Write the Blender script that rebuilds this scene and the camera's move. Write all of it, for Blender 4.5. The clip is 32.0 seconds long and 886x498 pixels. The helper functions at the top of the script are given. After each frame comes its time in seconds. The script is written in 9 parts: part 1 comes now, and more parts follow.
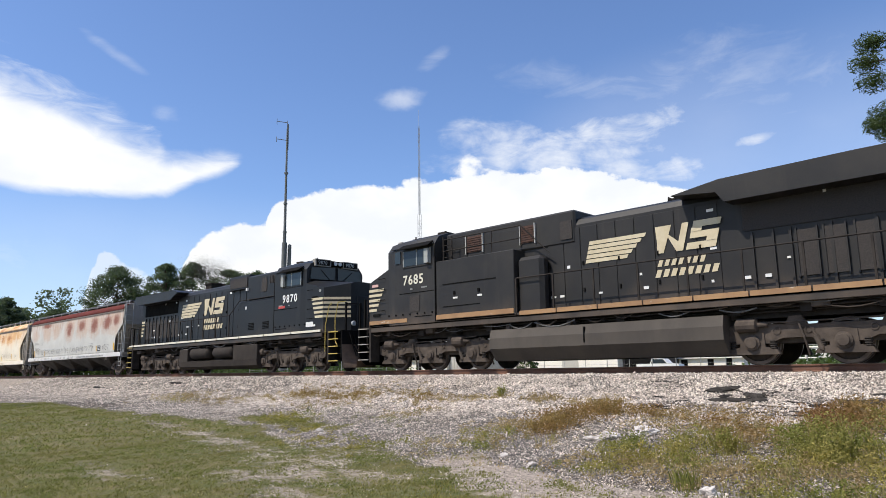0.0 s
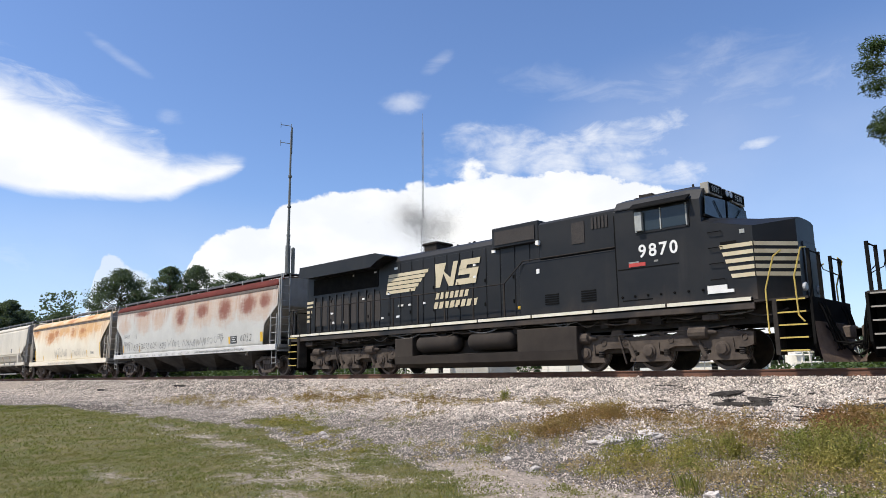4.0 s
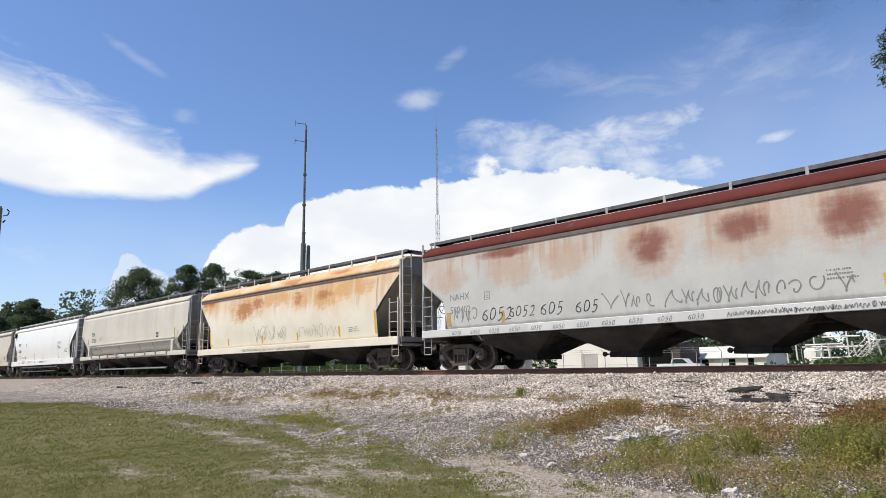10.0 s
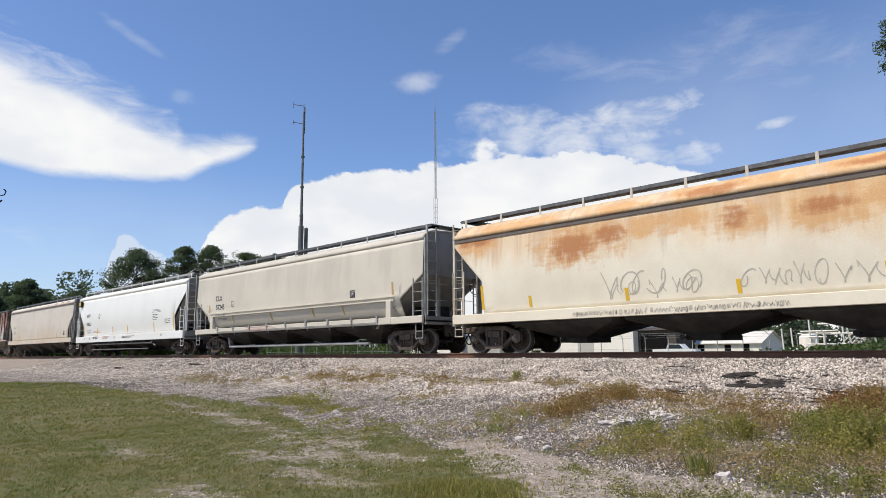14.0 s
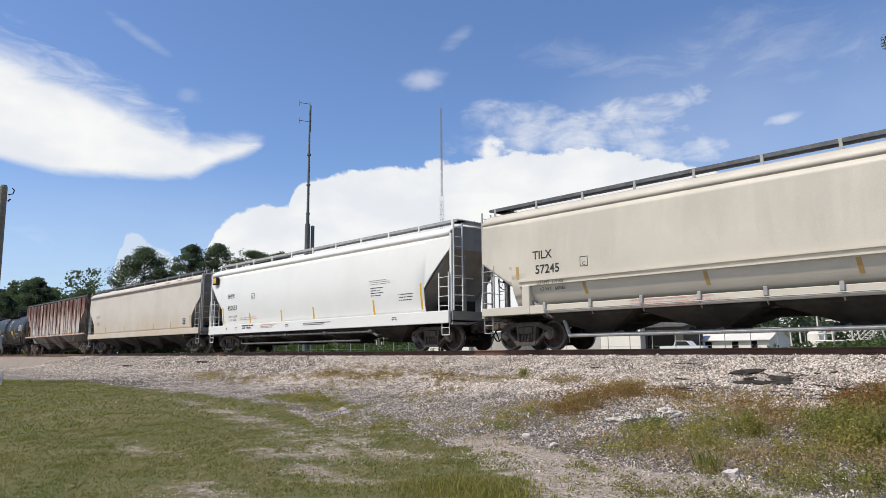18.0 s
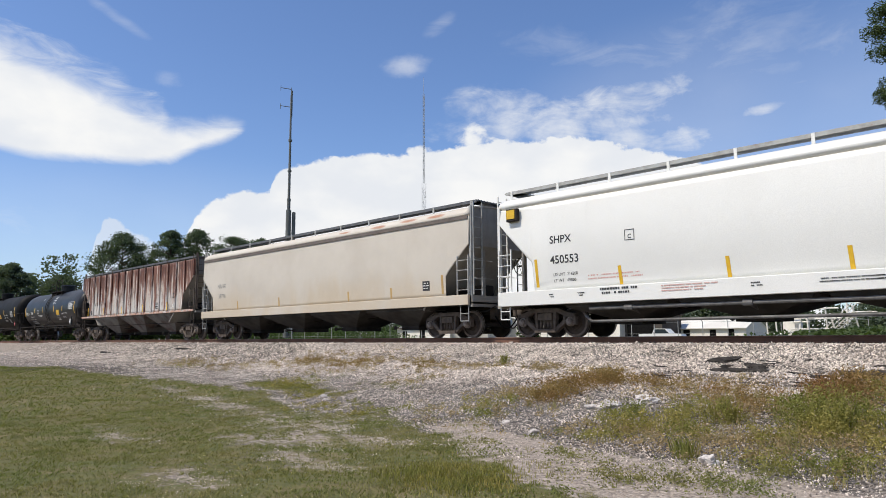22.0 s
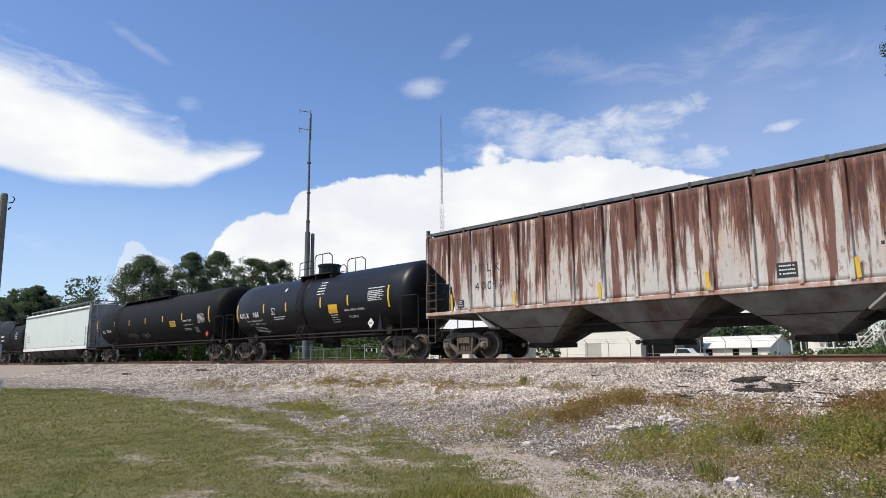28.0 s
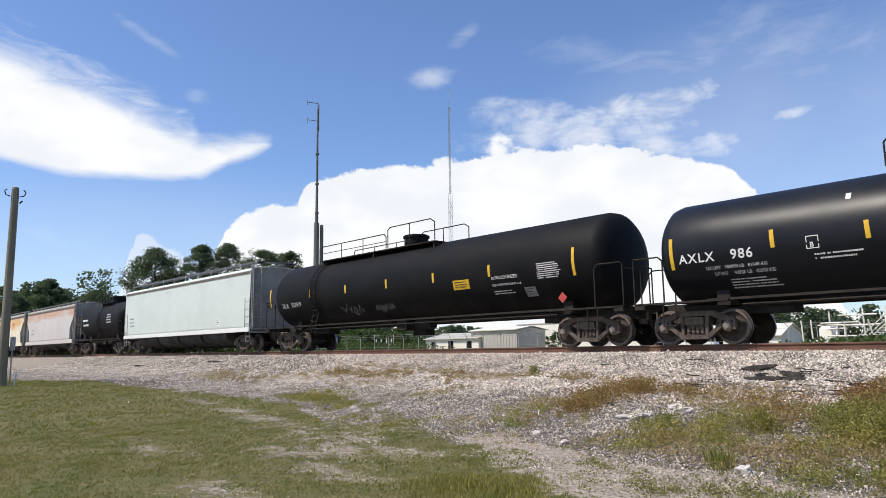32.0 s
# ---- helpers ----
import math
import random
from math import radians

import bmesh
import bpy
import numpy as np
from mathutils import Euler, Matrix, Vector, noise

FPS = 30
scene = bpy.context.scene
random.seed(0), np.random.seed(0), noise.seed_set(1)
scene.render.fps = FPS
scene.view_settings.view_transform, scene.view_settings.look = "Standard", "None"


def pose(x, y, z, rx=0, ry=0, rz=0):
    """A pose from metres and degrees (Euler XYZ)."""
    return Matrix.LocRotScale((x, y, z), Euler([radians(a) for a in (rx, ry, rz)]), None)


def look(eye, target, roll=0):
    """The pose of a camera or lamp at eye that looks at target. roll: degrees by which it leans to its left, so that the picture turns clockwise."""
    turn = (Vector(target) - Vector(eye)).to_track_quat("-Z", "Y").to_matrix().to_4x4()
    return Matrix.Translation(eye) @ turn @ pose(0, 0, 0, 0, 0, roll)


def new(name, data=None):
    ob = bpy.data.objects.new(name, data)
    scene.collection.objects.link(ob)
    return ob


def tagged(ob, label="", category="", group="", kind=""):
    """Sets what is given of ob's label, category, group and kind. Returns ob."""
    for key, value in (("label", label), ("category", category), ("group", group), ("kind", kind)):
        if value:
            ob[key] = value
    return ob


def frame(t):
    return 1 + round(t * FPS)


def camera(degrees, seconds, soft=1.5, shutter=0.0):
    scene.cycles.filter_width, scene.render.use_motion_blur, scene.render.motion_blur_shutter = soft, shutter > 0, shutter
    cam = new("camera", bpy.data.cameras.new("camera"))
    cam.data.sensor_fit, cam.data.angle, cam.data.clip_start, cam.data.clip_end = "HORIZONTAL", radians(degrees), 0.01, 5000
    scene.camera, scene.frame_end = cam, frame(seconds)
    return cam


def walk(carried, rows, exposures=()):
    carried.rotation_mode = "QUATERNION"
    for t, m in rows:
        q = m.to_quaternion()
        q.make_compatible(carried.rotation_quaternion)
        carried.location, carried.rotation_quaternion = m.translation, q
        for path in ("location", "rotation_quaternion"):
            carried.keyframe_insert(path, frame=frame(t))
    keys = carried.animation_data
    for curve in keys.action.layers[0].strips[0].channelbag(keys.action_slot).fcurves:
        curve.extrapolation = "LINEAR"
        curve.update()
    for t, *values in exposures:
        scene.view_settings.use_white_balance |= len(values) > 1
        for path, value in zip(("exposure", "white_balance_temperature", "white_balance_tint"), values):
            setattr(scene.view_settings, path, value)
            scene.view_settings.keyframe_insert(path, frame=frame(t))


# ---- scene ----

# Camera: held by hand at one spot beside the track. The track runs along x, rail top is z = 0, the train goes towards +x.
EYE = Vector((0.0, 0.0, -0.03))


def aim(turn, tilt, lean):
    """Pose of the held camera: turn from the track's -x towards +y, tilt up and lean, in degrees."""
    a, b = radians(turn), radians(tilt)
    way = Vector((-math.cos(a) * math.cos(b), math.sin(a) * math.cos(b), math.sin(b)))
    return look(EYE, EYE + way, lean)


cam = camera(64.92, 32.0, 0.6)
walk(cam, [(t, aim(a, b, c)) for t, a, b, c in (
    (0, 45.43, 9.90, -0.81), (0.5, 45.43, 9.90, -0.70), (1, 45.37, 10.00, -0.57), (1.5, 45.31, 10.13, -0.31), (2, 45.33, 10.18, -0.15), 
    (2.5, 45.38, 10.18, -0.09), (3, 45.38, 10.17, -0.17), (3.5, 45.34, 10.17, -0.50), (5.5, 44.59, 10.15, -0.77), (6, 44.38, 10.01, -0.70), 
    (6.5, 44.15, 9.85, -0.63), (7, 43.92, 9.92, -0.52), (7.5, 43.73, 10.13, -0.52), (8, 43.68, 10.26, -0.63), (8.5, 43.81, 10.20, -0.73), 
    (9, 43.93, 10.08, -0.77), (9.5, 44.00, 10.01, -0.82), (10, 43.92, 9.93, -0.83), (10.5, 43.80, 9.84, -0.88), (11, 43.77, 9.64, -0.88), 
    (11.5, 43.91, 9.31, -0.88), (12, 44.09, 8.91, -0.86), (12.5, 44.18, 8.68, -0.71), (13, 44.21, 8.70, -0.56), (13.5, 44.12, 8.70, -0.45), 
    (14, 44.09, 8.59, -0.36), (14.5, 44.07, 8.63, -0.30), (16.5, 43.45, 8.65, -0.13), (17, 43.44, 8.42, -0.22), (17.5, 43.46, 8.34, -0.39), 
    (18, 43.56, 8.38, -0.46), (18.5, 43.77, 8.28, -0.33), (19, 44.05, 8.17, -0.27), (19.5, 44.33, 8.13, -0.28), (20, 44.52, 8.04, -0.29), 
    (20.5, 44.76, 7.82, -0.20), (21, 45.01, 7.56, -0.20), (21.5, 45.17, 7.40, -0.20), (22, 45.07, 7.34, -0.32), (22.5, 44.70, 7.47, -0.53), 
    (23, 44.15, 7.66, -0.75), (23.5, 43.71, 7.71, -0.87), (24, 43.48, 7.65, -0.86), (24.5, 43.58, 7.68, -0.72), (25, 43.74, 7.76, -0.65), 
    (25.5, 43.80, 7.98, -0.63), (27.5, 43.69, 8.79, -0.63), (28, 43.56, 9.01, -0.53), (28.5, 43.44, 9.20, -0.58), (29, 43.41, 9.18, -0.64), 
    (29.5, 43.36, 8.97, -0.72), (30, 43.21, 8.76, -0.76), (30.5, 43.11, 8.67, -0.66), (31, 43.02, 8.56, -0.68), (31.5, 42.91, 8.36, -0.75), 
    (32, 42.82, 8.22, -0.86),)], exposures=((0, 0.12), (9, 0.06), (12, -0.08), (25, -0.10), (28, -0.02), (32, 0.04)))

# Way of the train along the track, in metres, by seconds
TRAVEL = (
    (0, 0.00), (0.5, 2.13), (1, 4.26), (1.5, 6.42), (2, 8.58), (2.5, 10.77), (3, 12.98), (3.5, 15.17), 
    (5.5, 23.99), (6, 26.26), (6.5, 28.56), (7, 30.86), (7.5, 33.18), (8, 35.52), (8.5, 37.90), (9, 40.28), 
    (9.5, 42.68), (10, 45.09), (10.5, 47.50), (11, 49.94), (11.5, 52.39), (12, 54.88), (12.5, 57.39), (13, 59.93), 
    (13.5, 62.50), (14, 65.05), (14.5, 67.61), (16.5, 78.14), (17, 80.78), (17.5, 83.43), (18, 86.08), (18.5, 88.75), 
    (19, 91.44), (19.5, 94.14), (20, 96.88), (20.5, 99.63), (21, 102.38), (21.5, 105.12), (22, 107.90), (22.5, 110.70), 
    (23, 113.53), (23.5, 116.36), (24, 119.18), (24.5, 121.99), (25, 124.81), (25.5, 127.63), (27.5, 139.18), (28, 142.10), 
    (28.5, 145.03), (29, 147.98), (29.5, 150.96), (30, 153.97), (30.5, 156.99), (31, 160.00), (31.5, 163.01), (32, 166.03),)

# ---- world, sun, exposure ----
SUN_TURN, SUN_HEIGHT = 245.0, 56.0   # compass of the sun from +x, and its height, in degrees
scene.view_settings.exposure = 0.0
sun = new("sun", bpy.data.lights.new("sun", "SUN"))
sun.data.energy, sun.data.angle, sun.data.color = 4.7, radians(0.53), (1.0, 0.93, 0.82)
_a, _h = radians(SUN_TURN), radians(SUN_HEIGHT)
sun.matrix_world = look(Vector((60 * math.cos(_a) * math.cos(_h), 60 * math.sin(_a) * math.cos(_h), 60 * math.sin(_h))), (0, 0, 0))


class Nodes:
    """Short hand for building a node tree."""

    def __init__(self, tree):
        self.tree = tree
        tree.nodes.clear()

    def add(self, kind, **sets):
        n = self.tree.nodes.new(kind)
        for key, value in sets.items():
            if key == "blend":
                n.blend_type = value
            elif key == "data":
                n.data_type = value
            elif key == "op":
                n.operation = value
            elif key == "interp":
                n.interpolation_type = value
            elif key == "dims":
                n.noise_dimensions = value
            elif key == "feature":
                n.feature = value
        return n

    def link(self, a, b):
        if isinstance(a, (int, float)):
            b.default_value = a
        elif isinstance(a, tuple):
            b.default_value = a
        else:
            self.tree.links.new(a, b)

    def math(self, op, a, b=0.0, c=0.0):
        n = self.add("ShaderNodeMath", op=op)
        self.link(a, n.inputs[0])
        self.link(b, n.inputs[1])
        self.link(c, n.inputs[2])
        return n.outputs[0]

    def step(self, x, lo, hi):
        """Smooth step of x from lo to hi."""
        n = self.add("ShaderNodeMapRange", interp="SMOOTHSTEP")
        self.link(x, n.inputs[0])
        n.inputs[1].default_value, n.inputs[2].default_value = lo, hi
        return n.outputs[0]

    def mix(self, f, a, b, blend="MIX"):
        n = self.add("ShaderNodeMix", data="RGBA", blend=blend)
        self.link(f, n.inputs[0])
        self.link(a, n.inputs[6])
        self.link(b, n.inputs[7])
        return n.outputs[2]

    def noise(self, vec, scale, detail=4.0, rough=0.55, warp=0.0):
        n = self.add("ShaderNodeTexNoise")
        self.link(vec, n.inputs["Vector"])
        n.inputs["Scale"].default_value, n.inputs["Detail"].default_value = scale, detail
        n.inputs["Roughness"].default_value, n.inputs["Distortion"].default_value = rough, warp
        return n.outputs["Fac"]

    def scaled(self, vec, sx, sy, sz, ox=0.0, oy=0.0, oz=0.0):
        n = self.add("ShaderNodeMapping")
        self.link(vec, n.inputs[0])
        n.inputs["Scale"].default_value, n.inputs["Location"].default_value = (sx, sy, sz), (ox, oy, oz)
        return n.outputs[0]

    def split(self, vec):
        n = self.add("ShaderNodeSeparateXYZ")
        self.link(vec, n.inputs[0])
        return n.outputs


def sky_world():
    world = bpy.data.worlds.new("sky")
    scene.world = world
    world.use_nodes = True
    k = Nodes(world.node_tree)
    sky = k.add("ShaderNodeTexSky")
    sky.sky_type, sky.sun_disc = "NISHITA", False
    sky.sun_elevation, sky.sun_rotation = radians(SUN_HEIGHT), radians(90 - SUN_TURN)
    sky.air_density, sky.dust_density, sky.ozone_density = 1.0, 0.6, 2.0
    way = k.add("ShaderNodeTexCoord").outputs["Generated"]
    x, y, z = k.split(way)
    turn = k.math("MULTIPLY", k.math("ARCTAN2", y, k.math("MULTIPLY", x, -1.0)), 57.2958)
    high = k.math("MULTIPLY", k.math("ARCSINE", z), 57.2958)
    grain = k.add("ShaderNodeCombineXYZ")
    k.link(turn, grain.inputs[0])
    k.link(high, grain.inputs[1])
    at = grain.outputs[0]
    billow = k.math("SUBTRACT", k.noise(k.scaled(at, 1.0, 1.5, 1.0), 0.32, 9.0, 0.58, 0.35), 0.5)
    wisp = k.math("SUBTRACT", k.noise(k.scaled(at, 0.55, 1.5, 1.0, 3.0, 0.0, 0.0), 0.35, 8.0, 0.62, 0.9), 0.5)
    veil = k.math("SUBTRACT", k.noise(k.scaled(at, 0.5, 1.1, 1.0, 9.0, 4.0, 0.0), 0.16, 6.0, 0.6, 0.6), 0.5)

    def blob(a, e, w, h, slant=0.0):
        """1 at the middle of a bank of cloud at turn a, height e, and 0 at its rim."""
        dx = k.math("SUBTRACT", turn, a)
        dy = k.math("SUBTRACT", k.math("SUBTRACT", high, e), k.math("MULTIPLY", dx, slant))
        q = k.math("ADD", k.math("POWER", k.math("ABSOLUTE", k.math("DIVIDE", dx, w)), 2.0), k.math("POWER", k.math("ABSOLUTE", k.math("DIVIDE", dy, h)), 2.0))
        return k.math("SUBTRACT", 1.0, q)

    def most(items):
        m = items[0]
        for i in items[1:]:
            m = k.math("MAXIMUM", m, i)
        return m

    def skyline(pts):
        """Height of an edge of cloud over the turn, in degrees, through the given points."""
        n = k.add("ShaderNodeValToRGB")
        bar = n.color_ramp
        while len(bar.elements) > 1:
            bar.elements.remove(bar.elements[0])
        bar.elements[0].position, bar.elements[0].color = pts[0][0] / 100, (pts[0][1] / 40,) * 3 + (1,)
        for a, e in pts[1:]:
            bar.elements.new(a / 100).color = (e / 40,) * 3 + (1,)
        k.link(k.math("DIVIDE", turn, 100.0), n.inputs[0])
        return k.math("MULTIPLY", n.outputs[0], 40.0)

    # heaped cloud low over the track, cirrus sheet over the tail of the train, and wisps above
    brow = skyline(((17.6, 2.0), (18.2, 7.5), (18.7, 8.7), (19.4, 9.35), (20.0, 9.0), (20.4, 8.3), (21.5, 8.0), (23.0, 7.2), (24.3, 7.2), (25.2, 9.5), (26.6, 10.9), (27.7, 11.3),
                    (29.0, 11.75), (30.4, 11.6), (31.0, 12.0), (31.3, 13.3), (33.0, 14.2), (36.8, 14.8), (38.6, 15.2), (40.0, 14.95), (41.5, 15.1), (43.0, 15.6), (44.4, 15.3), (46.3, 15.8), (49.2, 16.2), (53.9, 16.1), (57.0, 16.2), (60.0, 15.2), (65.2, 13.9), (66.2, 13.2), (69.0, 9.4), (73.0, 2.0)))
    tuft = k.math("SUBTRACT", k.noise(k.scaled(at, 1.0, 1.3, 1.0, 2.0, 7.0, 0.0), 0.9, 6.0, 0.55, 0.2), 0.5)
    bulge = k.math("ADD", k.math("MULTIPLY", billow, 1.5), k.math("MULTIPLY", tuft, 1.1))
    heap = k.step(k.math("ADD", k.math("SUBTRACT", brow, high), bulge), -0.10, 0.30)
    heap = k.math("MULTIPLY", heap, k.math("ADD", 0.62, k.math("MULTIPLY", k.step(turn, 22.5, 25.5), 0.38)))
    heap = most([heap, k.step(k.math("ADD", most([blob(48.0, 16.3, 1.9, 1.7), blob(-120, 10, 25, 5), blob(150, 9, 20, 4)]), k.math("MULTIPLY", bulge, 2.0)), 0.0, 1.3)])
    keel = skyline(((0.0, 14.6), (9.7, 13.5), (13.9, 12.9), (17.7, 12.95), (21.6, 13.2), (23.7, 13.7), (25.4, 14.7), (27.0, 15.3), (28.3, 16.0), (28.9, 16.7), (40.0, 30.0)))
    crest = skyline(((0.0, 22.3), (9.7, 21.0), (11.8, 20.6), (13.8, 19.9), (16.5, 19.0), (19.3, 18.2), (21.5, 17.2), (23.2, 16.7), (25.7, 16.8), (27.1, 17.2), (28.4, 17.1), (28.9, 16.8), (40.0, 0.0)))
    lower = k.step(k.math("ADD", k.math("SUBTRACT", high, keel), k.math("MULTIPLY", wisp, 0.9)), -0.25, 0.75)
    upper = k.step(k.math("ADD", k.math("SUBTRACT", crest, high), k.math("MULTIPLY", wisp, 2.2)), -0.6, 1.5)
    sheet = k.math("MULTIPLY", lower, upper)
    over = k.math("SUBTRACT", k.math("SUBTRACT", k.math("ADD", crest, 1.9), high), k.math("MULTIPLY", k.math("MAXIMUM", k.math("SUBTRACT", turn, 22.5), 0.0), 2.0))
    high_veil = k.math("MULTIPLY", lower, k.math("MULTIPLY", k.step(k.math("ADD", over, k.math("MULTIPLY", wisp, 6.5)), 0.0, 3.2), 0.62))
    thin = most([blob(50.6, 18.2, 4.4, 1.9, -0.12), blob(58.5, 18.2, 7.0, 1.5, 0.12), blob(55, 16.9, 10, 1.3, 0.0), blob(62, 15.6, 5, 1.2, -0.1), blob(70.8, 16.9, 1.7, 0.45, 0.12)])
    thin = k.math("MULTIPLY", k.step(k.math("ADD", thin, k.math("ADD", k.math("MULTIPLY", wisp, 2.4), k.math("MULTIPLY", billow, 3.4))), -0.5, 1.9), 0.80)
    faint = most([blob(18.8, 23.6, 2.6, 0.5, -0.47), blob(58, 22.6, 8, 1.5, -0.17), blob(44.8, 25.1, 1.6, 0.7, 0.45), blob(22.8, 19.7, 1.2, 0.7), blob(70, 21, 12, 4), blob(13, 7.4, 8, 3.0), blob(66, 18.8, 4, 1.6, 0.6)])
    faint = k.math("MULTIPLY", k.step(k.math("ADD", faint, k.math("MULTIPLY", k.math("ADD", veil, wisp), 3.0)), -0.2, 2.6), 0.33)
    small = k.math("MULTIPLY", k.step(k.math("ADD", blob(42.0, 22.1, 1.9, 0.95, 0.1), k.math("ADD", k.math("MULTIPLY", wisp, 2.2), k.math("MULTIPLY", billow, 3.0))), -0.4, 2.4), 0.50)
    haze = k.math("MULTIPLY", k.step(most([blob(66, 15, 18, 11), blob(78, 12, 20, 14), blob(22, 6, 34, 9)]), 0.0, 1.2), 0.17)
    cover = most([small, haze, heap, sheet, high_veil, thin, faint])
    body = k.noise(k.scaled(at, 1.0, 1.6, 1.0, 5.0, 2.0, 0.0), 0.16, 4.0, 0.5)
    shade = k.mix(k.step(body, 0.35, 0.75), (8.6, 8.9, 9.4, 1), (10.2, 10.2, 10.1, 1))
    tint = k.mix(1.0, sky.outputs[0], (1.18, 1.33, 1.63, 1), "MULTIPLY")
    out = k.mix(cover, tint, shade)
    bg = k.add("ShaderNodeBackground")
    k.link(out, bg.inputs[0])
    bg.inputs[1].default_value = 0.1
    end = k.add("ShaderNodeOutputWorld")
    k.link(bg.outputs[0], end.inputs[0])


sky_world()

# ---- materials ----
MATS = {}


def surf(name, c1, c2=None, scale=2.0, rough=0.6, metal=0.0, bump=0.15, bump_scale=30.0, stretch=(1, 1, 1), stains=(), leaf=False, island=0.0, coat=0.0, spec=0.35, spots=()):
    """A surface of two tones broken up by noise, fine relief and stains.
    stains: (colour, noise scale, stretch, low, high, z0, z1, amount): a stain where noise passes low to high, grown between heights z0 and z1.
    spots: (colour, ragged, amount, places): blotches of rust at places (x, z, half length, half height) of a car's side."""
    if name in MATS:
        return MATS[name]
    m = bpy.data.materials.new(name)
    m.use_nodes = True
    k = Nodes(m.node_tree)
    at = k.add("ShaderNodeTexCoord").outputs["Object"]
    _, _, z = k.split(at)
    c2 = c2 or tuple(c * 0.75 for c in c1)
    big = k.noise(k.scaled(at, *stretch), scale, 5.0, 0.6)
    col = k.mix(k.step(big, 0.3, 0.72), (*c1, 1), (*c2, 1))
    fine = k.noise(at, bump_scale, 3.0, 0.6)
    col = k.mix(0.35, col, k.mix(fine, (0.55, 0.55, 0.55, 1), (1.35, 1.35, 1.35, 1)), "MULTIPLY")
    if island:
        g = k.add("ShaderNodeNewGeometry").outputs["Random Per Island"]
        col = k.mix(island, col, k.mix(g, (0.35, 0.35, 0.35, 1) if island < 0.8 else (0.22, 0.215, 0.21, 1), (1.7, 1.65, 1.6, 1) if island < 0.8 else (1.58, 1.55, 1.5, 1)), "MULTIPLY")
    r = k.math("ADD", rough - 0.1, k.math("MULTIPLY", big, 0.2))
    for i, (sc, ns, st, lo, hi, z0, z1, amount) in enumerate(stains):
        f = k.noise(k.scaled(at, *st, 3.1 * i, 1.7 * i, 0.0), ns, 6.0, 0.62, 0.3)
        if z1 != z0:
            f = k.math("ADD", f, k.math("MULTIPLY", k.math("SUBTRACT", k.step(z, min(z0, z1), max(z0, z1)) if z1 > z0 else k.math("SUBTRACT", 1.0, k.step(z, z1, z0)), 0.5), 0.45))
        f = k.math("MULTIPLY", k.step(f, lo, hi), amount)
        tone = k.mix(fine, tuple(0.7 * c for c in sc) + (1,), tuple(1.25 * c for c in sc) + (1,))
        col = k.mix(f, col, tone)
        r = k.math("MAXIMUM", r, k.math("MULTIPLY", f, 0.85))
    for sc, ragged, amount, places in spots:
        px, _, pz = k.split(at)
        f = None
        for a, e, w, h in places:
            dx, dz = k.math("DIVIDE", k.math("SUBTRACT", px, a), w), k.math("DIVIDE", k.math("SUBTRACT", pz, e), h)
            q = k.math("SUBTRACT", 1.0, k.math("ADD", k.math("MULTIPLY", dx, dx), k.math("MULTIPLY", dz, dz)))
            f = q if f is None else k.math("MAXIMUM", f, q)
        drip = k.noise(k.scaled(at, 1.6, 1.0, 0.7, 4.0, 0.0, 1.0), 1.7, 6.0, 0.65, 0.4)
        band = k.noise(k.scaled(at, 0.5, 1.0, 3.0, 8.0, 0.0, 3.0), 3.0, 4.0, 0.6)
        f = k.math("ADD", f, k.math("MULTIPLY", k.math("SUBTRACT", k.math("ADD", drip, k.math("MULTIPLY", band, 0.5)), 0.75), ragged))
        f = k.math("MULTIPLY", k.step(f, -0.35, 0.95), amount)
        col = k.mix(f, col, k.mix(fine, tuple(0.7 * c for c in sc) + (1,), tuple(1.25 * c for c in sc) + (1,)))
        r = k.math("MAXIMUM", r, k.math("MULTIPLY", f, 0.85))
    p = k.add("ShaderNodeBsdfPrincipled")
    k.link(col, p.inputs["Base Color"])
    k.link(r, p.inputs["Roughness"])
    p.inputs["Metallic"].default_value = metal
    p.inputs["Specular IOR Level"].default_value = spec
    if coat:
        p.inputs["Coat Weight"].default_value = coat
        p.inputs["Coat Roughness"].default_value = 0.25
    if bump:
        b = k.add("ShaderNodeBump")
        b.inputs["Strength"].default_value = bump
        b.inputs["Distance"].default_value = 0.02
        k.link(fine, b.inputs["Height"])
        k.link(b.outputs[0], p.inputs["Normal"])
    shader = p.outputs[0]
    if leaf:
        t = k.add("ShaderNodeBsdfTranslucent")
        k.link(k.mix(1.0, col, (1.3, 1.5, 0.6, 1), "MULTIPLY"), t.inputs[0])
        mx = k.add("ShaderNodeMixShader")
        mx.inputs[0].default_value = 0.3
        k.link(shader, mx.inputs[1])
        k.link(t.outputs[0], mx.inputs[2])
        shader = mx.outputs[0]
    end = k.add("ShaderNodeOutputMaterial")
    k.link(shader, end.inputs[0])
    MATS[name] = m
    return m


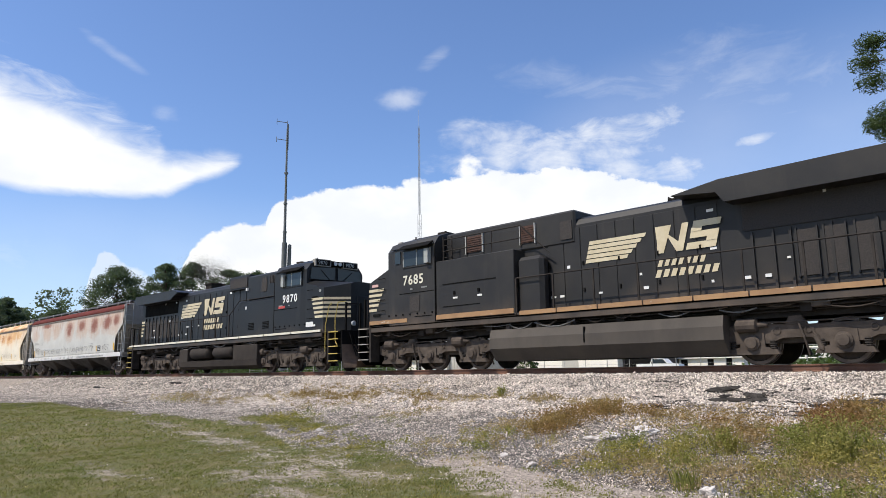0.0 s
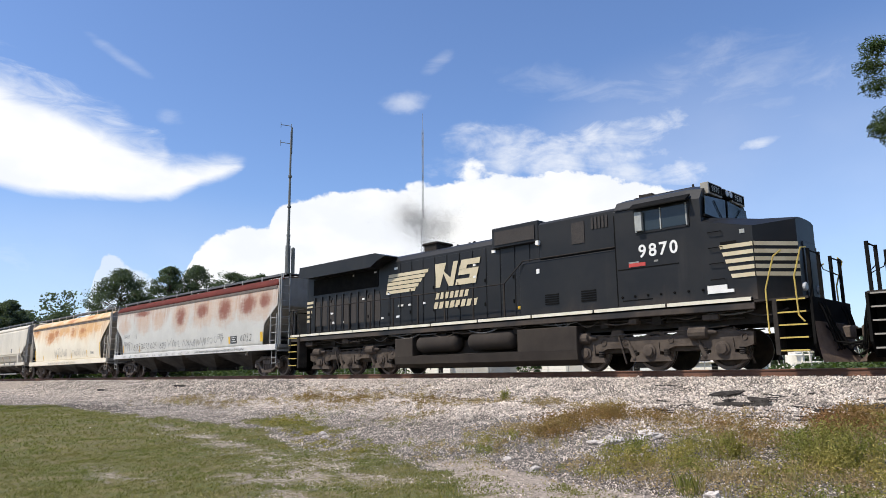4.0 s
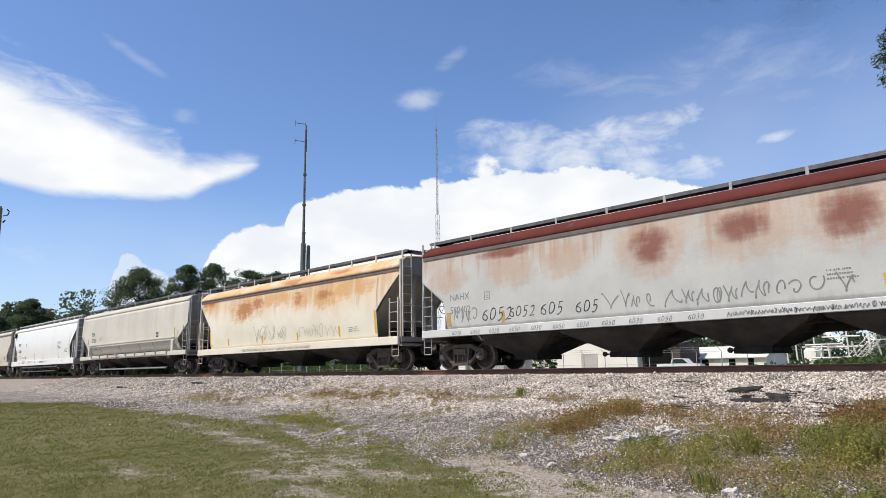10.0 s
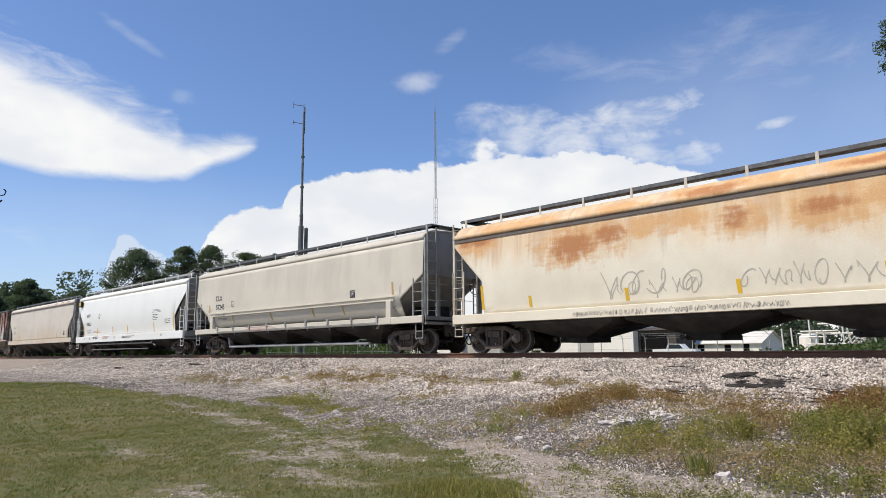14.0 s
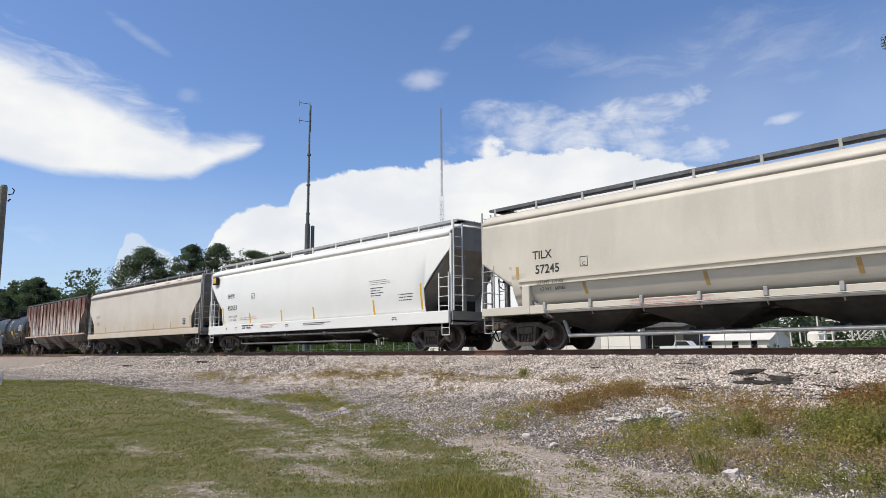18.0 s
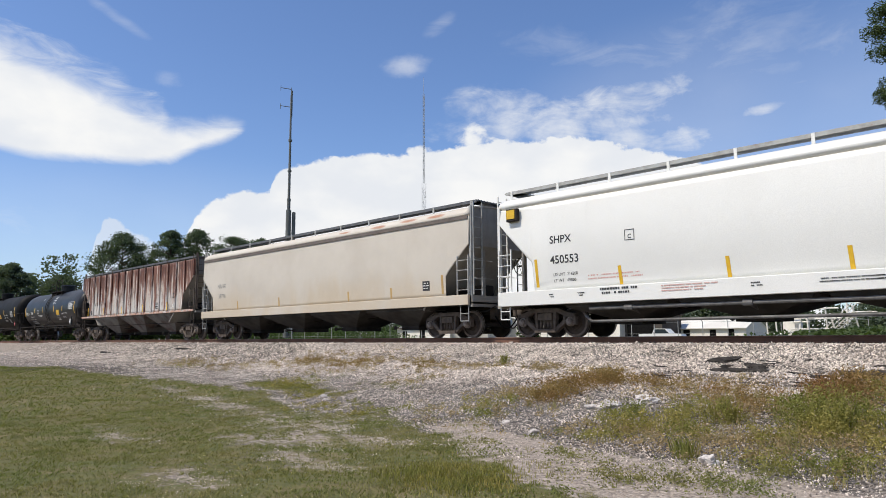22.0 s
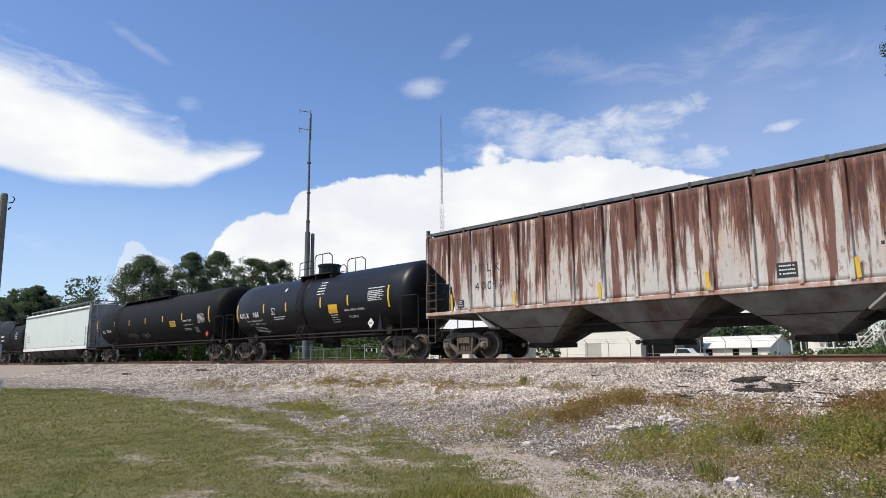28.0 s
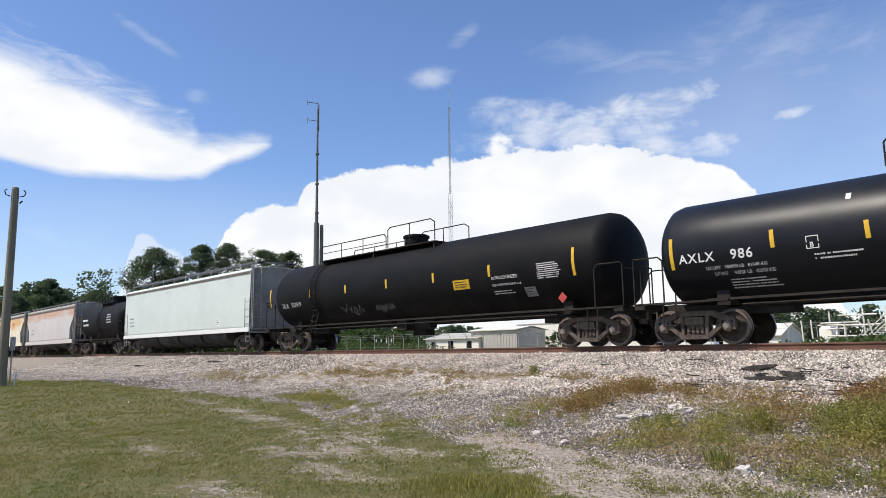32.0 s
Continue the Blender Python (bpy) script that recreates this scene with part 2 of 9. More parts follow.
RUST, RED_RUST, DARK_RUST = (0.30, 0.12, 0.045), (0.20, 0.055, 0.035), (0.10, 0.045, 0.03)
GRIME = (0.07, 0.06, 0.05)
m_black = surf("loco_black", (0.010, 0.0105, 0.012), (0.018, 0.0178, 0.018), 0.8, 0.45, 0, 0.04, 60, spec=0.28,
               stains=(((0.095, 0.070, 0.052), 0.9, (1, 1, 0.5), 0.40, 0.88, 2.5, 1.0, 0.8), ((0.06, 0.053, 0.047), 1.6, (1.5, 1, 0.15), 0.55, 0.85, 0, 0, 0.25)))
m_dusty = surf("loco_black_dusty", (0.020, 0.019, 0.019), (0.034, 0.031, 0.028), 0.7, 0.5, 0, 0.04, 60, spec=0.28,
               stains=(((0.15, 0.108, 0.077), 0.6, (1, 1, 0.5), 0.38, 0.95, 2.7, 1.2, 0.65), ((0.09, 0.075, 0.06), 1.6, (1.5, 1, 0.15), 0.55, 0.85, 0, 0, 0.3)))
m_under = surf("underframe_grime", (0.046, 0.039, 0.034), (0.026, 0.023, 0.021), 3.0, 0.9, 0, 0.3, 25, spec=0.12)
m_tank_dark = surf("dark_tank_grime", (0.050, 0.041, 0.034), (0.032, 0.027, 0.024), 0.9, 0.85, 0, 0.12, 40, spec=0.15)
m_tank_fuel = surf("fuel_tank_grime", (0.082, 0.069, 0.056), (0.055, 0.047, 0.040), 0.9, 0.75, 0, 0.12, 40, stretch=(1, 1, 0.4))
m_dark = surf("black_recess", (0.008, 0.008, 0.008), (0.014, 0.013, 0.012), 3, 0.95, spec=0.05)
m_iron = surf("cast_iron_grime", (0.135, 0.108, 0.088), (0.070, 0.056, 0.047), 3.5, 0.85, 0, 0.3, 30, spec=0.15)
m_plow = surf("dusty_plow_steel", (0.17, 0.125, 0.095), (0.10, 0.075, 0.06), 2.5, 0.9, 0, 0.2, 30, spec=0.1)
m_loco_iron = surf("loco_truck_grime", (0.105, 0.084, 0.068), (0.058, 0.047, 0.040), 3.0, 0.9, 0, 0.3, 30, spec=0.12)
m_wheel = surf("wheel_steel", (0.095, 0.070, 0.056), (0.050, 0.039, 0.033), 4, 0.7, 0.1, 0.15, 40, spec=0.2)
m_tread = surf("worn_steel", (0.45, 0.43, 0.41), (0.30, 0.27, 0.25), 6, 0.35, 0.9, 0.05, 40)
m_number = surf("pale_cab_number", (0.72, 0.68, 0.56), (0.62, 0.58, 0.46), 3, 0.55, 0, 0.04, 60)
# Pipes and cables below the sills: grey darkened to hold the shade there
m_pipe = surf("shaded_grey_pipe", (0.17, 0.165, 0.16), (0.09, 0.085, 0.08), 4, 0.7, 0.2, 0.1, 40)
m_hub = surf("dusty_wheel_rim", (0.21, 0.165, 0.135), (0.13, 0.10, 0.085), 5, 0.65, 0.2, 0.1, 40, spec=0.25)
m_cap = surf("greasy_bearing_cap", (0.26, 0.215, 0.18), (0.12, 0.095, 0.08), 9, 0.6, 0.1, 0.2, 40, spec=0.25)
m_spring = surf("dusty_spring_steel", (0.17, 0.135, 0.11), (0.09, 0.072, 0.06), 8, 0.8, 0, 0.2, 40, spec=0.15)
m_cream = surf("cream_paint", (0.60, 0.52, 0.36), (0.52, 0.44, 0.29), 2.5, 0.55, 0, 0.05, 60, stains=((GRIME, 3.0, (1, 1, 0.3), 0.60, 0.85, 0, 0, 0.35),))
m_stripe = surf("faded_sill_stripe", (0.37, 0.22, 0.105), (0.27, 0.155, 0.08), 1.5, 0.6, 0, 0.08, 60, stains=(((0.65, 0.6, 0.5), 2.0, (1, 1, 3), 0.62, 0.72, 0, 0, 0.8), (GRIME, 2.0, (1, 1, 1), 0.58, 0.8, 0, 0, 0.4)))
m_white = surf("white_marking", (0.78, 0.77, 0.74), (0.70, 0.69, 0.66), 3, 0.5, 0, 0.03, 60)
m_black_mark = surf("black_marking", (0.03, 0.03, 0.032), (0.05, 0.05, 0.05), 3, 0.6, 0, 0.03, 60)
m_grey_mark = surf("grey_marking", (0.20, 0.20, 0.19), (0.30, 0.30, 0.28), 6, 0.7, 0, 0.03, 60)
m_faint = surf("faded_spray_paint", (0.44, 0.40, 0.33), (0.55, 0.50, 0.42), 5, 0.7, 0, 0.03, 60)
m_yellow = surf("yellow_reflector", (0.72, 0.45, 0.03), (0.62, 0.36, 0.03), 4, 0.4, 0, 0.03, 60, stains=((GRIME, 5.0, (1, 1, 0.4), 0.6, 0.9, 0, 0, 0.4),))
m_amber = surf("faded_amber_reflector", (0.50, 0.33, 0.12), (0.42, 0.27, 0.11), 4, 0.5, 0, 0.03, 60, stains=((GRIME, 5.0, (1, 1, 0.4), 0.6, 0.9, 0, 0, 0.4),))
m_yellow_rail = surf("yellow_handrail", (0.55, 0.42, 0.10), (0.42, 0.30, 0.08), 5, 0.5, 0, 0.05, 60)
m_red_mark = surf("red_marking", (0.50, 0.06, 0.05), (0.40, 0.06, 0.05), 4, 0.5, 0, 0.03, 60)
m_pink_mark = surf("faded_red_lettering", (0.62, 0.32, 0.28), (0.66, 0.44, 0.38), 8, 0.6, 0, 0.03, 60)
m_grate = surf("galvanised_grating", (0.16, 0.165, 0.17), (0.10, 0.10, 0.105), 5, 0.6, 0.5, 0.2, 40)
m_rail_grey = surf("grey_painted_steel", (0.42, 0.42, 0.40), (0.30, 0.29, 0.27), 4, 0.6, 0.1, 0.1, 40, stains=((RUST, 4.0, (1, 1, 1), 0.62, 0.75, 0, 0, 0.6),))
m_glass = surf("cab_glass", (0.025, 0.035, 0.04), (0.03, 0.04, 0.045), 2, 0.16, 0, 0.0)
m_lamp = surf("lamp_lens", (0.55, 0.56, 0.55), (0.45, 0.46, 0.46), 4, 0.2, 0, 0.0)
m_pale = surf("pale_interior", (0.35, 0.36, 0.34), (0.28, 0.29, 0.28), 4, 0.7)
m_board = surf("tan_board", (0.33, 0.31, 0.27), (0.24, 0.22, 0.19), 4, 0.7)
m_screen = surf("radiator_screen", (0.05, 0.042, 0.038), (0.03, 0.027, 0.026), 30, 0.8, 0, 0.4, 90)
m_rust_screen = surf("rusty_screen", (0.10, 0.05, 0.035), (0.05, 0.03, 0.025), 12, 0.85, 0, 0.4, 60)
# hopper and tank paints
m_h_grey_red = surf("grey_hopper_paint_red_rust", (0.55, 0.54, 0.495), (0.47, 0.462, 0.43), 0.7, 0.55, 0, 0.06, 40, stains=(
    ((0.50, 0.345, 0.245), 0.45, (0.6, 1, 0.5), 0.46, 0.80, 2.2, 4.1, 0.62), ((0.36, 0.19, 0.11), 1.3, (2.5, 1, 0.10), 0.68, 0.86, 1.5, 3.8, 0.45), ((0.30, 0.28, 0.26), 1.1, (2.2, 1, 0.2), 0.60, 0.85, 2.0, 1.4, 0.35)),
    spots=(((0.46, 0.27, 0.16), 2.2, 0.55, ((-8.2, 3.1, 1.0, 0.5), (-5.3, 3.2, 1.2, 0.7), (-3.1, 3.2, 1.0, 0.6), (-0.3, 3.2, 1.2, 0.9), (2.2, 3.2, 1.4, 0.8), (4.6, 3.2, 1.3, 0.8), (7.6, 3.2, 1.8, 0.8))),
           (RED_RUST, 1.5, 0.85, ((-0.3, 3.25, 0.62, 0.55), (2.2, 3.38, 0.7, 0.42), (4.6, 3.28, 0.66, 0.6), (6.9, 3.36, 0.8, 0.55), (8.4, 3.45, 0.5, 0.4), (-5.6, 3.75, 1.2, 0.2)))))
m_h_red_roof = surf("red_rust_roof", (0.135, 0.033, 0.026), (0.095, 0.028, 0.024), 1.5, 0.9, 0, 0.15, 30, spec=0.1, stains=(((0.26, 0.15, 0.12), 1.0, (1, 1, 1), 0.60, 0.85, 0, 0, 0.4),))
m_h_cream = surf("cream_hopper_paint_orange_rust", (0.80, 0.73, 0.59), (0.71, 0.63, 0.49), 0.6, 0.5, 0, 0.05, 40, stains=(
    ((0.68, 0.43, 0.20), 0.5, (0.7, 1, 0.35), 0.40, 0.84, 1.5, 4.1, 0.78), ((0.42, 0.24, 0.13), 1.0, (2.6, 1, 0.08), 0.64, 0.84, 1.2, 3.6, 0.4)),
    spots=(((0.60, 0.33, 0.13), 3.4, 0.8, ((-7.3, 3.6, 1.0, 0.4), (-3.3, 3.2, 1.7, 0.75), (-0.6, 3.4, 1.8, 0.35), (1.5, 3.2, 1.0, 0.5), (3.6, 3.2, 1.1, 0.55), (4.9, 3.35, 1.0, 0.45), (6.2, 3.4, 0.8, 0.35), (1.2, 4.1, 1.8, 0.25), (4.6, 4.15, 1.4, 0.22), (6.9, 4.14, 0.7, 0.2), (-5.5, 4.05, 2.0, 0.2), (-1.8, 4.05, 1.4, 0.18))),
           ((0.38, 0.14, 0.045), 3.0, 0.8, ((-3.4, 3.12, 0.9, 0.42), (-7.4, 3.72, 0.8, 0.2), (0.9, 4.1, 0.9, 0.16), (4.5, 4.15, 0.7, 0.13), (-2.2, 3.3, 0.6, 0.3), (3.5, 3.3, 0.6, 0.22), (1.4, 3.3, 0.4, 0.3)))))
m_h_tan = surf("dusty_beige_hopper_paint", (0.63, 0.575, 0.475), (0.565, 0.515, 0.425), 0.5, 0.5, 0, 0.03, 40, stains=(((0.44, 0.40, 0.34), 0.8, (1.2, 1, 0.2), 0.55, 0.85, 1.0, 3.8, 0.45), ((0.30, 0.27, 0.23), 3.0, (3.0, 1, 0.06), 0.70, 0.80, 0, 0, 0.35)))
m_h_white = surf("clean_white_hopper_paint", (0.78, 0.77, 0.725), (0.735, 0.725, 0.68), 0.5, 0.42, 0, 0.03, 40, stains=(((0.56, 0.55, 0.50), 1.2, (1.2, 1, 0.15), 0.62, 0.9, 0, 0, 0.4),))
m_h_beige = surf("worn_beige_hopper_paint", (0.60, 0.545, 0.465), (0.53, 0.475, 0.40), 0.5, 0.55, 0, 0.03, 40, stains=(((0.54, 0.43, 0.29), 0.7, (1, 1, 0.3), 0.46, 0.85, 3.6, 1.2, 0.6), ((0.36, 0.30, 0.24), 1.0, (2.4, 1, 0.07), 0.64, 0.84, 0, 0, 0.35)),
    spots=(((0.36, 0.15, 0.075), 1.8, 0.85, ((4.7, 4.24, 0.5, 0.07), (6.4, 4.28, 0.5, 0.07), (7.9, 4.26, 0.45, 0.07), (2.6, 4.26, 0.4, 0.05))),))
m_h_box = surf("peeling_grey_paint_over_rust", (0.60, 0.57, 0.52), (0.47, 0.44, 0.40), 0.7, 0.6, 0, 0.12, 40, stains=(
    ((0.52, 0.37, 0.29), 1.2, (2.4, 1, 0.12), 0.48, 0.66, -2.0, 6.0, 0.65), ((0.155, 0.055, 0.033), 1.5, (2.6, 1, 0.22), 0.515, 0.60, -2.5, 6.8, 0.92), ((0.065, 0.026, 0.020), 2.2, (2.8, 1, 0.25), 0.55, 0.67, -2.0, 6.5, 0.8), ((0.22, 0.085, 0.045), 6.0, (1.5, 1, 0.6), 0.56, 0.66, 0, 0, 0.6), ((0.45, 0.22, 0.14), 2.5, (1, 1, 0.8), 0.60, 0.72, 1.9, 1.5, 0.7)))
m_h_mint = surf("pale_grey_green_hopper_paint", (0.62, 0.665, 0.615), (0.56, 0.605, 0.56), 0.5, 0.5, 0, 0.03, 40, stains=(((0.40, 0.41, 0.38), 1.0, (1.5, 1, 0.2), 0.62, 0.9, 0, 0, 0.4),))
m_h_peach = surf("faded_white_hopper_paint_peach_rust", (0.58, 0.55, 0.52), (0.52, 0.47, 0.44), 0.5, 0.55, 0, 0.03, 40, stains=(((0.52, 0.29, 0.18), 0.45, (0.5, 1, 1.0), 0.50, 0.75, 2.4, 3.6, 0.8),))
m_h_sill = surf("dirty_white_sill_paint", (0.64, 0.63, 0.60), (0.54, 0.53, 0.50), 0.8, 0.55, 0, 0.05, 40, stains=((GRIME, 1.2, (1.5, 1, 0.6), 0.60, 0.85, 0, 0, 0.35),))
# Car ends: grey tone carries the shade on walls and slope sheets, plus grime
m_h_end = surf("dusty_shaded_grey_end_paint", (0.35, 0.325, 0.29), (0.26, 0.24, 0.212), 1.2, 0.7, 0, 0.06, 40, spec=0.2, stains=((GRIME, 1.5, (1.5, 1.5, 0.25), 0.55, 0.9, 0, 0, 0.45),))
m_h_chute = surf("worn_chute_paint", (0.25, 0.23, 0.21), (0.14, 0.122, 0.11), 1.0, 0.9, 0, 0.1, 30, spec=0.1, stains=((DARK_RUST, 0.8, (1, 1, 1), 0.48, 0.7, 0, 0, 0.8),))
# Chutes: shade under the cars darkened into the colour, with grime patches on top
m_h_under = surf("shade_dark_hopper_chutes", (0.085, 0.078, 0.072), (0.045, 0.041, 0.038), 1.2, 0.9, 0, 0.1, 30, spec=0.1, stains=((GRIME, 1.5, (1, 1, 1), 0.5, 0.8, 0, 0, 0.7),))
m_gutter = surf("dirty_seam", (0.17, 0.14, 0.12), (0.12, 0.10, 0.09), 2, 0.8)
m_t_black = surf("glossy_black_tank_paint", (0.006, 0.0066, 0.009), (0.010, 0.0108, 0.0135), 0.7, 0.40, 0, 0.03, 50, spec=0.24, stains=(((0.03, 0.028, 0.026), 1.0, (1.0, 1, 0.4), 0.55, 0.9, 2.4, 1.1, 0.4),))
m_t_dull = surf("dull_black_tank_paint", (0.006, 0.006, 0.0065), (0.011, 0.0105, 0.0105), 0.9, 0.60, 0, 0.04, 50, spec=0.11, stains=(((0.04, 0.034, 0.03), 1.0, (1.2, 1, 0.3), 0.5, 0.9, 2.6, 1.1, 0.5),))

# ---- building helpers ----
def part(name, bm, material, parent, label="", smooth=False):
    me = bpy.data.meshes.new(name)
    bm.to_mesh(me)
    bm.free()
    me.materials.append(material)
    if smooth:
        me.shade_smooth()
    ob = new(name, me)
    ob.parent = parent
    if label:
        ob["label"] = label
    return ob


def again(ob, parent, x=0.0, y=0.0, z=0.0, turn=0.0):
    """Another part on the same mesh, moved and turned about z."""
    o = new(ob.name.split(".")[0], ob.data)
    o.parent = parent
    o.matrix_basis = pose(x, y, z, 0, 0, turn)
    if "label" in ob:
        o["label"] = ob["label"]
    return o


def thing(name, label, category, group="", kind="", at=None):
    e = new(name)
    e.empty_display_size = 0.3
    if at is not None:
        e.matrix_basis = at
    return tagged(e, label, category, group, kind)


def BM():
    return bmesh.new()


def box(bm, x0, x1, y0, y1, z0, z1, bevel=0.0):
    if bevel:
        t = bmesh.new()
        box(t, x0, x1, y0, y1, z0, z1)
        bmesh.ops.bevel(t, geom=t.edges[:], offset=bevel, segments=1, affect="EDGES")
        join(bm, t)
        return
    v = [bm.verts.new((x, y, z)) for x in (x0, x1) for y in (y0, y1) for z in (z0, z1)]
    for f in ((0, 1, 3, 2), (4, 6, 7, 5), (0, 4, 5, 1), (2, 3, 7, 6), (0, 2, 6, 4), (1, 5, 7, 3)):
        bm.faces.new([v[i] for i in f])


def join(bm, other):
    m = {v: bm.verts.new(v.co) for v in other.verts}
    for f in other.faces:
        bm.faces.new([m[v] for v in f.verts])
    other.free()


def ring(bm, centre, axis, r, n, squash=1.0):
    axis = Vector(axis).normalized()
    u = axis.cross(Vector((0, 0, 1)) if abs(axis.z) < 0.9 else Vector((1, 0, 0))).normalized()
    w = axis.cross(u)
    return [bm.verts.new(Vector(centre) + r * (math.cos(2 * math.pi * i / n) * u + squash * math.sin(2 * math.pi * i / n) * w)) for i in range(n)]


def bridge(bm, a, b, close=True):
    n = len(a)
    for i in range(n if close else n - 1):
        j = (i + 1) % n
        bm.faces.new((a[i], a[j], b[j], b[i]))


def turned(bm, p, axis, stations, n=16, caps=True):
    """A body of revolution: stations are (distance along axis, radius)."""
    p, axis = Vector(p), Vector(axis).normalized()
    rings = [ring(bm, p + axis * d, axis, max(r, 1e-3), n) for d, r in stations]
    for a, b in zip(rings, rings[1:]):
        bridge(bm, a, b)
    if caps:
        bm.faces.new(rings[0][::-1])
        bm.faces.new(rings[-1])


def rod(bm, p, q, r=0.015, n=6):
    p, q = Vector(p), Vector(q)
    turned(bm, p, q - p, ((0, r), ((q - p).length, r)), n)


def pipe(bm, pts, r=0.015, n=6):
    for a, b in zip(pts, pts[1:]):
        rod(bm, a, b, r, n)


def prism(bm, outline, axis, lo, hi):
    """An outline in the other two axes, drawn out along one axis."""
    def put(a, b, c):
        return {"x": (c, a, b), "y": (a, c, b), "z": (a, b, c)}[axis]
    one = [bm.verts.new(put(a, b, lo)) for a, b in outline]
    two = [bm.verts.new(put(a, b, hi)) for a, b in outline]
    bridge(bm, one, two)
    bm.faces.new(one[::-1])
    bm.faces.new(two)
    bmesh.ops.recalc_face_normals(bm, faces=bm.faces[:]) if len(bm.faces) < 60 else None


def loft(bm, sections, caps=True):
    """Closed sections of equal count, joined in order."""
    rings = [[bm.verts.new(c) for c in s] for s in sections]
    for a, b in zip(rings, rings[1:]):
        bridge(bm, a, b)
    if caps:
        bm.faces.new(rings[0][::-1])
        bm.faces.new(rings[-1])
    bmesh.ops.recalc_face_normals(bm, faces=bm.faces[:])


def sheet(bm, rows):
    """A grid of points, given row by row."""
    g = [[bm.verts.new(c) for c in r] for r in rows]
    for a, b in zip(g, g[1:]):
        bridge(bm, a, b, close=False)


def letters(words, size, bold=0.0, spread=1.0):
    """Lettering as a flat mesh in x (along) and z (up), facing -y."""
    cu = bpy.data.curves.new("letters", "FONT")
    cu.body, cu.size, cu.offset = words, size, bold
    cu.resolution_u = 3
    cu.space_character = spread
    ob = bpy.data.objects.new("letters", cu)
    scene.collection.objects.link(ob)
    bpy.context.view_layer.update()
    me = bpy.data.meshes.new_from_object(ob.evaluated_get(bpy.context.evaluated_depsgraph_get()))
    bpy.data.objects.remove(ob)
    bpy.data.curves.remove(cu)
    bm = bmesh.new()
    bm.from_mesh(me)
    bpy.data.meshes.remove(me)
    for v in bm.verts:
        v.co = Vector((v.co.x, 0.0, v.co.y))
    return bm


def wrap(bm, x, z, depth):
    """Moves flat lettering to x, z and lays it on a side whose y at height z is depth(z)."""
    for v in bm.verts:
        v.co.x += x
        v.co.z += z
        v.co.y = depth(v.co.z)
    return bm


def plate(bm, x0, x1, z0, z1, depth, t=0.006, n=3, slant=0.0):
    """A thin plate lying on a side, bent to it."""
    rows_out, rows_in = [], []
    for i in range(n + 1):
        z = z0 + (z1 - z0) * i / n
        d = slant * i / n
        rows_out.append([(x0 + d, depth(z) - t, z), (x1 + d, depth(z) - t, z)])
        rows_in.append([(x0 + d, depth(z) + 0.002, z), (x1 + d, depth(z) + 0.002, z)])
    a = [[bm.verts.new(c) for c in r] for r in rows_out]
    b = [[bm.verts.new(c) for c in r] for r in rows_in]
    for i in range(n):
        bm.faces.new((a[i][0], a[i][1], a[i + 1][1], a[i + 1][0]))
        bm.faces.new((a[i][0], a[i + 1][0], b[i + 1][0], b[i][0]))
        bm.faces.new((a[i][1], b[i][1], b[i + 1][1], a[i + 1][1]))
    bm.faces.new((a[0][0], b[0][0], b[0][1], a[0][1]))
    bm.faces.new((a[n][0], a[n][1], b[n][1], b[n][0]))


def lines_of_print(parent, material, x, z, width, rows, height, depth, seed, gap=1.9):
    """Writing too small to read: rows of short bars."""
    rnd = random.Random(seed)
    bm = BM()
    for r in range(rows):
        zz = z - r * height * gap
        xx, stop = x, x + width * rnd.uniform(0.7, 1.0)
        while xx < stop:
            w = rnd.uniform(0.45, 0.95) * height
            if rnd.random() < 0.16:
                xx += 0.7 * height
                continue
            plate(bm, xx, min(xx + w, stop + 0.02), zz + height * 0.1, zz + height * 0.85, depth, 0.005, 1)
            xx += w + 0.28 * height
    ob = part("small_print", bm, material, parent)
    ob["kind"] = "stuff"
    return ob


def scrawl(parent, material, x, z, width, height, depth, seed, r=0.012, name="scrawl"):
    """Hand-sprayed loops without letters."""
    rnd = random.Random(seed)
    bm = BM()
    xx = x
    while xx < x + width:
        w = height * rnd.uniform(0.35, 0.8)
        a0, turns, sy, way = rnd.uniform(0, 6.3), rnd.uniform(0.7, 1.7), rnd.uniform(0.3, 0.5), rnd.choice((-1, 1))
        lift, slide = rnd.uniform(-0.1, 0.1), rnd.uniform(0.1, 0.7)
        pts = []
        loop = rnd.random() < 0.35
        for i in range(17):
            f = i / 16
            a = a0 + way * 6.28 * turns * f
            if loop:
                pts.append((xx + w * (0.5 + 0.36 * math.cos(a) * (1 - 0.4 * f) + slide * (f - 0.5)), z + height * (0.42 + lift + 0.8 * sy * math.sin(a + 0.5 * f))))
            else:
                b = a0 + 6.28 * (turns + 0.4) * f
                pts.append((xx + w * (1.1 * f + 0.12 * math.cos(1.7 * b)), z + height * (0.42 + lift + sy * (0.95 - 0.45 * f) * math.sin(b))))
        for (ax, az), (bx, bz) in zip(pts, pts[1:]):
            d = Vector((bx - ax, bz - az))
            if d.length < 1e-3:
                continue
            n = Vector((-d.y, d.x)).normalized() * r
            try:
                bm.faces.new([bm.verts.new((qx, depth(qz) - 0.006, qz)) for qx, qz in ((ax + n.x, az + n.y), (ax - n.x, az - n.y), (bx - n.x, bz - n.y), (bx + n.x, bz + n.y))])
            except ValueError:
                pass
        xx += w * rnd.uniform(1.05, 1.5)
    ob = part(name, bm, material, parent)
    ob["kind"] = "stuff"
    return ob

# ---- the train ----
TRACK_Y = 18.5
WHEELS = []   # (wheelset, place in its truck, radius)
CARS = []     # (thing, place along the train)
_wheel_mesh = {}


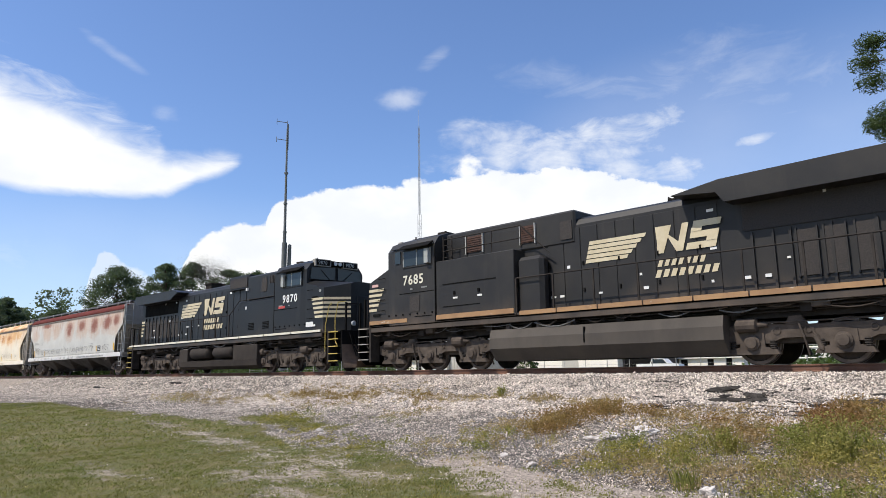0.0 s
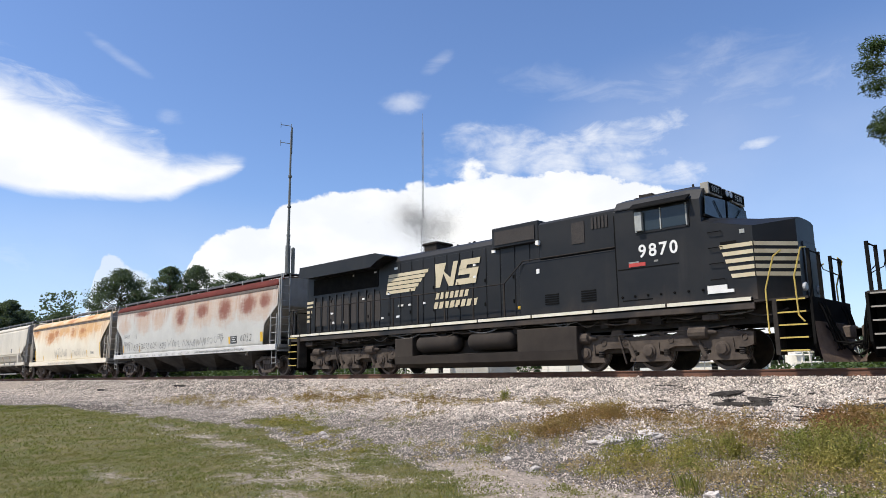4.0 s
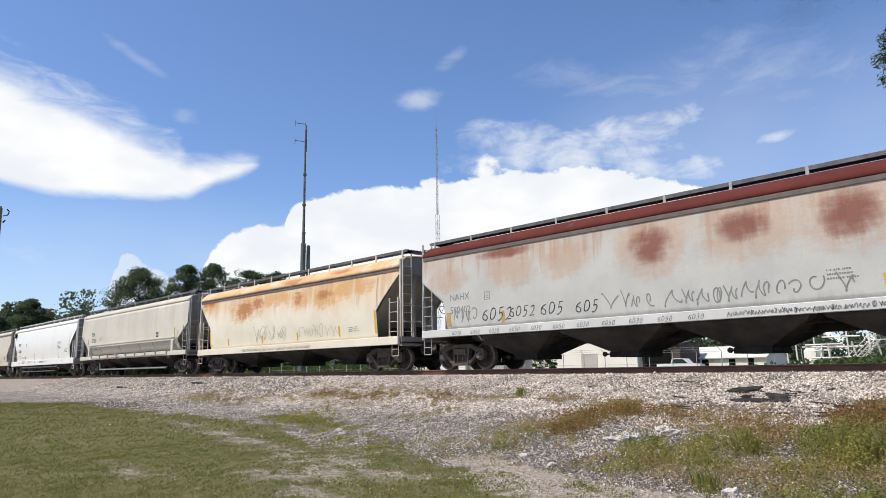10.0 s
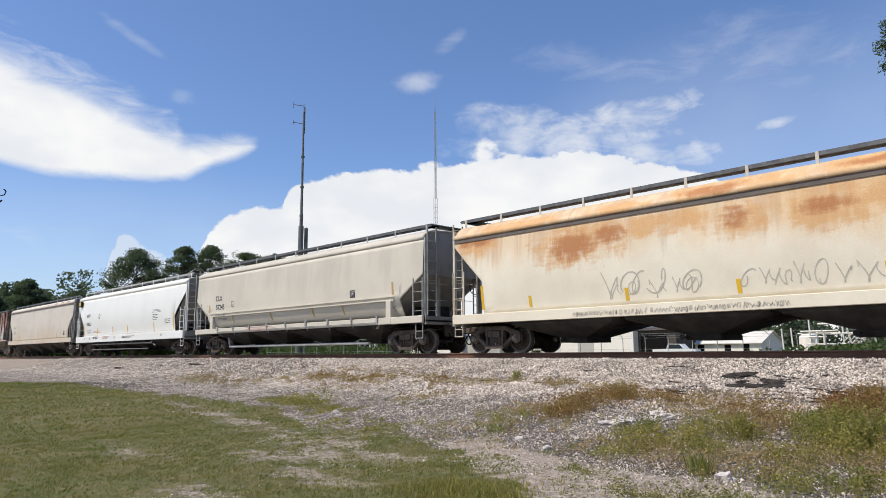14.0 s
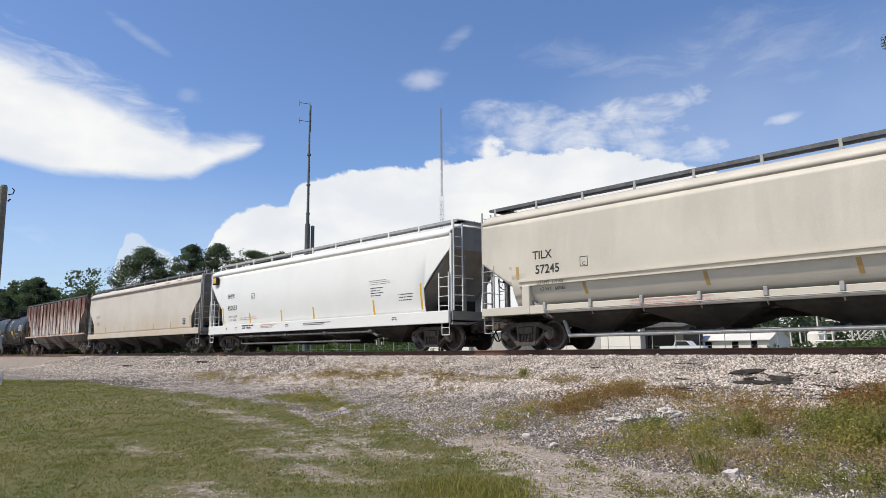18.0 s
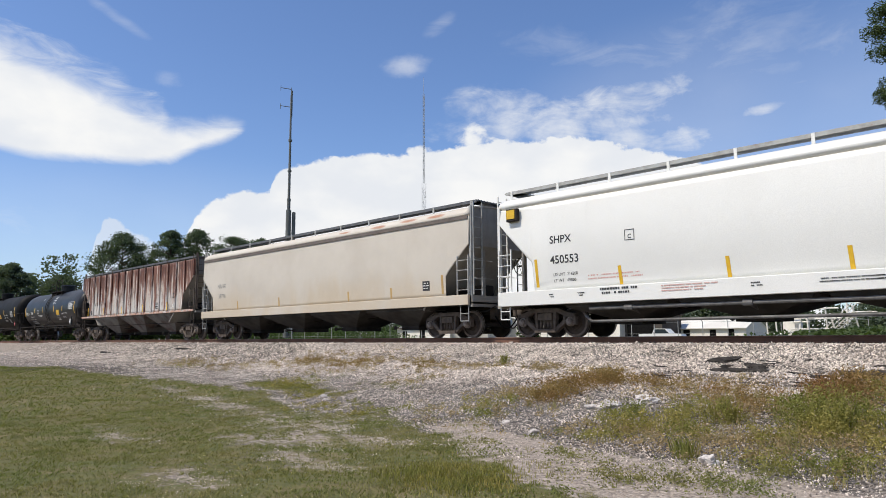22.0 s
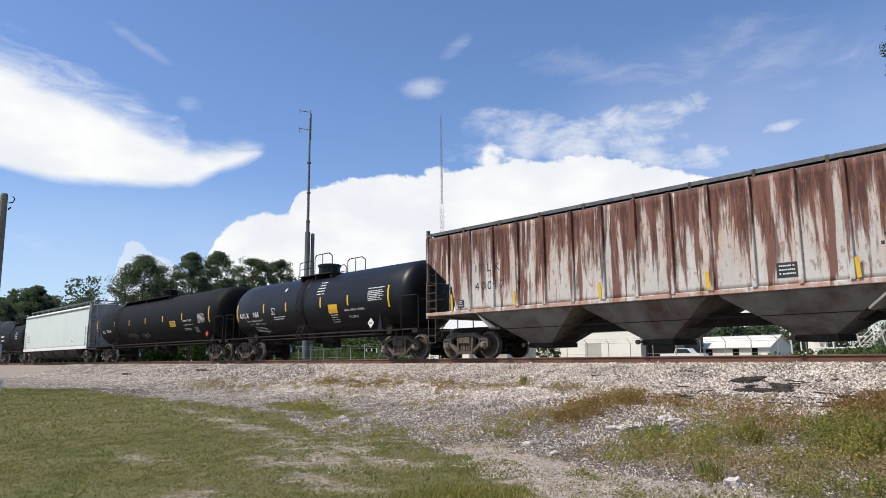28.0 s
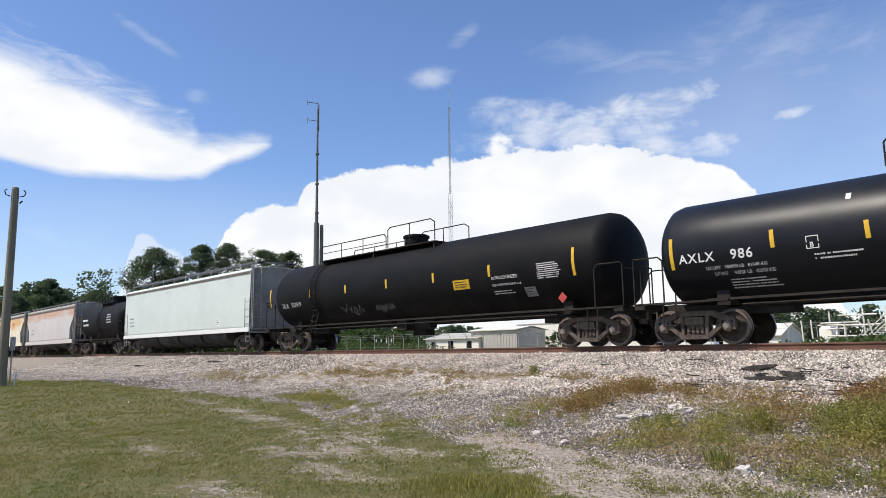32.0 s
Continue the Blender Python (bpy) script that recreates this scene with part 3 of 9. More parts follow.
def wheelset(truck, x, r):
    """Axle with two flanged wheels."""
    if r not in _wheel_mesh:
        bm = BM()
        turned(bm, (0, -1.05, 0), (0, 1, 0), ((0, 0.075), (0.3, 0.08), (1.8, 0.08), (2.1, 0.075)), 10)
        for s in (-1, 1):
            turned(bm, (0, s * 0.82, 0), (0, -s, 0), ((0, 0.10), (0.0, r * 0.48), (0.04, r * 0.52), (0.05, r * 0.80), (0.0, r * 0.84), (0.0, r * 0.985), (0.01, r), (0.10, r * 1.005), (0.115, r + 0.027), (0.14, r + 0.027), (0.145, r * 0.8), (0.12, 0.10)), 28)
        me = bpy.data.meshes.new("wheelset")
        bm.to_mesh(me)
        bm.free()
        me.materials.append(m_wheel)
        me.shade_smooth()
        me.set_sharp_from_angle(angle=radians(35))
        me.materials.append(m_tread)
        me.materials.append(m_hub)
        for f in me.polygons:
            d = math.hypot(f.center.x, f.center.z)
            f.material_index = 1 if d > r * 0.965 and abs(f.normal.y) < 0.6 else 2 if d > r * 0.83 and abs(f.center.y) > 0.79 else 0
        _wheel_mesh[r] = me
    ob = new("wheelset", _wheel_mesh[r])
    ob.parent = truck
    ob.matrix_basis = pose(x, 0, r)
    WHEELS.append((ob, x, r))
    return ob


_truck_mesh = {}


def freight_truck(car, x):
    """Two-axle truck: cast side frames, springs, bolster and bearing caps."""
    if "frame" not in _truck_mesh:
        bm = BM()
        for s in (-1, 1):
            y0, y1 = s * 0.93, s * 1.10
            lo, hi = min(y0, y1), max(y0, y1)
            prism(bm, ((-1.08, 0.60), (-0.74, 0.60), (-0.46, 0.74), (0.46, 0.74), (0.74, 0.60), (1.08, 0.60), (1.06, 0.70), (0.78, 0.76), (0.50, 0.88), (-0.50, 0.88), (-0.78, 0.76), (-1.06, 0.70)), "y", lo, hi)
            for d in (-1, 1):
                prism(bm, ((d * 1.10, 0.36), (d * 1.10, 0.62), (d * 1.03, 0.62), (d * 1.03, 0.36)), "y", lo, hi)
                prism(bm, ((d * 0.74, 0.40), (d * 0.74, 0.62), (d * 0.67, 0.62), (d * 0.67, 0.40)), "y", lo, hi)
                prism(bm, ((d * 0.76, 0.44), (d * 0.70, 0.54), (d * 0.36, 0.28), (d * 0.30, 0.15), (d * 0.40, 0.15)), "y", lo, hi)
                prism(bm, ((d * 0.41, 0.78), (d * 0.31, 0.78), (d * 0.29, 0.26), (d * 0.37, 0.22)), "y", lo, hi)
            prism(bm, ((-0.40, 0.14), (0.40, 0.14), (0.38, 0.25), (-0.38, 0.25)), "y", lo - 0.03, hi + 0.03)
            prism(bm, ((-0.27, 0.52), (0.27, 0.52), (0.25, 0.72), (-0.25, 0.72)), "y", lo - 0.03, hi + 0.03)
        box(bm, -0.22, 0.22, -0.95, 0.95, 0.55, 0.80)
        box(bm, -0.08, 0.08, -0.9, 0.9, 0.30, 0.42)
        bmesh.ops.bevel(bm, geom=[e for e in bm.edges if e.is_manifold and e.calc_face_angle(0) > 0.5], offset=0.012, segments=1, affect="EDGES")
        bmesh.ops.recalc_face_normals(bm, faces=bm.faces[:])
        _truck_mesh["frame"] = bm
        spring = BM()
        turned(spring, (0, 0, 0), (0, 0, 1), [(d * 0.0175, 0.062 if (d % 2) else 0.040) for d in range(16)], 8)
        _truck_mesh["spring"] = spring
        cap = BM()
        turned(cap, (0, 0.02, 0), (0, -1, 0), ((0, 0.145), (0.07, 0.145), (0.08, 0.115), (0.15, 0.105), (0.16, 0.075), (0.175, 0.07), (0.18, 0.03)), 16)
        for i in range(3):
            a = 2.094 * i + 0.5
            turned(cap, (0.075 * math.cos(a), -0.13, 0.075 * math.sin(a)), (0, -1, 0), ((0, 0.018), (0.03, 0.018)), 6)
        _truck_mesh["cap"] = cap
        for key, mat in (("frame", m_iron), ("spring", m_spring), ("cap", m_cap)):
            me = bpy.data.meshes.new(key)
            _truck_mesh[key].to_mesh(me)
            _truck_mesh[key].free()
            me.materials.append(mat)
            _truck_mesh[key] = me
    t = new("truck", _truck_mesh["frame"])
    t.parent = car
    t.matrix_basis = pose(x, 0, 0)
    for s in (-1, 1):
        for px in (-0.19, -0.065, 0.065, 0.19):
            o = new("spring", _truck_mesh["spring"])
            o.parent, o.matrix_basis = t, pose(px, s * 1.03, 0.25)
        for d in (-1, 1):
            o = new("bearing_cap", _truck_mesh["cap"])
            o.parent, o.matrix_basis = t, pose(d * 0.89, s * 1.02, 0.46, 0, 0, 0 if s < 0 else 180)
    for d in (-0.89, 0.89):
        wheelset(t, d, 0.457)
    return t


def coupler(car, x, d):
    bm = BM()
    box(bm, min(x, x + d * 0.62), max(x, x + d * 0.62), -0.10, 0.10, 0.74, 0.93, 0.02)
    box(bm, min(x + d * 0.5, x + d * 0.78), max(x + d * 0.5, x + d * 0.78), -0.16, 0.14, 0.68, 0.99, 0.04)
    box(bm, min(x - d * 0.25, x + d * 0.06), max(x - d * 0.25, x + d * 0.06), -0.3, 0.3, 0.62, 1.06, 0.02)
    part("coupler", bm, m_iron, car)
    bm = BM()
    pts = [(x + d * (0.05 + 0.12 * i), -0.35 + 0.03 * i, 0.72 - 0.42 * math.sin(math.pi * i / 7)) for i in range(8)]
    pipe(bm, pts, 0.025, 6)
    part("air_hose", bm, m_dark, car)


def ladder(car, x0, x1, y, z0, z1, n, mat, name="ladder", r=0.014, along="x"):
    """Two stiles and rungs, standing in the plane of the side (along x) or of the end (along y)."""
    bm = BM()
    p = (lambda a, z: (a, y, z)) if along == "x" else (lambda a, z: (y, a, z))
    for a in (x0, x1):
        q0, q1 = p(a, z0), p(a, z1)
        box(bm, q0[0] - 0.02, q0[0] + 0.02, q0[1] - 0.02, q0[1] + 0.02, z0, z1)
    for i in range(n):
        z = z0 + (z1 - z0) * (i + 0.5) / n
        rod(bm, p(x0, z), p(x1, z), r, 5)
    return part(name, bm, mat, car)


def hopper_car(label, centre, length, paint, end_paint, roof_paint, bulge=0.05, eave=4.0, top=4.5, sill=(1.12, 1.38), cut=(3.1, 1.2, 2.2),
               bays=4, round_top=False, gutter=True, ribs=0, bay_z=0.28, board=4.62, board_y=(0.62, 1.12), post_mat=None, tub=False, seed=1, chutes=None, full_end=False, sill_paint=None, board_mat=None, chute_paint=None):
    """A covered hopper car. cut: height where the end cut begins, how far in it goes, height where it ends."""
    car = thing("covered_hopper_car", label, "hopper car", "cars of the train")
    CARS.append((car, centre))
    h = length / 2
    w = 1.56
    z0 = sill[1]
    post_mat = post_mat or m_rail_grey
    zc, xc, zd = cut

    def depth(z):
        """y of the near side at height z."""
        if tub and z < 2.15:
            return -(w - 0.42 * (1 - max(0.0, (z - 1.2) / 0.95)) ** 1.6)
        u = (z - z0) / (eave - z0)
        return -(w + bulge * math.sin(math.pi * min(max(u, 0), 1)) - bulge)

    zs = [z0 - 0.02 + (eave - z0 + 0.02) * i / 18 for i in range(19)]
    if round_top:
        shoulder = [(w - bulge, eave), (w * 0.975, eave + 0.12), (w * 0.92, eave + 0.23), (w * 0.82, eave + 0.33), (w * 0.66, eave + 0.42), (0.6, top - 0.02), (0.3, top), (0, top)]
    else:
        rise = min(1.0, (top - eave) / 0.45)
        shoulder = [(w - bulge, eave), (w - 0.01, eave + 0.06 * rise), (w - 0.06, eave + 0.17 * rise), (w - 0.17, eave + 0.28 * rise), (w * 0.72, top - 0.07 * rise), (0.6, top - 0.02), (0.3, top), (0, top)]
    # side sheets, cut back under the end slopes
    def lower(x):
        a = h - abs(x)
        if full_end or a >= xc:
            return z0 - 0.02
        return zd + (zc - zd) * (1 - a / xc)
    xs = sorted({-h, -h + 0.02, *[-h + xc * i / 8 for i in range(1, 9)], -h + xc + 0.002, *[(-h + xc) + (2 * h - 2 * xc) * i / 24 for i in range(25)], h - xc - 0.002, *[h - xc * i / 8 for i in range(1, 9)], h - 0.02, h})
    for s in (-1, 1):
        bm = BM()
        rows = []
        for i in range(19):
            row = []
            for x in xs:
                lo = lower(x)
                z = lo + (eave - lo) * i / 18
                row.append((x, s * -depth(z), z))
            rows.append(row)
        sheet(bm, rows)
        bmesh.ops.recalc_face_normals(bm, faces=bm.faces[:])
        if (sum((f.normal.y for f in bm.faces)) > 0) != (s > 0):
            bmesh.ops.reverse_faces(bm, faces=bm.faces[:])
        ob = part("side_sheet", bm, paint, car, smooth=True)
        sol = ob.modifiers.new("thick", "SOLIDIFY")
        sol.thickness, sol.offset = 0.02, -1
    # roof
    bm = BM()
    prof = [(-y, z) for y, z in shoulder] + [(y, z) for y, z in reversed(shoulder[:-1])]
    rx = [-h + 0.0, -h + 0.3, *[-h + 0.3 + (2 * h - 0.6) * i / 12 for i in range(1, 12)], h - 0.3, h]
    sheet(bm, [[(x, y, z) for x in rx] for y, z in prof])
    bmesh.ops.recalc_face_normals(bm, faces=bm.faces[:])
    ob = part("roof", bm, roof_paint, car, smooth=True)
    sol = ob.modifiers.new("thick", "SOLIDIFY")
    sol.thickness, sol.offset = 0.03, -1
    if gutter:
        for s in (-1, 1):
            bm = BM()
            box(bm, -h + 0.05, h - 0.05, *sorted((s * (w - bulge - 0.01), s * (w - bulge + 0.035))), eave - 0.10, eave + 0.015)
            part("eave_seam", bm, m_gutter, car)
    # ends: flat upper wall, slope sheet running in under the body
    for d in (-1, 1):
        bm = BM()
        yy = w - bulge - 0.03
        low = z0 if full_end else zc
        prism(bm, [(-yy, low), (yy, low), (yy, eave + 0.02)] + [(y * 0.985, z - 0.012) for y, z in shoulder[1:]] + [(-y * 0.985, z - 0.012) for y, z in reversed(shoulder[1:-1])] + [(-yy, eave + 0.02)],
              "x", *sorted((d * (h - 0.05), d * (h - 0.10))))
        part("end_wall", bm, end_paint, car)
        if not full_end:
            bm = BM()
            reach = xc + (zd - 1.0) * xc / max(zc - zd, 0.3) * 0.9
            a, b = (d * (h - 0.07), zc + 0.01), (d * (h - reach - 0.1), 0.95)
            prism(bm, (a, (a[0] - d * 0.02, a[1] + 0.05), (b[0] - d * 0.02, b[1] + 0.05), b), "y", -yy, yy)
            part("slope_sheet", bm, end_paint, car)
        # end posts and centre plate at the end
        for y in (-1.45, 1.45):
            bm = BM()
            box(bm, *sorted((d * (h - 0.03), d * (h + 0.06))), y - 0.05, y + 0.05, sill[0], eave + 0.35 if not round_top else eave + 0.1)
            part("end_post", bm, post_mat, car)
        if not full_end:
            for y in (-0.55, 0.55):
                bm = BM()
                box(bm, *sorted((d * (h - 0.30), d * (h - 0.20))), y - 0.06, y + 0.06, sill[1], zc + 0.1)
                part("slope_post", bm, end_paint, car)
        bm = BM()
        box(bm, *sorted((d * (h - 1.9), d * (h + 0.1))), -1.5, 1.5, sill[0] + 0.04, sill[0] + 0.10)
        box(bm, *sorted((d * (h - 0.02), d * (h + 0.10))), -1.5, 1.5, sill[0] - 0.06, sill[1] - 0.02)
        part("end_platform", bm, end_paint, car)
        coupler(car, d * (h + 0.05), d)
        freight_truck(car, d * (h - 1.45))
        ladder(car, -1.42, -0.98, d * (h + 0.10), sill[1], top + 0.05, 9, post_mat, along="y")
        ladder(car, d * (h - 0.02), d * (h - 0.52), -1.56, sill[1], 2.75, 4, post_mat)
        ladder(car, d * (h - 0.02), d * (h - 0.44), 1.56, sill[1], 2.75, 4, post_mat)
        bm = BM()
        pipe(bm, [(d * (h - 0.05), -1.52, sill[0]), (d * (h - 0.05), -1.52, 0.55), (d * (h - 0.42), -1.52, 0.55), (d * (h - 0.42), -1.52, sill[0])], 0.017, 5)
        pipe(bm, [(d * (h - 0.05), -1.52, 0.80), (d * (h - 0.42), -1.52, 0.80)], 0.015, 5)
        part("stirrup_step", bm, post_mat, car)
    # hand brake on the trailing end
    bm = BM()
    turned(bm, (-h - 0.02, -0.35, 2.35), (-1, 0, 0), ((0, 0.03), (0.12, 0.03)), 8)
    for i in range(18):
        a, b = 2 * math.pi * i / 18, 2 * math.pi * (i + 1) / 18
        rod(bm, (-h - 0.12, -0.35 + 0.27 * math.cos(a), 2.35 + 0.27 * math.sin(a)), (-h - 0.12, -0.35 + 0.27 * math.cos(b), 2.35 + 0.27 * math.sin(b)), 0.014, 5)
        if i % 3 == 0:
            rod(bm, (-h - 0.12, -0.35, 2.35), (-h - 0.12, -0.35 + 0.27 * math.cos(a), 2.35 + 0.27 * math.sin(a)), 0.01, 4)
    part("brake_wheel", bm, m_under, car)
    bm = BM()
    box(bm, h - 1.0, h - 0.45, -0.35, 0.25, sill[1], sill[1] + 0.4, 0.03)
    part("brake_valve", bm, m_under, car)
    bm = BM()
    turned(bm, (h - 1.6, -0.5, sill[1] + 0.25), (0, 1, 0), ((0, 0.17), (0.7, 0.17)), 14)
    part("air_reservoir", bm, m_under, car)
    # side sills
    for s in (-1, 1):
        bm = BM()
        lo, hi = sorted((s * (w - bulge - 0.02), s * (w + 0.045)))
        box(bm, -h, h, lo, hi, sill[0], sill[1], 0.012)
        part("side_sill", bm, sill_paint or paint, car)
    # centre sill
    bm = BM()
    box(bm, -h + 0.1, h - 0.1, -0.28, 0.28, 0.78, 1.1)
    part("centre_sill", bm, m_under, car)
    # chutes
    span = 2 * h - 2 * (xc + 0.9) if not full_end else 2 * h - 5.2
    step = span / bays
    for i in range(bays):
        c = -span / 2 + step * (i + 0.5)
        bm = BM()
        a = step * 0.48
        y1 = w - bulge - 0.06
        if chutes == "round":
            secs = []
            for x in (c - a * 0.92, c + a * 0.92):
                secs.append([(x, y1 * math.cos(math.pi * j / 12) , sill[0] + 0.02 - 0.78 * math.sin(math.pi * j / 12) ** 0.8) for j in range(13)] + [(x, -y1, sill[0] + 0.1), (x, y1, sill[0] + 0.1)])
            loft(bm, secs)
        else:
            loft(bm, [[(c - a, -y1, sill[0] + 0.05), (c + a, -y1, sill[0] + 0.05), (c + a, y1, sill[0] + 0.05), (c - a, y1, sill[0] + 0.05)],
                      [(c - a * 0.92, -y1 + 0.03, sill[0] - 0.10), (c + a * 0.92, -y1 + 0.03, sill[0] - 0.10), (c + a * 0.92, y1 - 0.03, sill[0] - 0.10), (c - a * 0.92, y1 - 0.03, sill[0] - 0.10)],
                      [(c - 0.42, -0.62, bay_z + 0.16), (c + 0.42, -0.62, bay_z + 0.16), (c + 0.42, 0.62, bay_z + 0.16), (c - 0.42, 0.62, bay_z + 0.16)]])
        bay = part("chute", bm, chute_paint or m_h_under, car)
        bm = BM()
        box(bm, c - 0.48, c + 0.48, -0.66, 0.66, bay_z + 0.02, bay_z + 0.17)
        rod(bm, (c - 0.4, -1.0, bay_z + 0.1), (c - 0.4, 1.0, bay_z + 0.1), 0.025, 6)
        turned(bm, (c - 0.4, -1.0, bay_z + 0.1), (0, -1, 0), ((0, 0.07), (0.06, 0.07)), 8)
        part("outlet_gate", bm, m_under, bay)
    # running boards over the roof
    for s in (-1, 1):
        bm = BM()
        lo, hi = sorted((s * board_y[0], s * board_y[1]))
        box(bm, -h + 0.02, h - 0.02, lo, hi, board - 0.03, board)
        for i in range(int(2 * h / 0.10)):
            x = -h + 0.05 + 0.10 * i
            box(bm, x, x + 0.03, lo, hi, board, board + 0.02)
        y = s * board_y[1]
        box(bm, -h, h, y - 0.012, y + 0.012, board - 0.075, board + 0.03)
        part("running_board", bm, board_mat or m_grate, car)
        n = 11
        for i in range(n):
            bm = BM()
            x = -h + 0.25 + (2 * h - 0.5) * i / (n - 1)
            box(bm, x - 0.04, x + 0.04, *sorted((s * (board_y[1] + 0.005), s * (board_y[1] + 0.025))), top - 0.34, board + 0.035)
            box(bm, x - 0.025, x + 0.025, *sorted((s * board_y[0], s * min(board_y[1] + 0.2, w - 0.06))), top - 0.36, top - 0.30)
            part("board_bracket", bm, post_mat, car)
    for d in (-1, 1):
        bm = BM()
        box(bm, *sorted((d * (h - 0.5), d * (h + 0.06))), -1.12, 1.12, board - 0.03, board + 0.0)
        for i in range(14):
            y = -1.1 + i * 0.16
            box(bm, *sorted((d * (h - 0.5), d * (h + 0.06))), y, y + 0.03, board, board + 0.02)
        part("end_running_board", bm, board_mat or m_grate, car)
    # roof hatches
    for i in range(10):
        bm = BM()
        x = -h + 1.2 + (2 * h - 2.4) * i / 9
        turned(bm, (x, 0, top - 0.02), (0, 0, 1), ((0, 0.36), (0.10, 0.36), (0.14, 0.30)), 14)
        part("roof_hatch", bm, roof_paint, car)
    # train line and brake rods below, grab irons and braces at the ends
    bm = BM()
    pipe(bm, [(-h + 0.3, -0.45, 0.98), (-h + 2.6, -1.05, 0.96), (h - 2.6, -1.05, 0.96), (h - 0.3, -0.45, 0.98)], 0.024, 6)
    part("train_line", bm, m_under, car)
    bm = BM()
    rod(bm, (-h + 2.2, -0.62, 0.72), (h - 3.2, -0.62, 0.80), 0.018, 5)
    part("brake_rod", bm, m_under, car)
    for d in (-1, 1):
        for z in (sill[1] + 0.55, sill[1] + 1.15):
            bm = BM()
            pipe(bm, [(d * (h + 0.06), -1.42, z), (d * (h + 0.16), -1.42, z), (d * (h + 0.16), -0.5, z), (d * (h + 0.06), -0.5, z)], 0.013, 5)
            part("grab_iron", bm, post_mat, car)
        bm = BM()
        pipe(bm, [(d * (h - 0.1), 0.25, 0.85), (d * (h + 0.35), 0.35, 0.80), (d * (h + 0.5), 0.38, 0.52), (d * (h + 0.62), 0.30, 0.36)], 0.024, 6)
        part("air_hose", bm, m_dark, car)
        bm = BM()
        pipe(bm, [(d * (h + 0.1), -0.3, sill[0]), (d * (h + 0.16), -0.9, 0.86), (d * (h + 0.12), -1.4, 0.84)], 0.016, 5)
        part("uncoupling_lever", bm, m_under, car)
    if ribs:
        for s in (-1, 1):
            for i in range(ribs):
                bm = BM()
                x = -h + 0.10 + (2 * h - 0.2) * i / (ribs - 1)
                lo = max(lower(x), z0 - 0.02)
                y = s * (w - bulge)
                box(bm, x - 0.055, x + 0.055, *sorted((y - s * 0.01, y + s * 0.075)), lo, eave + 0.03, 0.012)
                part("side_post", bm, paint, car)
    return car, depth, h


def reflectors(car, depth, spots, mat=None, w=0.10):
    for x, z0, z1 in spots:
        bm = BM()
        plate(bm, x, x + w, z0, z1, depth, 0.006, 4, -0.02)
        part("reflector", bm, mat or m_yellow, car)


def mark(car, words, x, z, size, depth, mat, name="lettering", bold=0.0, spread=1.0):
    bm = wrap(letters(words, size, bold, spread), x, z, lambda q: depth(q) - 0.006)
    return part(name, bm, mat, car)


def framed_sign(car, x, z, w, h, depth, mat, ink, seed):
    bm = BM()
    plate(bm, x, x + w, z, z + h, depth, 0.006, 2)
    s = part("data_panel", bm, mat, car)
    lines_of_print(s, ink, x + w * 0.12, z + h * 0.72, w * 0.76, 3, h * 0.13, lambda q: depth(q) - 0.006, seed, 2.0)


def plate_box(car, x, z, w, depth, mat):
    """A square frame with a letter in it."""
    for a, b, c, e in ((0, 1, 0, 0.07), (0, 1, 0.93, 1), (0, 0.07, 0, 1), (0.93, 1, 0, 1)):
        bm = BM()
        plate(bm, x + a * w, x + b * w, z + c * w, z + e * w, depth, 0.006, 1)
        part("plate_frame", bm, mat, car)
    mark(car, "C", x + 0.30 * w, z + 0.18 * w, 0.55 * w, depth, mat, bold=0.003)


def spray_number(car, words, x, z, size, depth, mat):
    """A number sprayed by hand: thin and slanting."""
    bm = letters(words, size, -0.02 * size, 1.1)
    for v in bm.verts:
        v.co.x += 0.28 * v.co.z
        v.co.z += 0.05 * size * math.sin(9.0 * v.co.x / size)
    part("spray_number", wrap(bm, x, z, lambda q: depth(q) - 0.006), mat, car)


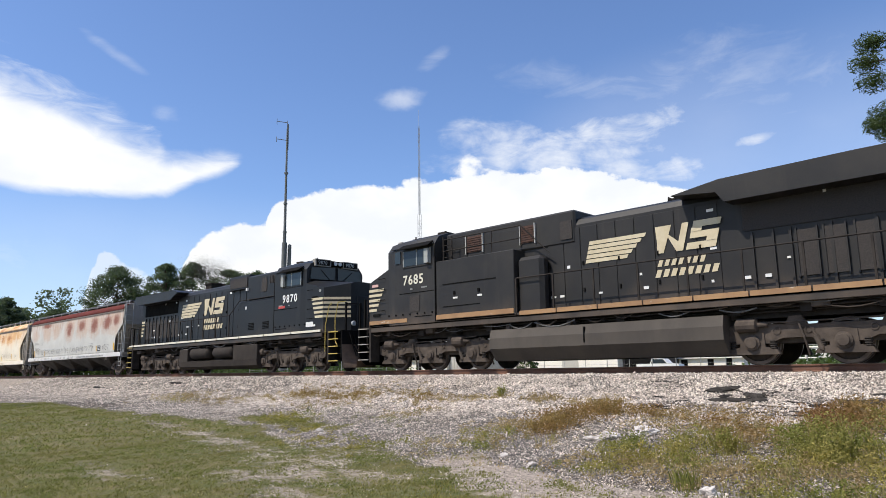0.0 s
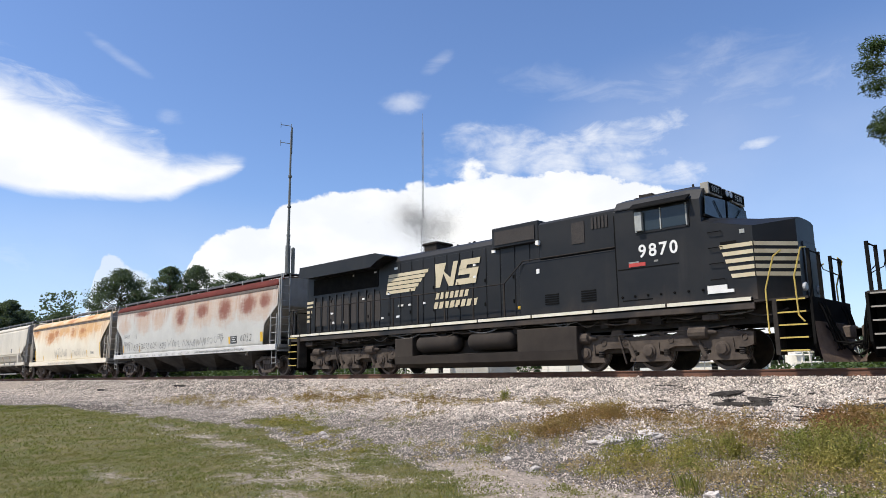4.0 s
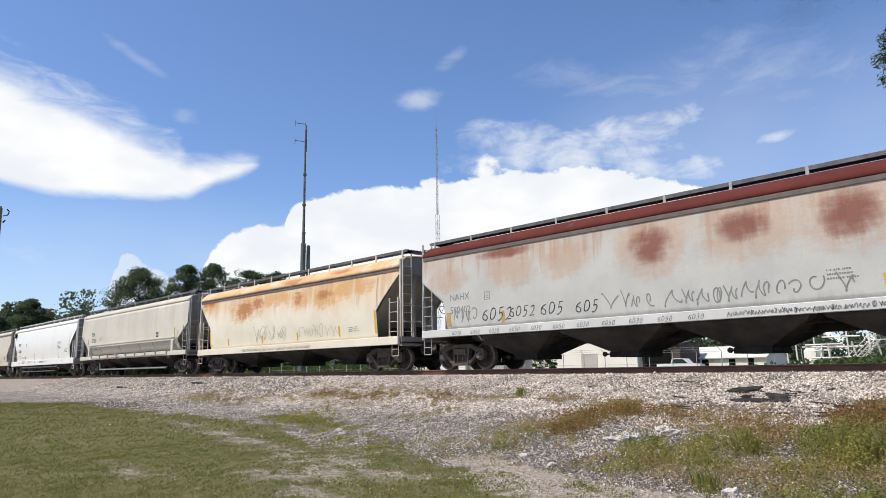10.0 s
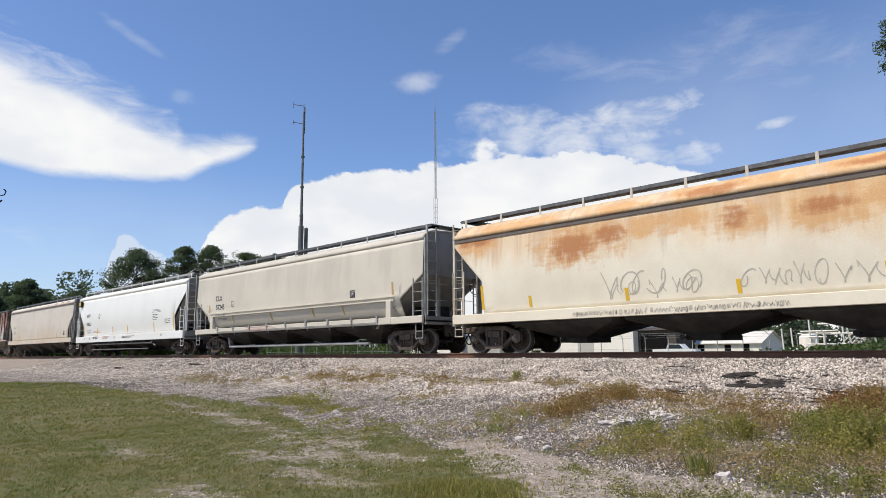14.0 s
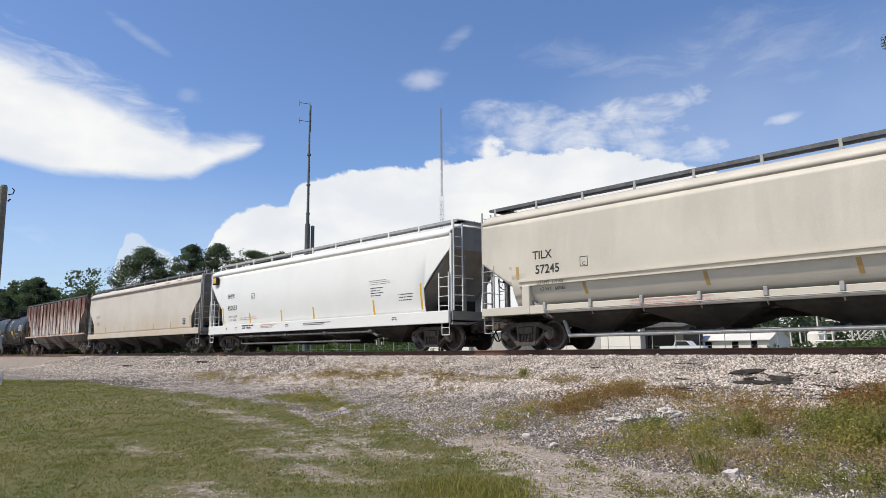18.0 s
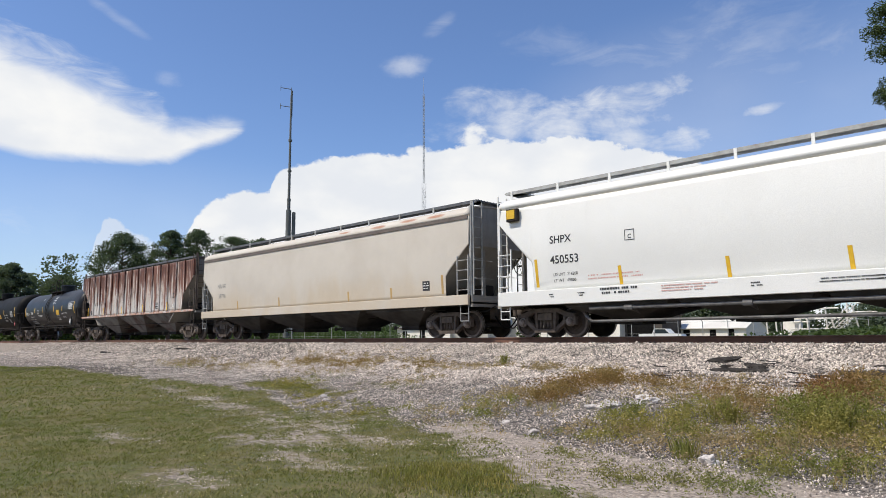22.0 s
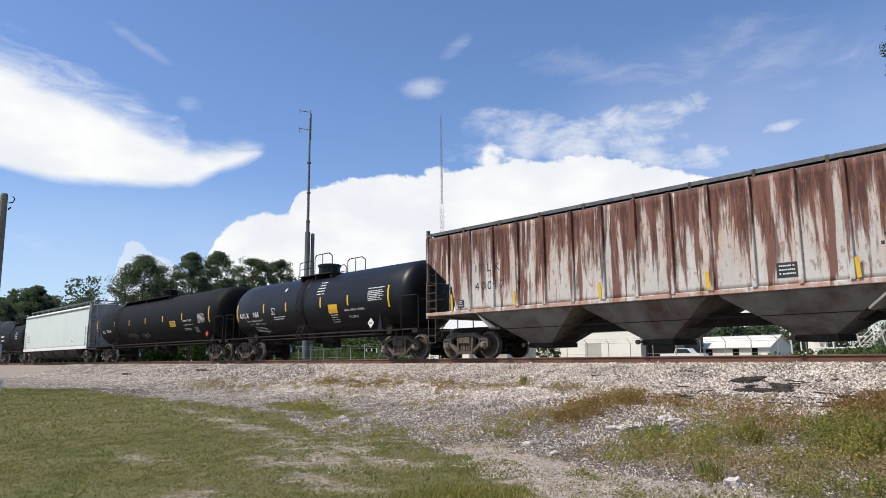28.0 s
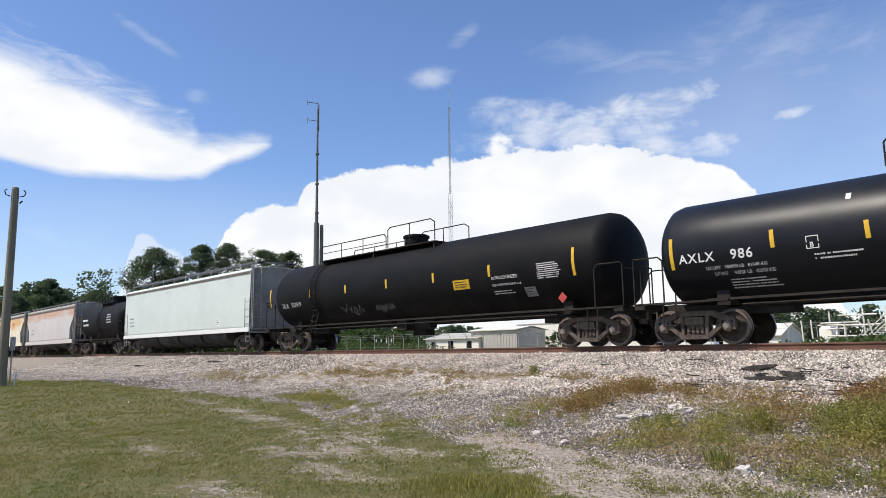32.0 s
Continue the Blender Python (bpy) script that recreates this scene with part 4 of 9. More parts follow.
# Each car by its place along the train (its middle, when the clip starts)
def build_cars():
    # 1: grey with red rust
    car, dp, h = hopper_car("grey covered hopper car with red rust and sprayed scrawls", -54.3, 19.0, m_h_grey_red, m_h_end, m_h_red_roof, 0.05, 4.02, 4.52, (1.13, 1.39), (3.12, 1.25, 2.2), 4, seed=11, sill_paint=m_h_sill)
    reflectors(car, dp, [(h - 1.42, 1.55, 2.0)], w=0.22)
    mark(car, "NAHX", -h + 1.42, 2.36, 0.33, dp, m_grey_mark)
    mark(car, "580402", -h + 1.42, 1.92, 0.33, dp, m_grey_mark)
    framed_sign(car, h - 4.2, 1.55, 0.62, 0.36, dp, m_black_mark, m_white, 5)
    reflectors(car, dp, [(h - 4.38, 1.55, 1.9)], w=0.14)
    plate_box(car, -h + 3.05, 2.28, 0.26, dp, m_grey_mark)
    scrawl(car, m_grey_mark, -h + 1.6, 1.62, 1.1, 0.50, dp, 21, 0.016)
    for i, (x, z, q) in enumerate(((2.85, 1.56, 0.62), (4.05, 1.62, 0.50), (5.3, 1.60, 0.56), (6.6, 1.58, 0.52))):
        spray_number(car, "6052" if i < 2 else "605", -h + x, z, q, dp, m_black_mark)
    scrawl(car, m_grey_mark, -h + 7.6, 1.56, 6.4, 0.58, dp, 22, 0.016)
    spray_number(car, "6052", h - 3.3, 1.62, 0.50, dp, m_black_mark)
    for i in range(11):
        spray_number(car, "6050" if i % 2 else "6030", -h + 1.55 + 0.86 * i, 1.17, 0.20, lambda z: -1.607, m_black_mark)
    scrawl(car, m_grey_mark, -h + 11.2, 1.18, 5.0, 0.15, lambda z: -1.61, 24, 0.010)
    reflectors(car, dp, [(-h + 1.25, 1.48, 1.95)], m_amber, 0.2)
    reflectors(car, dp, [(-h + 3.78, 1.46, 1.86)], m_amber, 0.13)
    lines_of_print(car, m_grey_mark, h - 5.5, 2.05, 0.7, 3, 0.05, dp, 31)
    # 2: cream with orange rust
    car, dp, h = hopper_car("cream covered hopper car streaked with orange rust", -73.6, 16.9, m_h_cream, m_h_end, m_h_cream, 0.09, 3.86, 4.42, (0.97, 1.28), (3.66, 1.35, 2.35), 3, board=4.60, seed=12, post_mat=m_h_beige)
    reflectors(car, dp, [(h - 1.48, 1.45, 2.35), (h - 3.9, 1.42, 1.88), (h - 7.1, 1.40, 1.75), (h - 10.2, 1.40, 1.75), (-h + 3.3, 1.40, 1.75), (-h + 1.3, 1.40, 2.2)], w=0.11)
    scrawl(car, m_faint, -h + 6.0, 1.40, 2.9, 0.95, dp, 41, 0.018)
    scrawl(car, m_faint, -h + 6.2, 1.40, 2.6, 0.70, dp, 45, 0.012)
    scrawl(car, m_faint, -h + 9.8, 1.42, 2.9, 0.75, dp, 42, 0.014)
    scrawl(car, m_faint, -h + 5.0, 1.02, 6.0, 0.18, lambda z: -1.61, 43, 0.010)
    lines_of_print(car, m_grey_mark, h - 3.2, 1.75, 0.7, 3, 0.04, dp, 44)
    # 3: dusty beige with rounded belly
    car, dp, h = hopper_car("dusty beige rounded covered hopper car with a pipe below", -92.8, 18.4, m_h_tan, m_h_end, m_h_tan, 0.06, 4.12, 4.58, (1.10, 1.36), (2.85, 1.3, 2.0), 4, round_top=True, gutter=False, board=4.74, tub=True, seed=13, bay_z=0.40)
    bm = BM()
    box(bm, -h + 1.6, h - 1.6, -1.60, -1.545, 2.12, 2.17)
    box(bm, -h + 1.6, h - 1.6, -1.60, -1.545, 1.98, 2.03)
    part("seam_rail", bm, m_h_tan, car)
    for d in (-1, 1):
        bm = BM()
        box(bm, *sorted((d * (h - 1.75), d * (h - 2.05))), -1.62, -1.25, 1.10, 2.0, 0.02)
        part("sill_step", bm, m_h_tan, car)
    bm = BM()
    pipe(bm, [(-h + 3.0, -1.15, 0.95), (-h + 3.2, -1.15, 0.42), (h - 3.6, -1.15, 0.42)], 0.06, 10)
    for x in (-4.5, -1.5, 1.5, 4.5):
        rod(bm, (x, -1.15, 0.42), (x, -0.6, 0.5), 0.05, 8)
    part("discharge_pipe", bm, m_rail_grey, car)
    mark(car, "TILX", -h + 2.18, 2.80, 0.36, dp, m_black_mark, bold=0.006)
    mark(car, "57245", -h + 2.26, 2.34, 0.38, dp, m_black_mark, bold=0.006)
    mark(car, "LD LMT  219100", -h + 2.35, 2.00, 0.145, lambda z: -1.606, m_black_mark)
    mark(car, "LT WT   66900", -h + 2.4, 1.80, 0.145, dp, m_black_mark)
    bm = BM()
    for a, b, c, e in ((0, 0.34, 0, 0.02), (0, 0.34, 0.34, 0.36), (0, 0.02, 0, 0.36), (0.32, 0.34, 0, 0.36)):
        plate(bm, -h + 3.95 + a * 0.8, -h + 3.95 + b * 0.8, 2.42 + c * 0.8, 2.42 + e * 0.8, dp, 0.006, 1)
    part("plate_frame", bm, m_black_mark, car)
    mark(car, "C", -h + 4.03, 2.45, 0.15, dp, m_black_mark)
    reflectors(car, dp, [(-h + 1.50, 2.20, 2.62), (-h + 4.0, 1.62, 1.95), (h - 1.75, 2.2, 2.7), (h - 5.0, 1.60, 1.95), (-1.5, 1.6, 1.95), (2.0, 1.6, 1.95)], m_amber, 0.11)
    for i in range(9):
        bm = BM()
        x = -h + 2.6 + 1.65 * i
        box(bm, x, x + 0.10, -1.66, -1.60, 1.22, 1.44, 0.01)
        rod(bm, (x + 0.05, -1.63, 1.22), (x + 0.05, -1.50, 1.02), 0.02, 5)
        part("sill_bracket", bm, m_rail_grey, car)
    bm = BM()
    rod(bm, (-h + 2.6, -1.64, 1.19), (h - 2.6, -1.64, 1.19), 0.018, 6)
    part("sill_pipe", bm, m_rail_grey, car)
    lines_of_print(car, m_pink_mark, -h + 5.6, 1.30, 3.0, 3, 0.05, lambda z: -1.612, 51)
    framed_sign(car, h - 4.4, 2.25, 0.35, 0.30, dp, m_black_mark, m_white, 52)
    # 4: clean white
    car, dp, h = hopper_car("clean white covered hopper car with a bright sill", -112.95, 18.7, m_h_white, m_h_end, m_h_white, 0.11, 4.05, 4.5, (0.96, 1.40), (3.6, 1.35, 2.25), 4, round_top=True, gutter=False, board=4.68, seed=14, bay_z=0.34, post_mat=m_h_white, board_mat=m_rail_grey)
    mark(car, "SHPX", -h + 2.02, 2.78, 0.32, dp, m_black_mark, bold=0.005)
    mark(car, "450553", -h + 2.02, 2.17, 0.34, dp, m_black_mark, bold=0.005)
    mark(car, "LD LMT  216200", -h + 2.1, 1.80, 0.125, dp, m_black_mark)
    mark(car, "LT WT   69800", -h + 2.1, 1.62, 0.125, dp, m_black_mark)
    reflectors(car, dp, [(-h + 1.45, 1.50, 2.35), (-h + 4.3, 1.43, 1.95), (-h + 7.3, 1.43, 1.95), (-h + 10.0, 1.43, 1.95), (h - 4.4, 1.43, 2.0), (h - 1.55, 1.5, 2.45)], w=0.10)
    lines_of_print(car, m_grey_mark, h - 4.6, 2.75, 1.3, 3, 0.028, dp, 61, 2.6)
    lines_of_print(car, m_black_mark, h - 4.5, 2.45, 0.8, 4, 0.045, dp, 62, 2.2)
    lines_of_print(car, m_black_mark, h - 2.8, 2.1, 1.0, 3, 0.045, dp, 63, 2.4)
    plate_box(car, -h + 4.55, 2.62, 0.30, dp, m_black_mark)
    lines_of_print(car, m_pink_mark, -h + 3.3, 1.72, 1.9, 2, 0.05, dp, 64)
    lines_of_print(car, m_black_mark, -h + 3.75, 1.29, 1.25, 2, 0.075, lambda z: -1.612, 69, 1.5)
    lines_of_print(car, m_pink_mark, -h + 5.6, 1.30, 1.6, 3, 0.036, lambda z: -1.612, 68)
    for x, wd in ((2.0, 0.2), (3.0, 0.25), (7.9, 0.3), (9.4, 2.2), (10.5, 0.2), (15.6, 0.3)):
        lines_of_print(car, m_black_mark, -h + x, 1.24, wd, 2, 0.036, lambda z: -1.612, 65 + int(x))
    bm = BM()
    pipe(bm, [(-h + 3.3, -1.46, 0.80), (h - 4.6, -1.46, 0.78), (h - 4.2, -1.40, 0.6)], 0.05, 10)
    for x in (-4.8, -1.6, 1.6, 4.8):
        rod(bm, (x, -1.46, 0.79), (x, -0.6, 0.62), 0.05, 8)
        turned(bm, (x - 0.12, -1.46, 0.79), (1, 0, 0), ((0, 0.085), (0.24, 0.085)), 10)
    part("discharge_pipe", bm, m_pipe, car)
    bm = BM()
    pipe(bm, [(-h + 3.0, -1.20, 0.60), (-h + 3.3, -1.36, 0.44), (h - 5.4, -1.36, 0.44)], 0.04, 8)
    part("discharge_pipe", bm, m_pipe, car)
    bm = BM()
    box(bm, -h + 0.42, -h + 0.86, -1.66, -1.50, 3.62, 4.02, 0.02)
    t = part("route_sign", bm, m_under, car)
    bm = BM()
    box(bm, -h + 0.46, -h + 0.78, -1.675, -1.655, 3.70, 3.98)
    part("sign_face", bm, m_yellow, t)
    # 5: worn beige
    car, dp, h = hopper_car("worn beige covered hopper car with a rust-spotted eave", -133.1, 19.0, m_h_beige, m_h_end, m_h_beige, 0.04, 4.08, 4.53, (1.08, 1.42), (3.11, 1.1, 2.1), 4, seed=15, board=4.66)
    reflectors(car, dp, [(h - 1.3, 1.50, 2.15), (h - 4.0, 1.46, 1.85), (h - 6.6, 1.46, 1.85), (-h + 7.3, 1.46, 1.85), (-h + 3.6, 1.46, 1.85)], m_amber, 0.10)
    framed_sign(car, h - 2.25, 1.65, 0.36, 0.34, dp, m_black_mark, m_white, 71)
    mark(car, "NAHX", -h + 1.6, 2.55, 0.30, dp, m_grey_mark)
    mark(car, "38776", -h + 1.7, 2.05, 0.30, dp, m_grey_mark)
    # 6: ribbed, peeling
    car, dp, h = hopper_car("ribbed covered hopper car with peeling grey paint over rust", -152.2, 17.2, m_h_box, m_h_end, m_gutter, 0.0, 4.30, 4.42, (1.50, 1.62), (3.5, 1.5, 2.3), 3, chute_paint=m_h_chute, board=4.47, board_y=(0.98, 1.53), gutter=False, ribs=17, seed=16, bay_z=0.30, sill_paint=m_h_box, post_mat=m_iron)
    mark(car, "ITLX", -h + 2.45, 2.85, 0.40, dp, m_black_mark, spread=1.5)
    mark(car, "40017", -h + 2.45, 2.25, 0.40, dp, m_black_mark, spread=1.4)
    reflectors(car, lambda z: -1.64, [(-h + 1.35, 1.64, 2.2), (-h + 4.2, 1.64, 2.1), (-h + 7.4, 1.64, 2.1), (-h + 10.6, 1.64, 2.1), (h - 3.2, 1.64, 2.1)], w=0.09)
    framed_sign(car, -h + 12.3, 1.78, 0.5, 0.36, dp, m_black_mark, m_white, 81)
    framed_sign(car, -h + 14.6, 1.82, 0.42, 0.16, dp, m_white, m_black_mark, 83)
    lines_of_print(car, m_black_mark, -h + 14.5, 2.5, 0.5, 2, 0.10, dp, 84)
    framed_sign(car, -h + 1.62, 1.72, 0.3, 0.26, dp, m_black_mark, m_white, 82)
    # 9: pale grey-green, 11 and 12: faded
    car, dp, h = hopper_car("pale grey-green covered hopper car with a white sill", -208.1, 18.4, m_h_mint, m_h_end, m_h_mint, 0.02, 4.12, 4.42, (1.02, 1.24), (3.2, 1.0, 2.2), 4, board=4.68, seed=17, chutes="round", full_end=True, sill_paint=m_h_white)
    framed_sign(car, h - 3.9, 1.45, 0.4, 0.34, dp, m_white, m_black_mark, 91)
    lines_of_print(car, m_grey_mark, -h + 1.0, 2.3, 0.9, 3, 0.13, dp, 92)
    car, dp, h = hopper_car("faded white covered hopper car with peach rust stains", -237.7, 15.8, m_h_peach, m_h_end, m_h_end, 0.03, 4.0, 4.38, (0.98, 1.30), (3.2, 1.0, 2.2), 3, board=4.5, seed=18)
    lines_of_print(car, m_grey_mark, -h + 2.0, 2.3, 1.0, 2, 0.2, dp, 93)
    car, dp, h = hopper_car("faded white covered hopper car with orange rust stains", -255.2, 15.8, m_h_cream, m_h_end, m_h_end, 0.08, 3.95, 4.38, (0.98, 1.30), (3.4, 1.2, 2.2), 3, board=4.5, seed=19)


def tank_car(label, centre, length, radius, zc, paint, dome, walk, seed, girth=(), climb=None):
    """A tank car: shell with domed heads, saddles, sills, top fittings, safety rails."""
    car = thing("tank_car", label, "tank car", "cars of the train")
    CARS.append((car, centre))
    h = length / 2
    bm = BM()
    head = [(0.0, 0.02), (0.02, 0.30), (0.08, 0.60), (0.19, 0.85), (0.34, 0.96), (0.55, 1.0)]
    st = [(d * 1.0, r * radius) for d, r in head] + [(length * i / 8, radius) for i in range(1, 8) if 0.8 < length * i / 8 < length - 0.8] + [(length - d, r * radius) for d, r in reversed(head)]
    turned(bm, (-h, 0, zc), (1, 0, 0), st, 48)
    part("tank_shell", bm, paint, car, smooth=True)
    bm = BM()
    for x in girth:
        turned(bm, (x - 0.05, 0, zc), (1, 0, 0), ((0, radius), (0.01, radius + 0.012), (0.09, radius + 0.012), (0.10, radius)), 48, False)
    if girth:
        part("shell_band", bm, paint, car, smooth=True)

    def depth(z):
        return -math.sqrt(max(radius ** 2 - (z - zc) ** 2, 0.01))
    e = h + 0.15
    for d in (-1, 1):
        bm = BM()
        box(bm, *sorted((d * (h - 3.2), d * (e + 0.4))), -0.32, 0.32, 0.78, 1.12)
        box(bm, *sorted((d * (e + 0.1), d * (e + 0.42))), -1.5, 1.5, 0.95, 1.12, 0.02)
        prism(bm, [(-0.95, 1.0), (0.95, 1.0)] + [(0.95 - 1.9 * i / 8, zc - math.sqrt(max(radius ** 2 - (0.95 - 1.9 * i / 8) ** 2, 0.05)) - 0.005) for i in range(9)], "x", *sorted((d * (h - 1.9), d * (h - 1.55))))
        part("stub_sill", bm, m_under, car)
        bm = BM()
        box(bm, *sorted((d * (h - 2.1), d * (e + 0.42))), -1.5, -1.12, 1.08, 1.13)
        part("end_walkway", bm, m_under, car)
        bm = BM()
        box(bm, *sorted((d * (h - 2.1), d * (e + 0.42))), 1.12, 1.5, 1.08, 1.13)
        part("end_walkway", bm, m_under, car)
        coupler(car, d * (e + 0.42), d)
        freight_truck(car, d * (h - 0.95))
        for s in (-1, 1):
            bm = BM()
            pipe(bm, [(d * (h - 0.35), s * 1.5, 1.1), (d * (h - 0.35), s * 1.5, 2.25), (d * (h - 0.22), s * 1.5, 2.36), (d * (e + 0.38), s * 1.5, 2.36), (d * (e + 0.42), s * 1.45, 2.30), (d * (e + 0.42), s * 1.45, 1.1)], 0.022, 6)
            part("side_handrail", bm, m_under, car)
        bm = BM()
        pipe(bm, [(d * (e + 0.42), -1.45, 2.2), (d * (e + 0.42), -0.5, 2.2), (d * (e + 0.42), -0.5, 1.1)], 0.02, 6)
        part("end_handrail", bm, m_under, car)
        bm = BM()
        pipe(bm, [(d * (h - 0.3), -1.48, 1.1), (d * (h - 0.3), -1.48, 0.5), (d * (h - 0.65), -1.48, 0.5), (d * (h - 0.65), -1.48, 1.1)], 0.017, 5)
        part("stirrup_step", bm, m_under, car)
    bm = BM()
    for s in (-1, 1):
        box(bm, -h + 1.5, h - 1.5, *sorted((s * 1.34, s * 1.42)), 1.10, 1.16)
    part("grab_rail", bm, m_under, car)
    bm = BM()
    for y in (-0.9, -0.4, 0.5):
        rod(bm, (-h + 2.2, y, 1.0), (h - 2.2, y, 1.0), 0.03, 6)
    box(bm, -0.9, -0.3, -0.7, -0.2, 0.75, 1.15, 0.03)
    turned(bm, (0.2, -0.5, 0.95), (1, 0, 0), ((0, 0.2), (0.9, 0.2)), 12)
    box(bm, -0.5, 0.3, -0.2, 0.3, 0.55, zc - radius + 0.1, 0.03)
    part("brake_rigging", bm, m_under, car)
    # top fittings
    zt = zc + radius
    bm = BM()
    turned(bm, (dome, 0, zt - 0.08), (0, 0, 1), ((0, 0.50), (0.48, 0.50), (0.49, 0.55), (0.57, 0.55), (0.61, 0.46)), 24)
    part("valve_dome", bm, paint, car)
    bm = BM()
    a, mid, b = walk
    box(bm, a, b, -0.95, 0.95, zt - 0.06, zt - 0.02)
    for x in (a + 0.1, (a + b) / 2, b - 0.1):
        box(bm, x - 0.04, x + 0.04, -0.9, 0.9, zt - 0.30, zt - 0.05)
    part("top_platform", bm, m_under, car)
    for s in (-1, 1):
        bm = BM()
        y = s * 0.92
        pipe(bm, [(a, y, zt), (a, y, zt + 0.55), (a + 0.08, y, zt + 0.62), (mid - 0.15, y, zt + 0.62), (mid, y, zt + 0.5), (mid, y, zt)], 0.022, 6)
        pipe(bm, [(mid + 0.12, y, zt), (mid + 0.12, y, zt + 0.75), (mid + 0.27, y, zt + 0.85), (b - 0.25, y, zt + 0.85), (b, y, zt + 0.7), (b, y, zt)], 0.022, 6)
        for x in (*[a + 1.6 * i for i in range(1, int((mid - a) / 1.6) + 1)], (mid + b) / 2):
            rod(bm, (x, y, zt), (x, y, zt + (0.62 if x < mid else 0.85)), 0.02, 6)
        pipe(bm, [(a, y, zt + 0.3), (mid, y, zt + 0.3)], 0.016, 5)
        part("safety_railing", bm, m_under, car)
    # ladder down the side
    bm = BM()
    lx = dome - 0.45 if climb is None else climb
    arc = [(radius + 0.07, t) for t in (12, 20, 35, 50, 65, 80, 95, 110, 125)]
    pts = [(-(r * math.sin(radians(t))), zc + r * math.cos(radians(t))) for r, t in arc] + [(-1.45, 1.15), (-1.42, 0.7)]
    for x in (lx, lx + 0.42):
        pipe(bm, [(x, y, z) for y, z in pts], 0.022, 5)
    for (y0, za), (y1, zb) in zip(pts, pts[1:]):
        for f in (0.2, 0.7):
            rod(bm, (lx, y0 + (y1 - y0) * f, za + (zb - za) * f), (lx + 0.42, y0 + (y1 - y0) * f, za + (zb - za) * f), 0.015, 5)
    part("ladder", bm, m_under, car)
    return car, depth, h


def build_tanks():
    car, dp, h = tank_car("glossy black tank car with yellow reflectors and white lettering", -169.0, 14.1, 1.43, 2.46, m_t_black, -0.3, (-1.4, -0.25, 1.25), 1, (-0.3,))
    reflectors(car, dp, [(-6.5, 1.98, 2.82), (-3.85, 2.28, 2.72), (-1.80, 2.25, 2.66), (1.08, 2.25, 2.71), (3.10, 2.23, 2.66), (5.78, 2.0, 2.87)], w=0.10)
    mark(car, "AXLX", -6.25, 2.12, 0.33, dp, m_white, bold=0.006, spread=1.22)
    mark(car, "986", -4.86, 2.12, 0.34, dp, m_white, bold=0.006, spread=1.15)
    mark(car, "LD LMT   180000 LB   81648 KG", -5.55, 1.90, 0.115, dp, m_white)
    mark(car, "LT WT     92700 LB   42050 KG", -5.35, 1.74, 0.115, dp, m_white)
    lines_of_print(car, m_white, -5.0, 1.60, 1.2, 4, 0.035, dp, 102)
    lines_of_print(car, m_white, -2.9, 2.0, 1.0, 2, 0.05, dp, 103)
    bm = BM()
    for p, q, c, e in ((0, 0.28, 0, 0.02), (0, 0.28, 0.28, 0.30), (0, 0.02, 0, 0.30), (0.26, 0.28, 0, 0.30)):
        plate(bm, -3.05 + p, -3.05 + q, 2.16 + c, 2.16 + e, dp, 0.006, 1)
    part("plate_frame", bm, m_white, car)
    mark(car, "B", -2.97, 2.20, 0.16, dp, m_white, bold=0.003)
    bm = BM()
    plate(bm, 1.70, 2.36, 1.96, 2.34, dp, 0.006, 2)
    part("caution_panel", bm, m_yellow, car)
    lines_of_print(car, m_white, 1.8, 1.86, 0.5, 4, 0.05, dp, 104)
    mark(car, "INHALATION HAZARD", 2.85, 2.0, 0.135, dp, m_white)
    mark(car, "CHLORINE", 3.05, 1.72, 0.135, dp, m_white)
    lines_of_print(car, m_white, 4.52, 2.80, 1.05, 1, 0.05, dp, 105)
    lines_of_print(car, m_white, 4.52, 2.68, 1.05, 6, 0.05, dp, 106, 1.45)
    lines_of_print(car, m_white, 0.75, 3.35, 0.6, 5, 0.06, dp, 107, 2.2)
    bm = BM()
    c, z = 4.45, 1.45
    prism(bm, [(c + p, z + q) for p, q in ((0, -0.2), (0.2, 0), (0, 0.2), (-0.2, 0))], "y", dp(z + 0.2) - 0.03, dp(z + 0.2) - 0.02)
    t = part("placard", bm, m_white, car)
    lines_of_print(t, m_black_mark, c - 0.09, z - 0.03, 0.20, 1, 0.06, lambda q: dp(1.65) - 0.031, 109)
    bm = BM()
    prism(bm, [(5.15, 1.15), (5.45, 1.15), (5.33, 1.75), (5.27, 1.75)], "y", -1.40, -1.34)
    part("bracket", bm, m_t_black, car)
    lines_of_print(car, m_white, -2.2, 3.2, 0.12, 1, 0.2, dp, 108)
    car, dp, h = tank_car("dull black pressure tank car with a long top railing", -187.15, 19.2, 1.52, 2.60, m_t_dull, -0.45, (-6.1, -1.3, 1.7), 2, (-5.5,), -6.15)
    reflectors(car, dp, [(-9.75, 2.12, 2.98), (-6.25, 2.4, 2.75), (-3.4, 2.4, 2.75), (-0.6, 2.4, 2.75), (2.18, 2.4, 2.75), (5.0, 2.38, 2.78), (8.48, 2.12, 2.97)], w=0.10)
    mark(car, "TILX", -8.7, 2.02, 0.29, dp, m_white)
    mark(car, "303919", -7.85, 2.04, 0.29, dp, m_white)
    bm = BM()
    plate(bm, 3.25, 4.05, 2.05, 2.38, dp, 0.006, 2)
    s = part("caution_panel", bm, m_yellow, car)
    lines_of_print(s, m_black_mark, 3.33, 2.28, 0.62, 3, 0.045, lambda z: dp(z) - 0.006, 111)
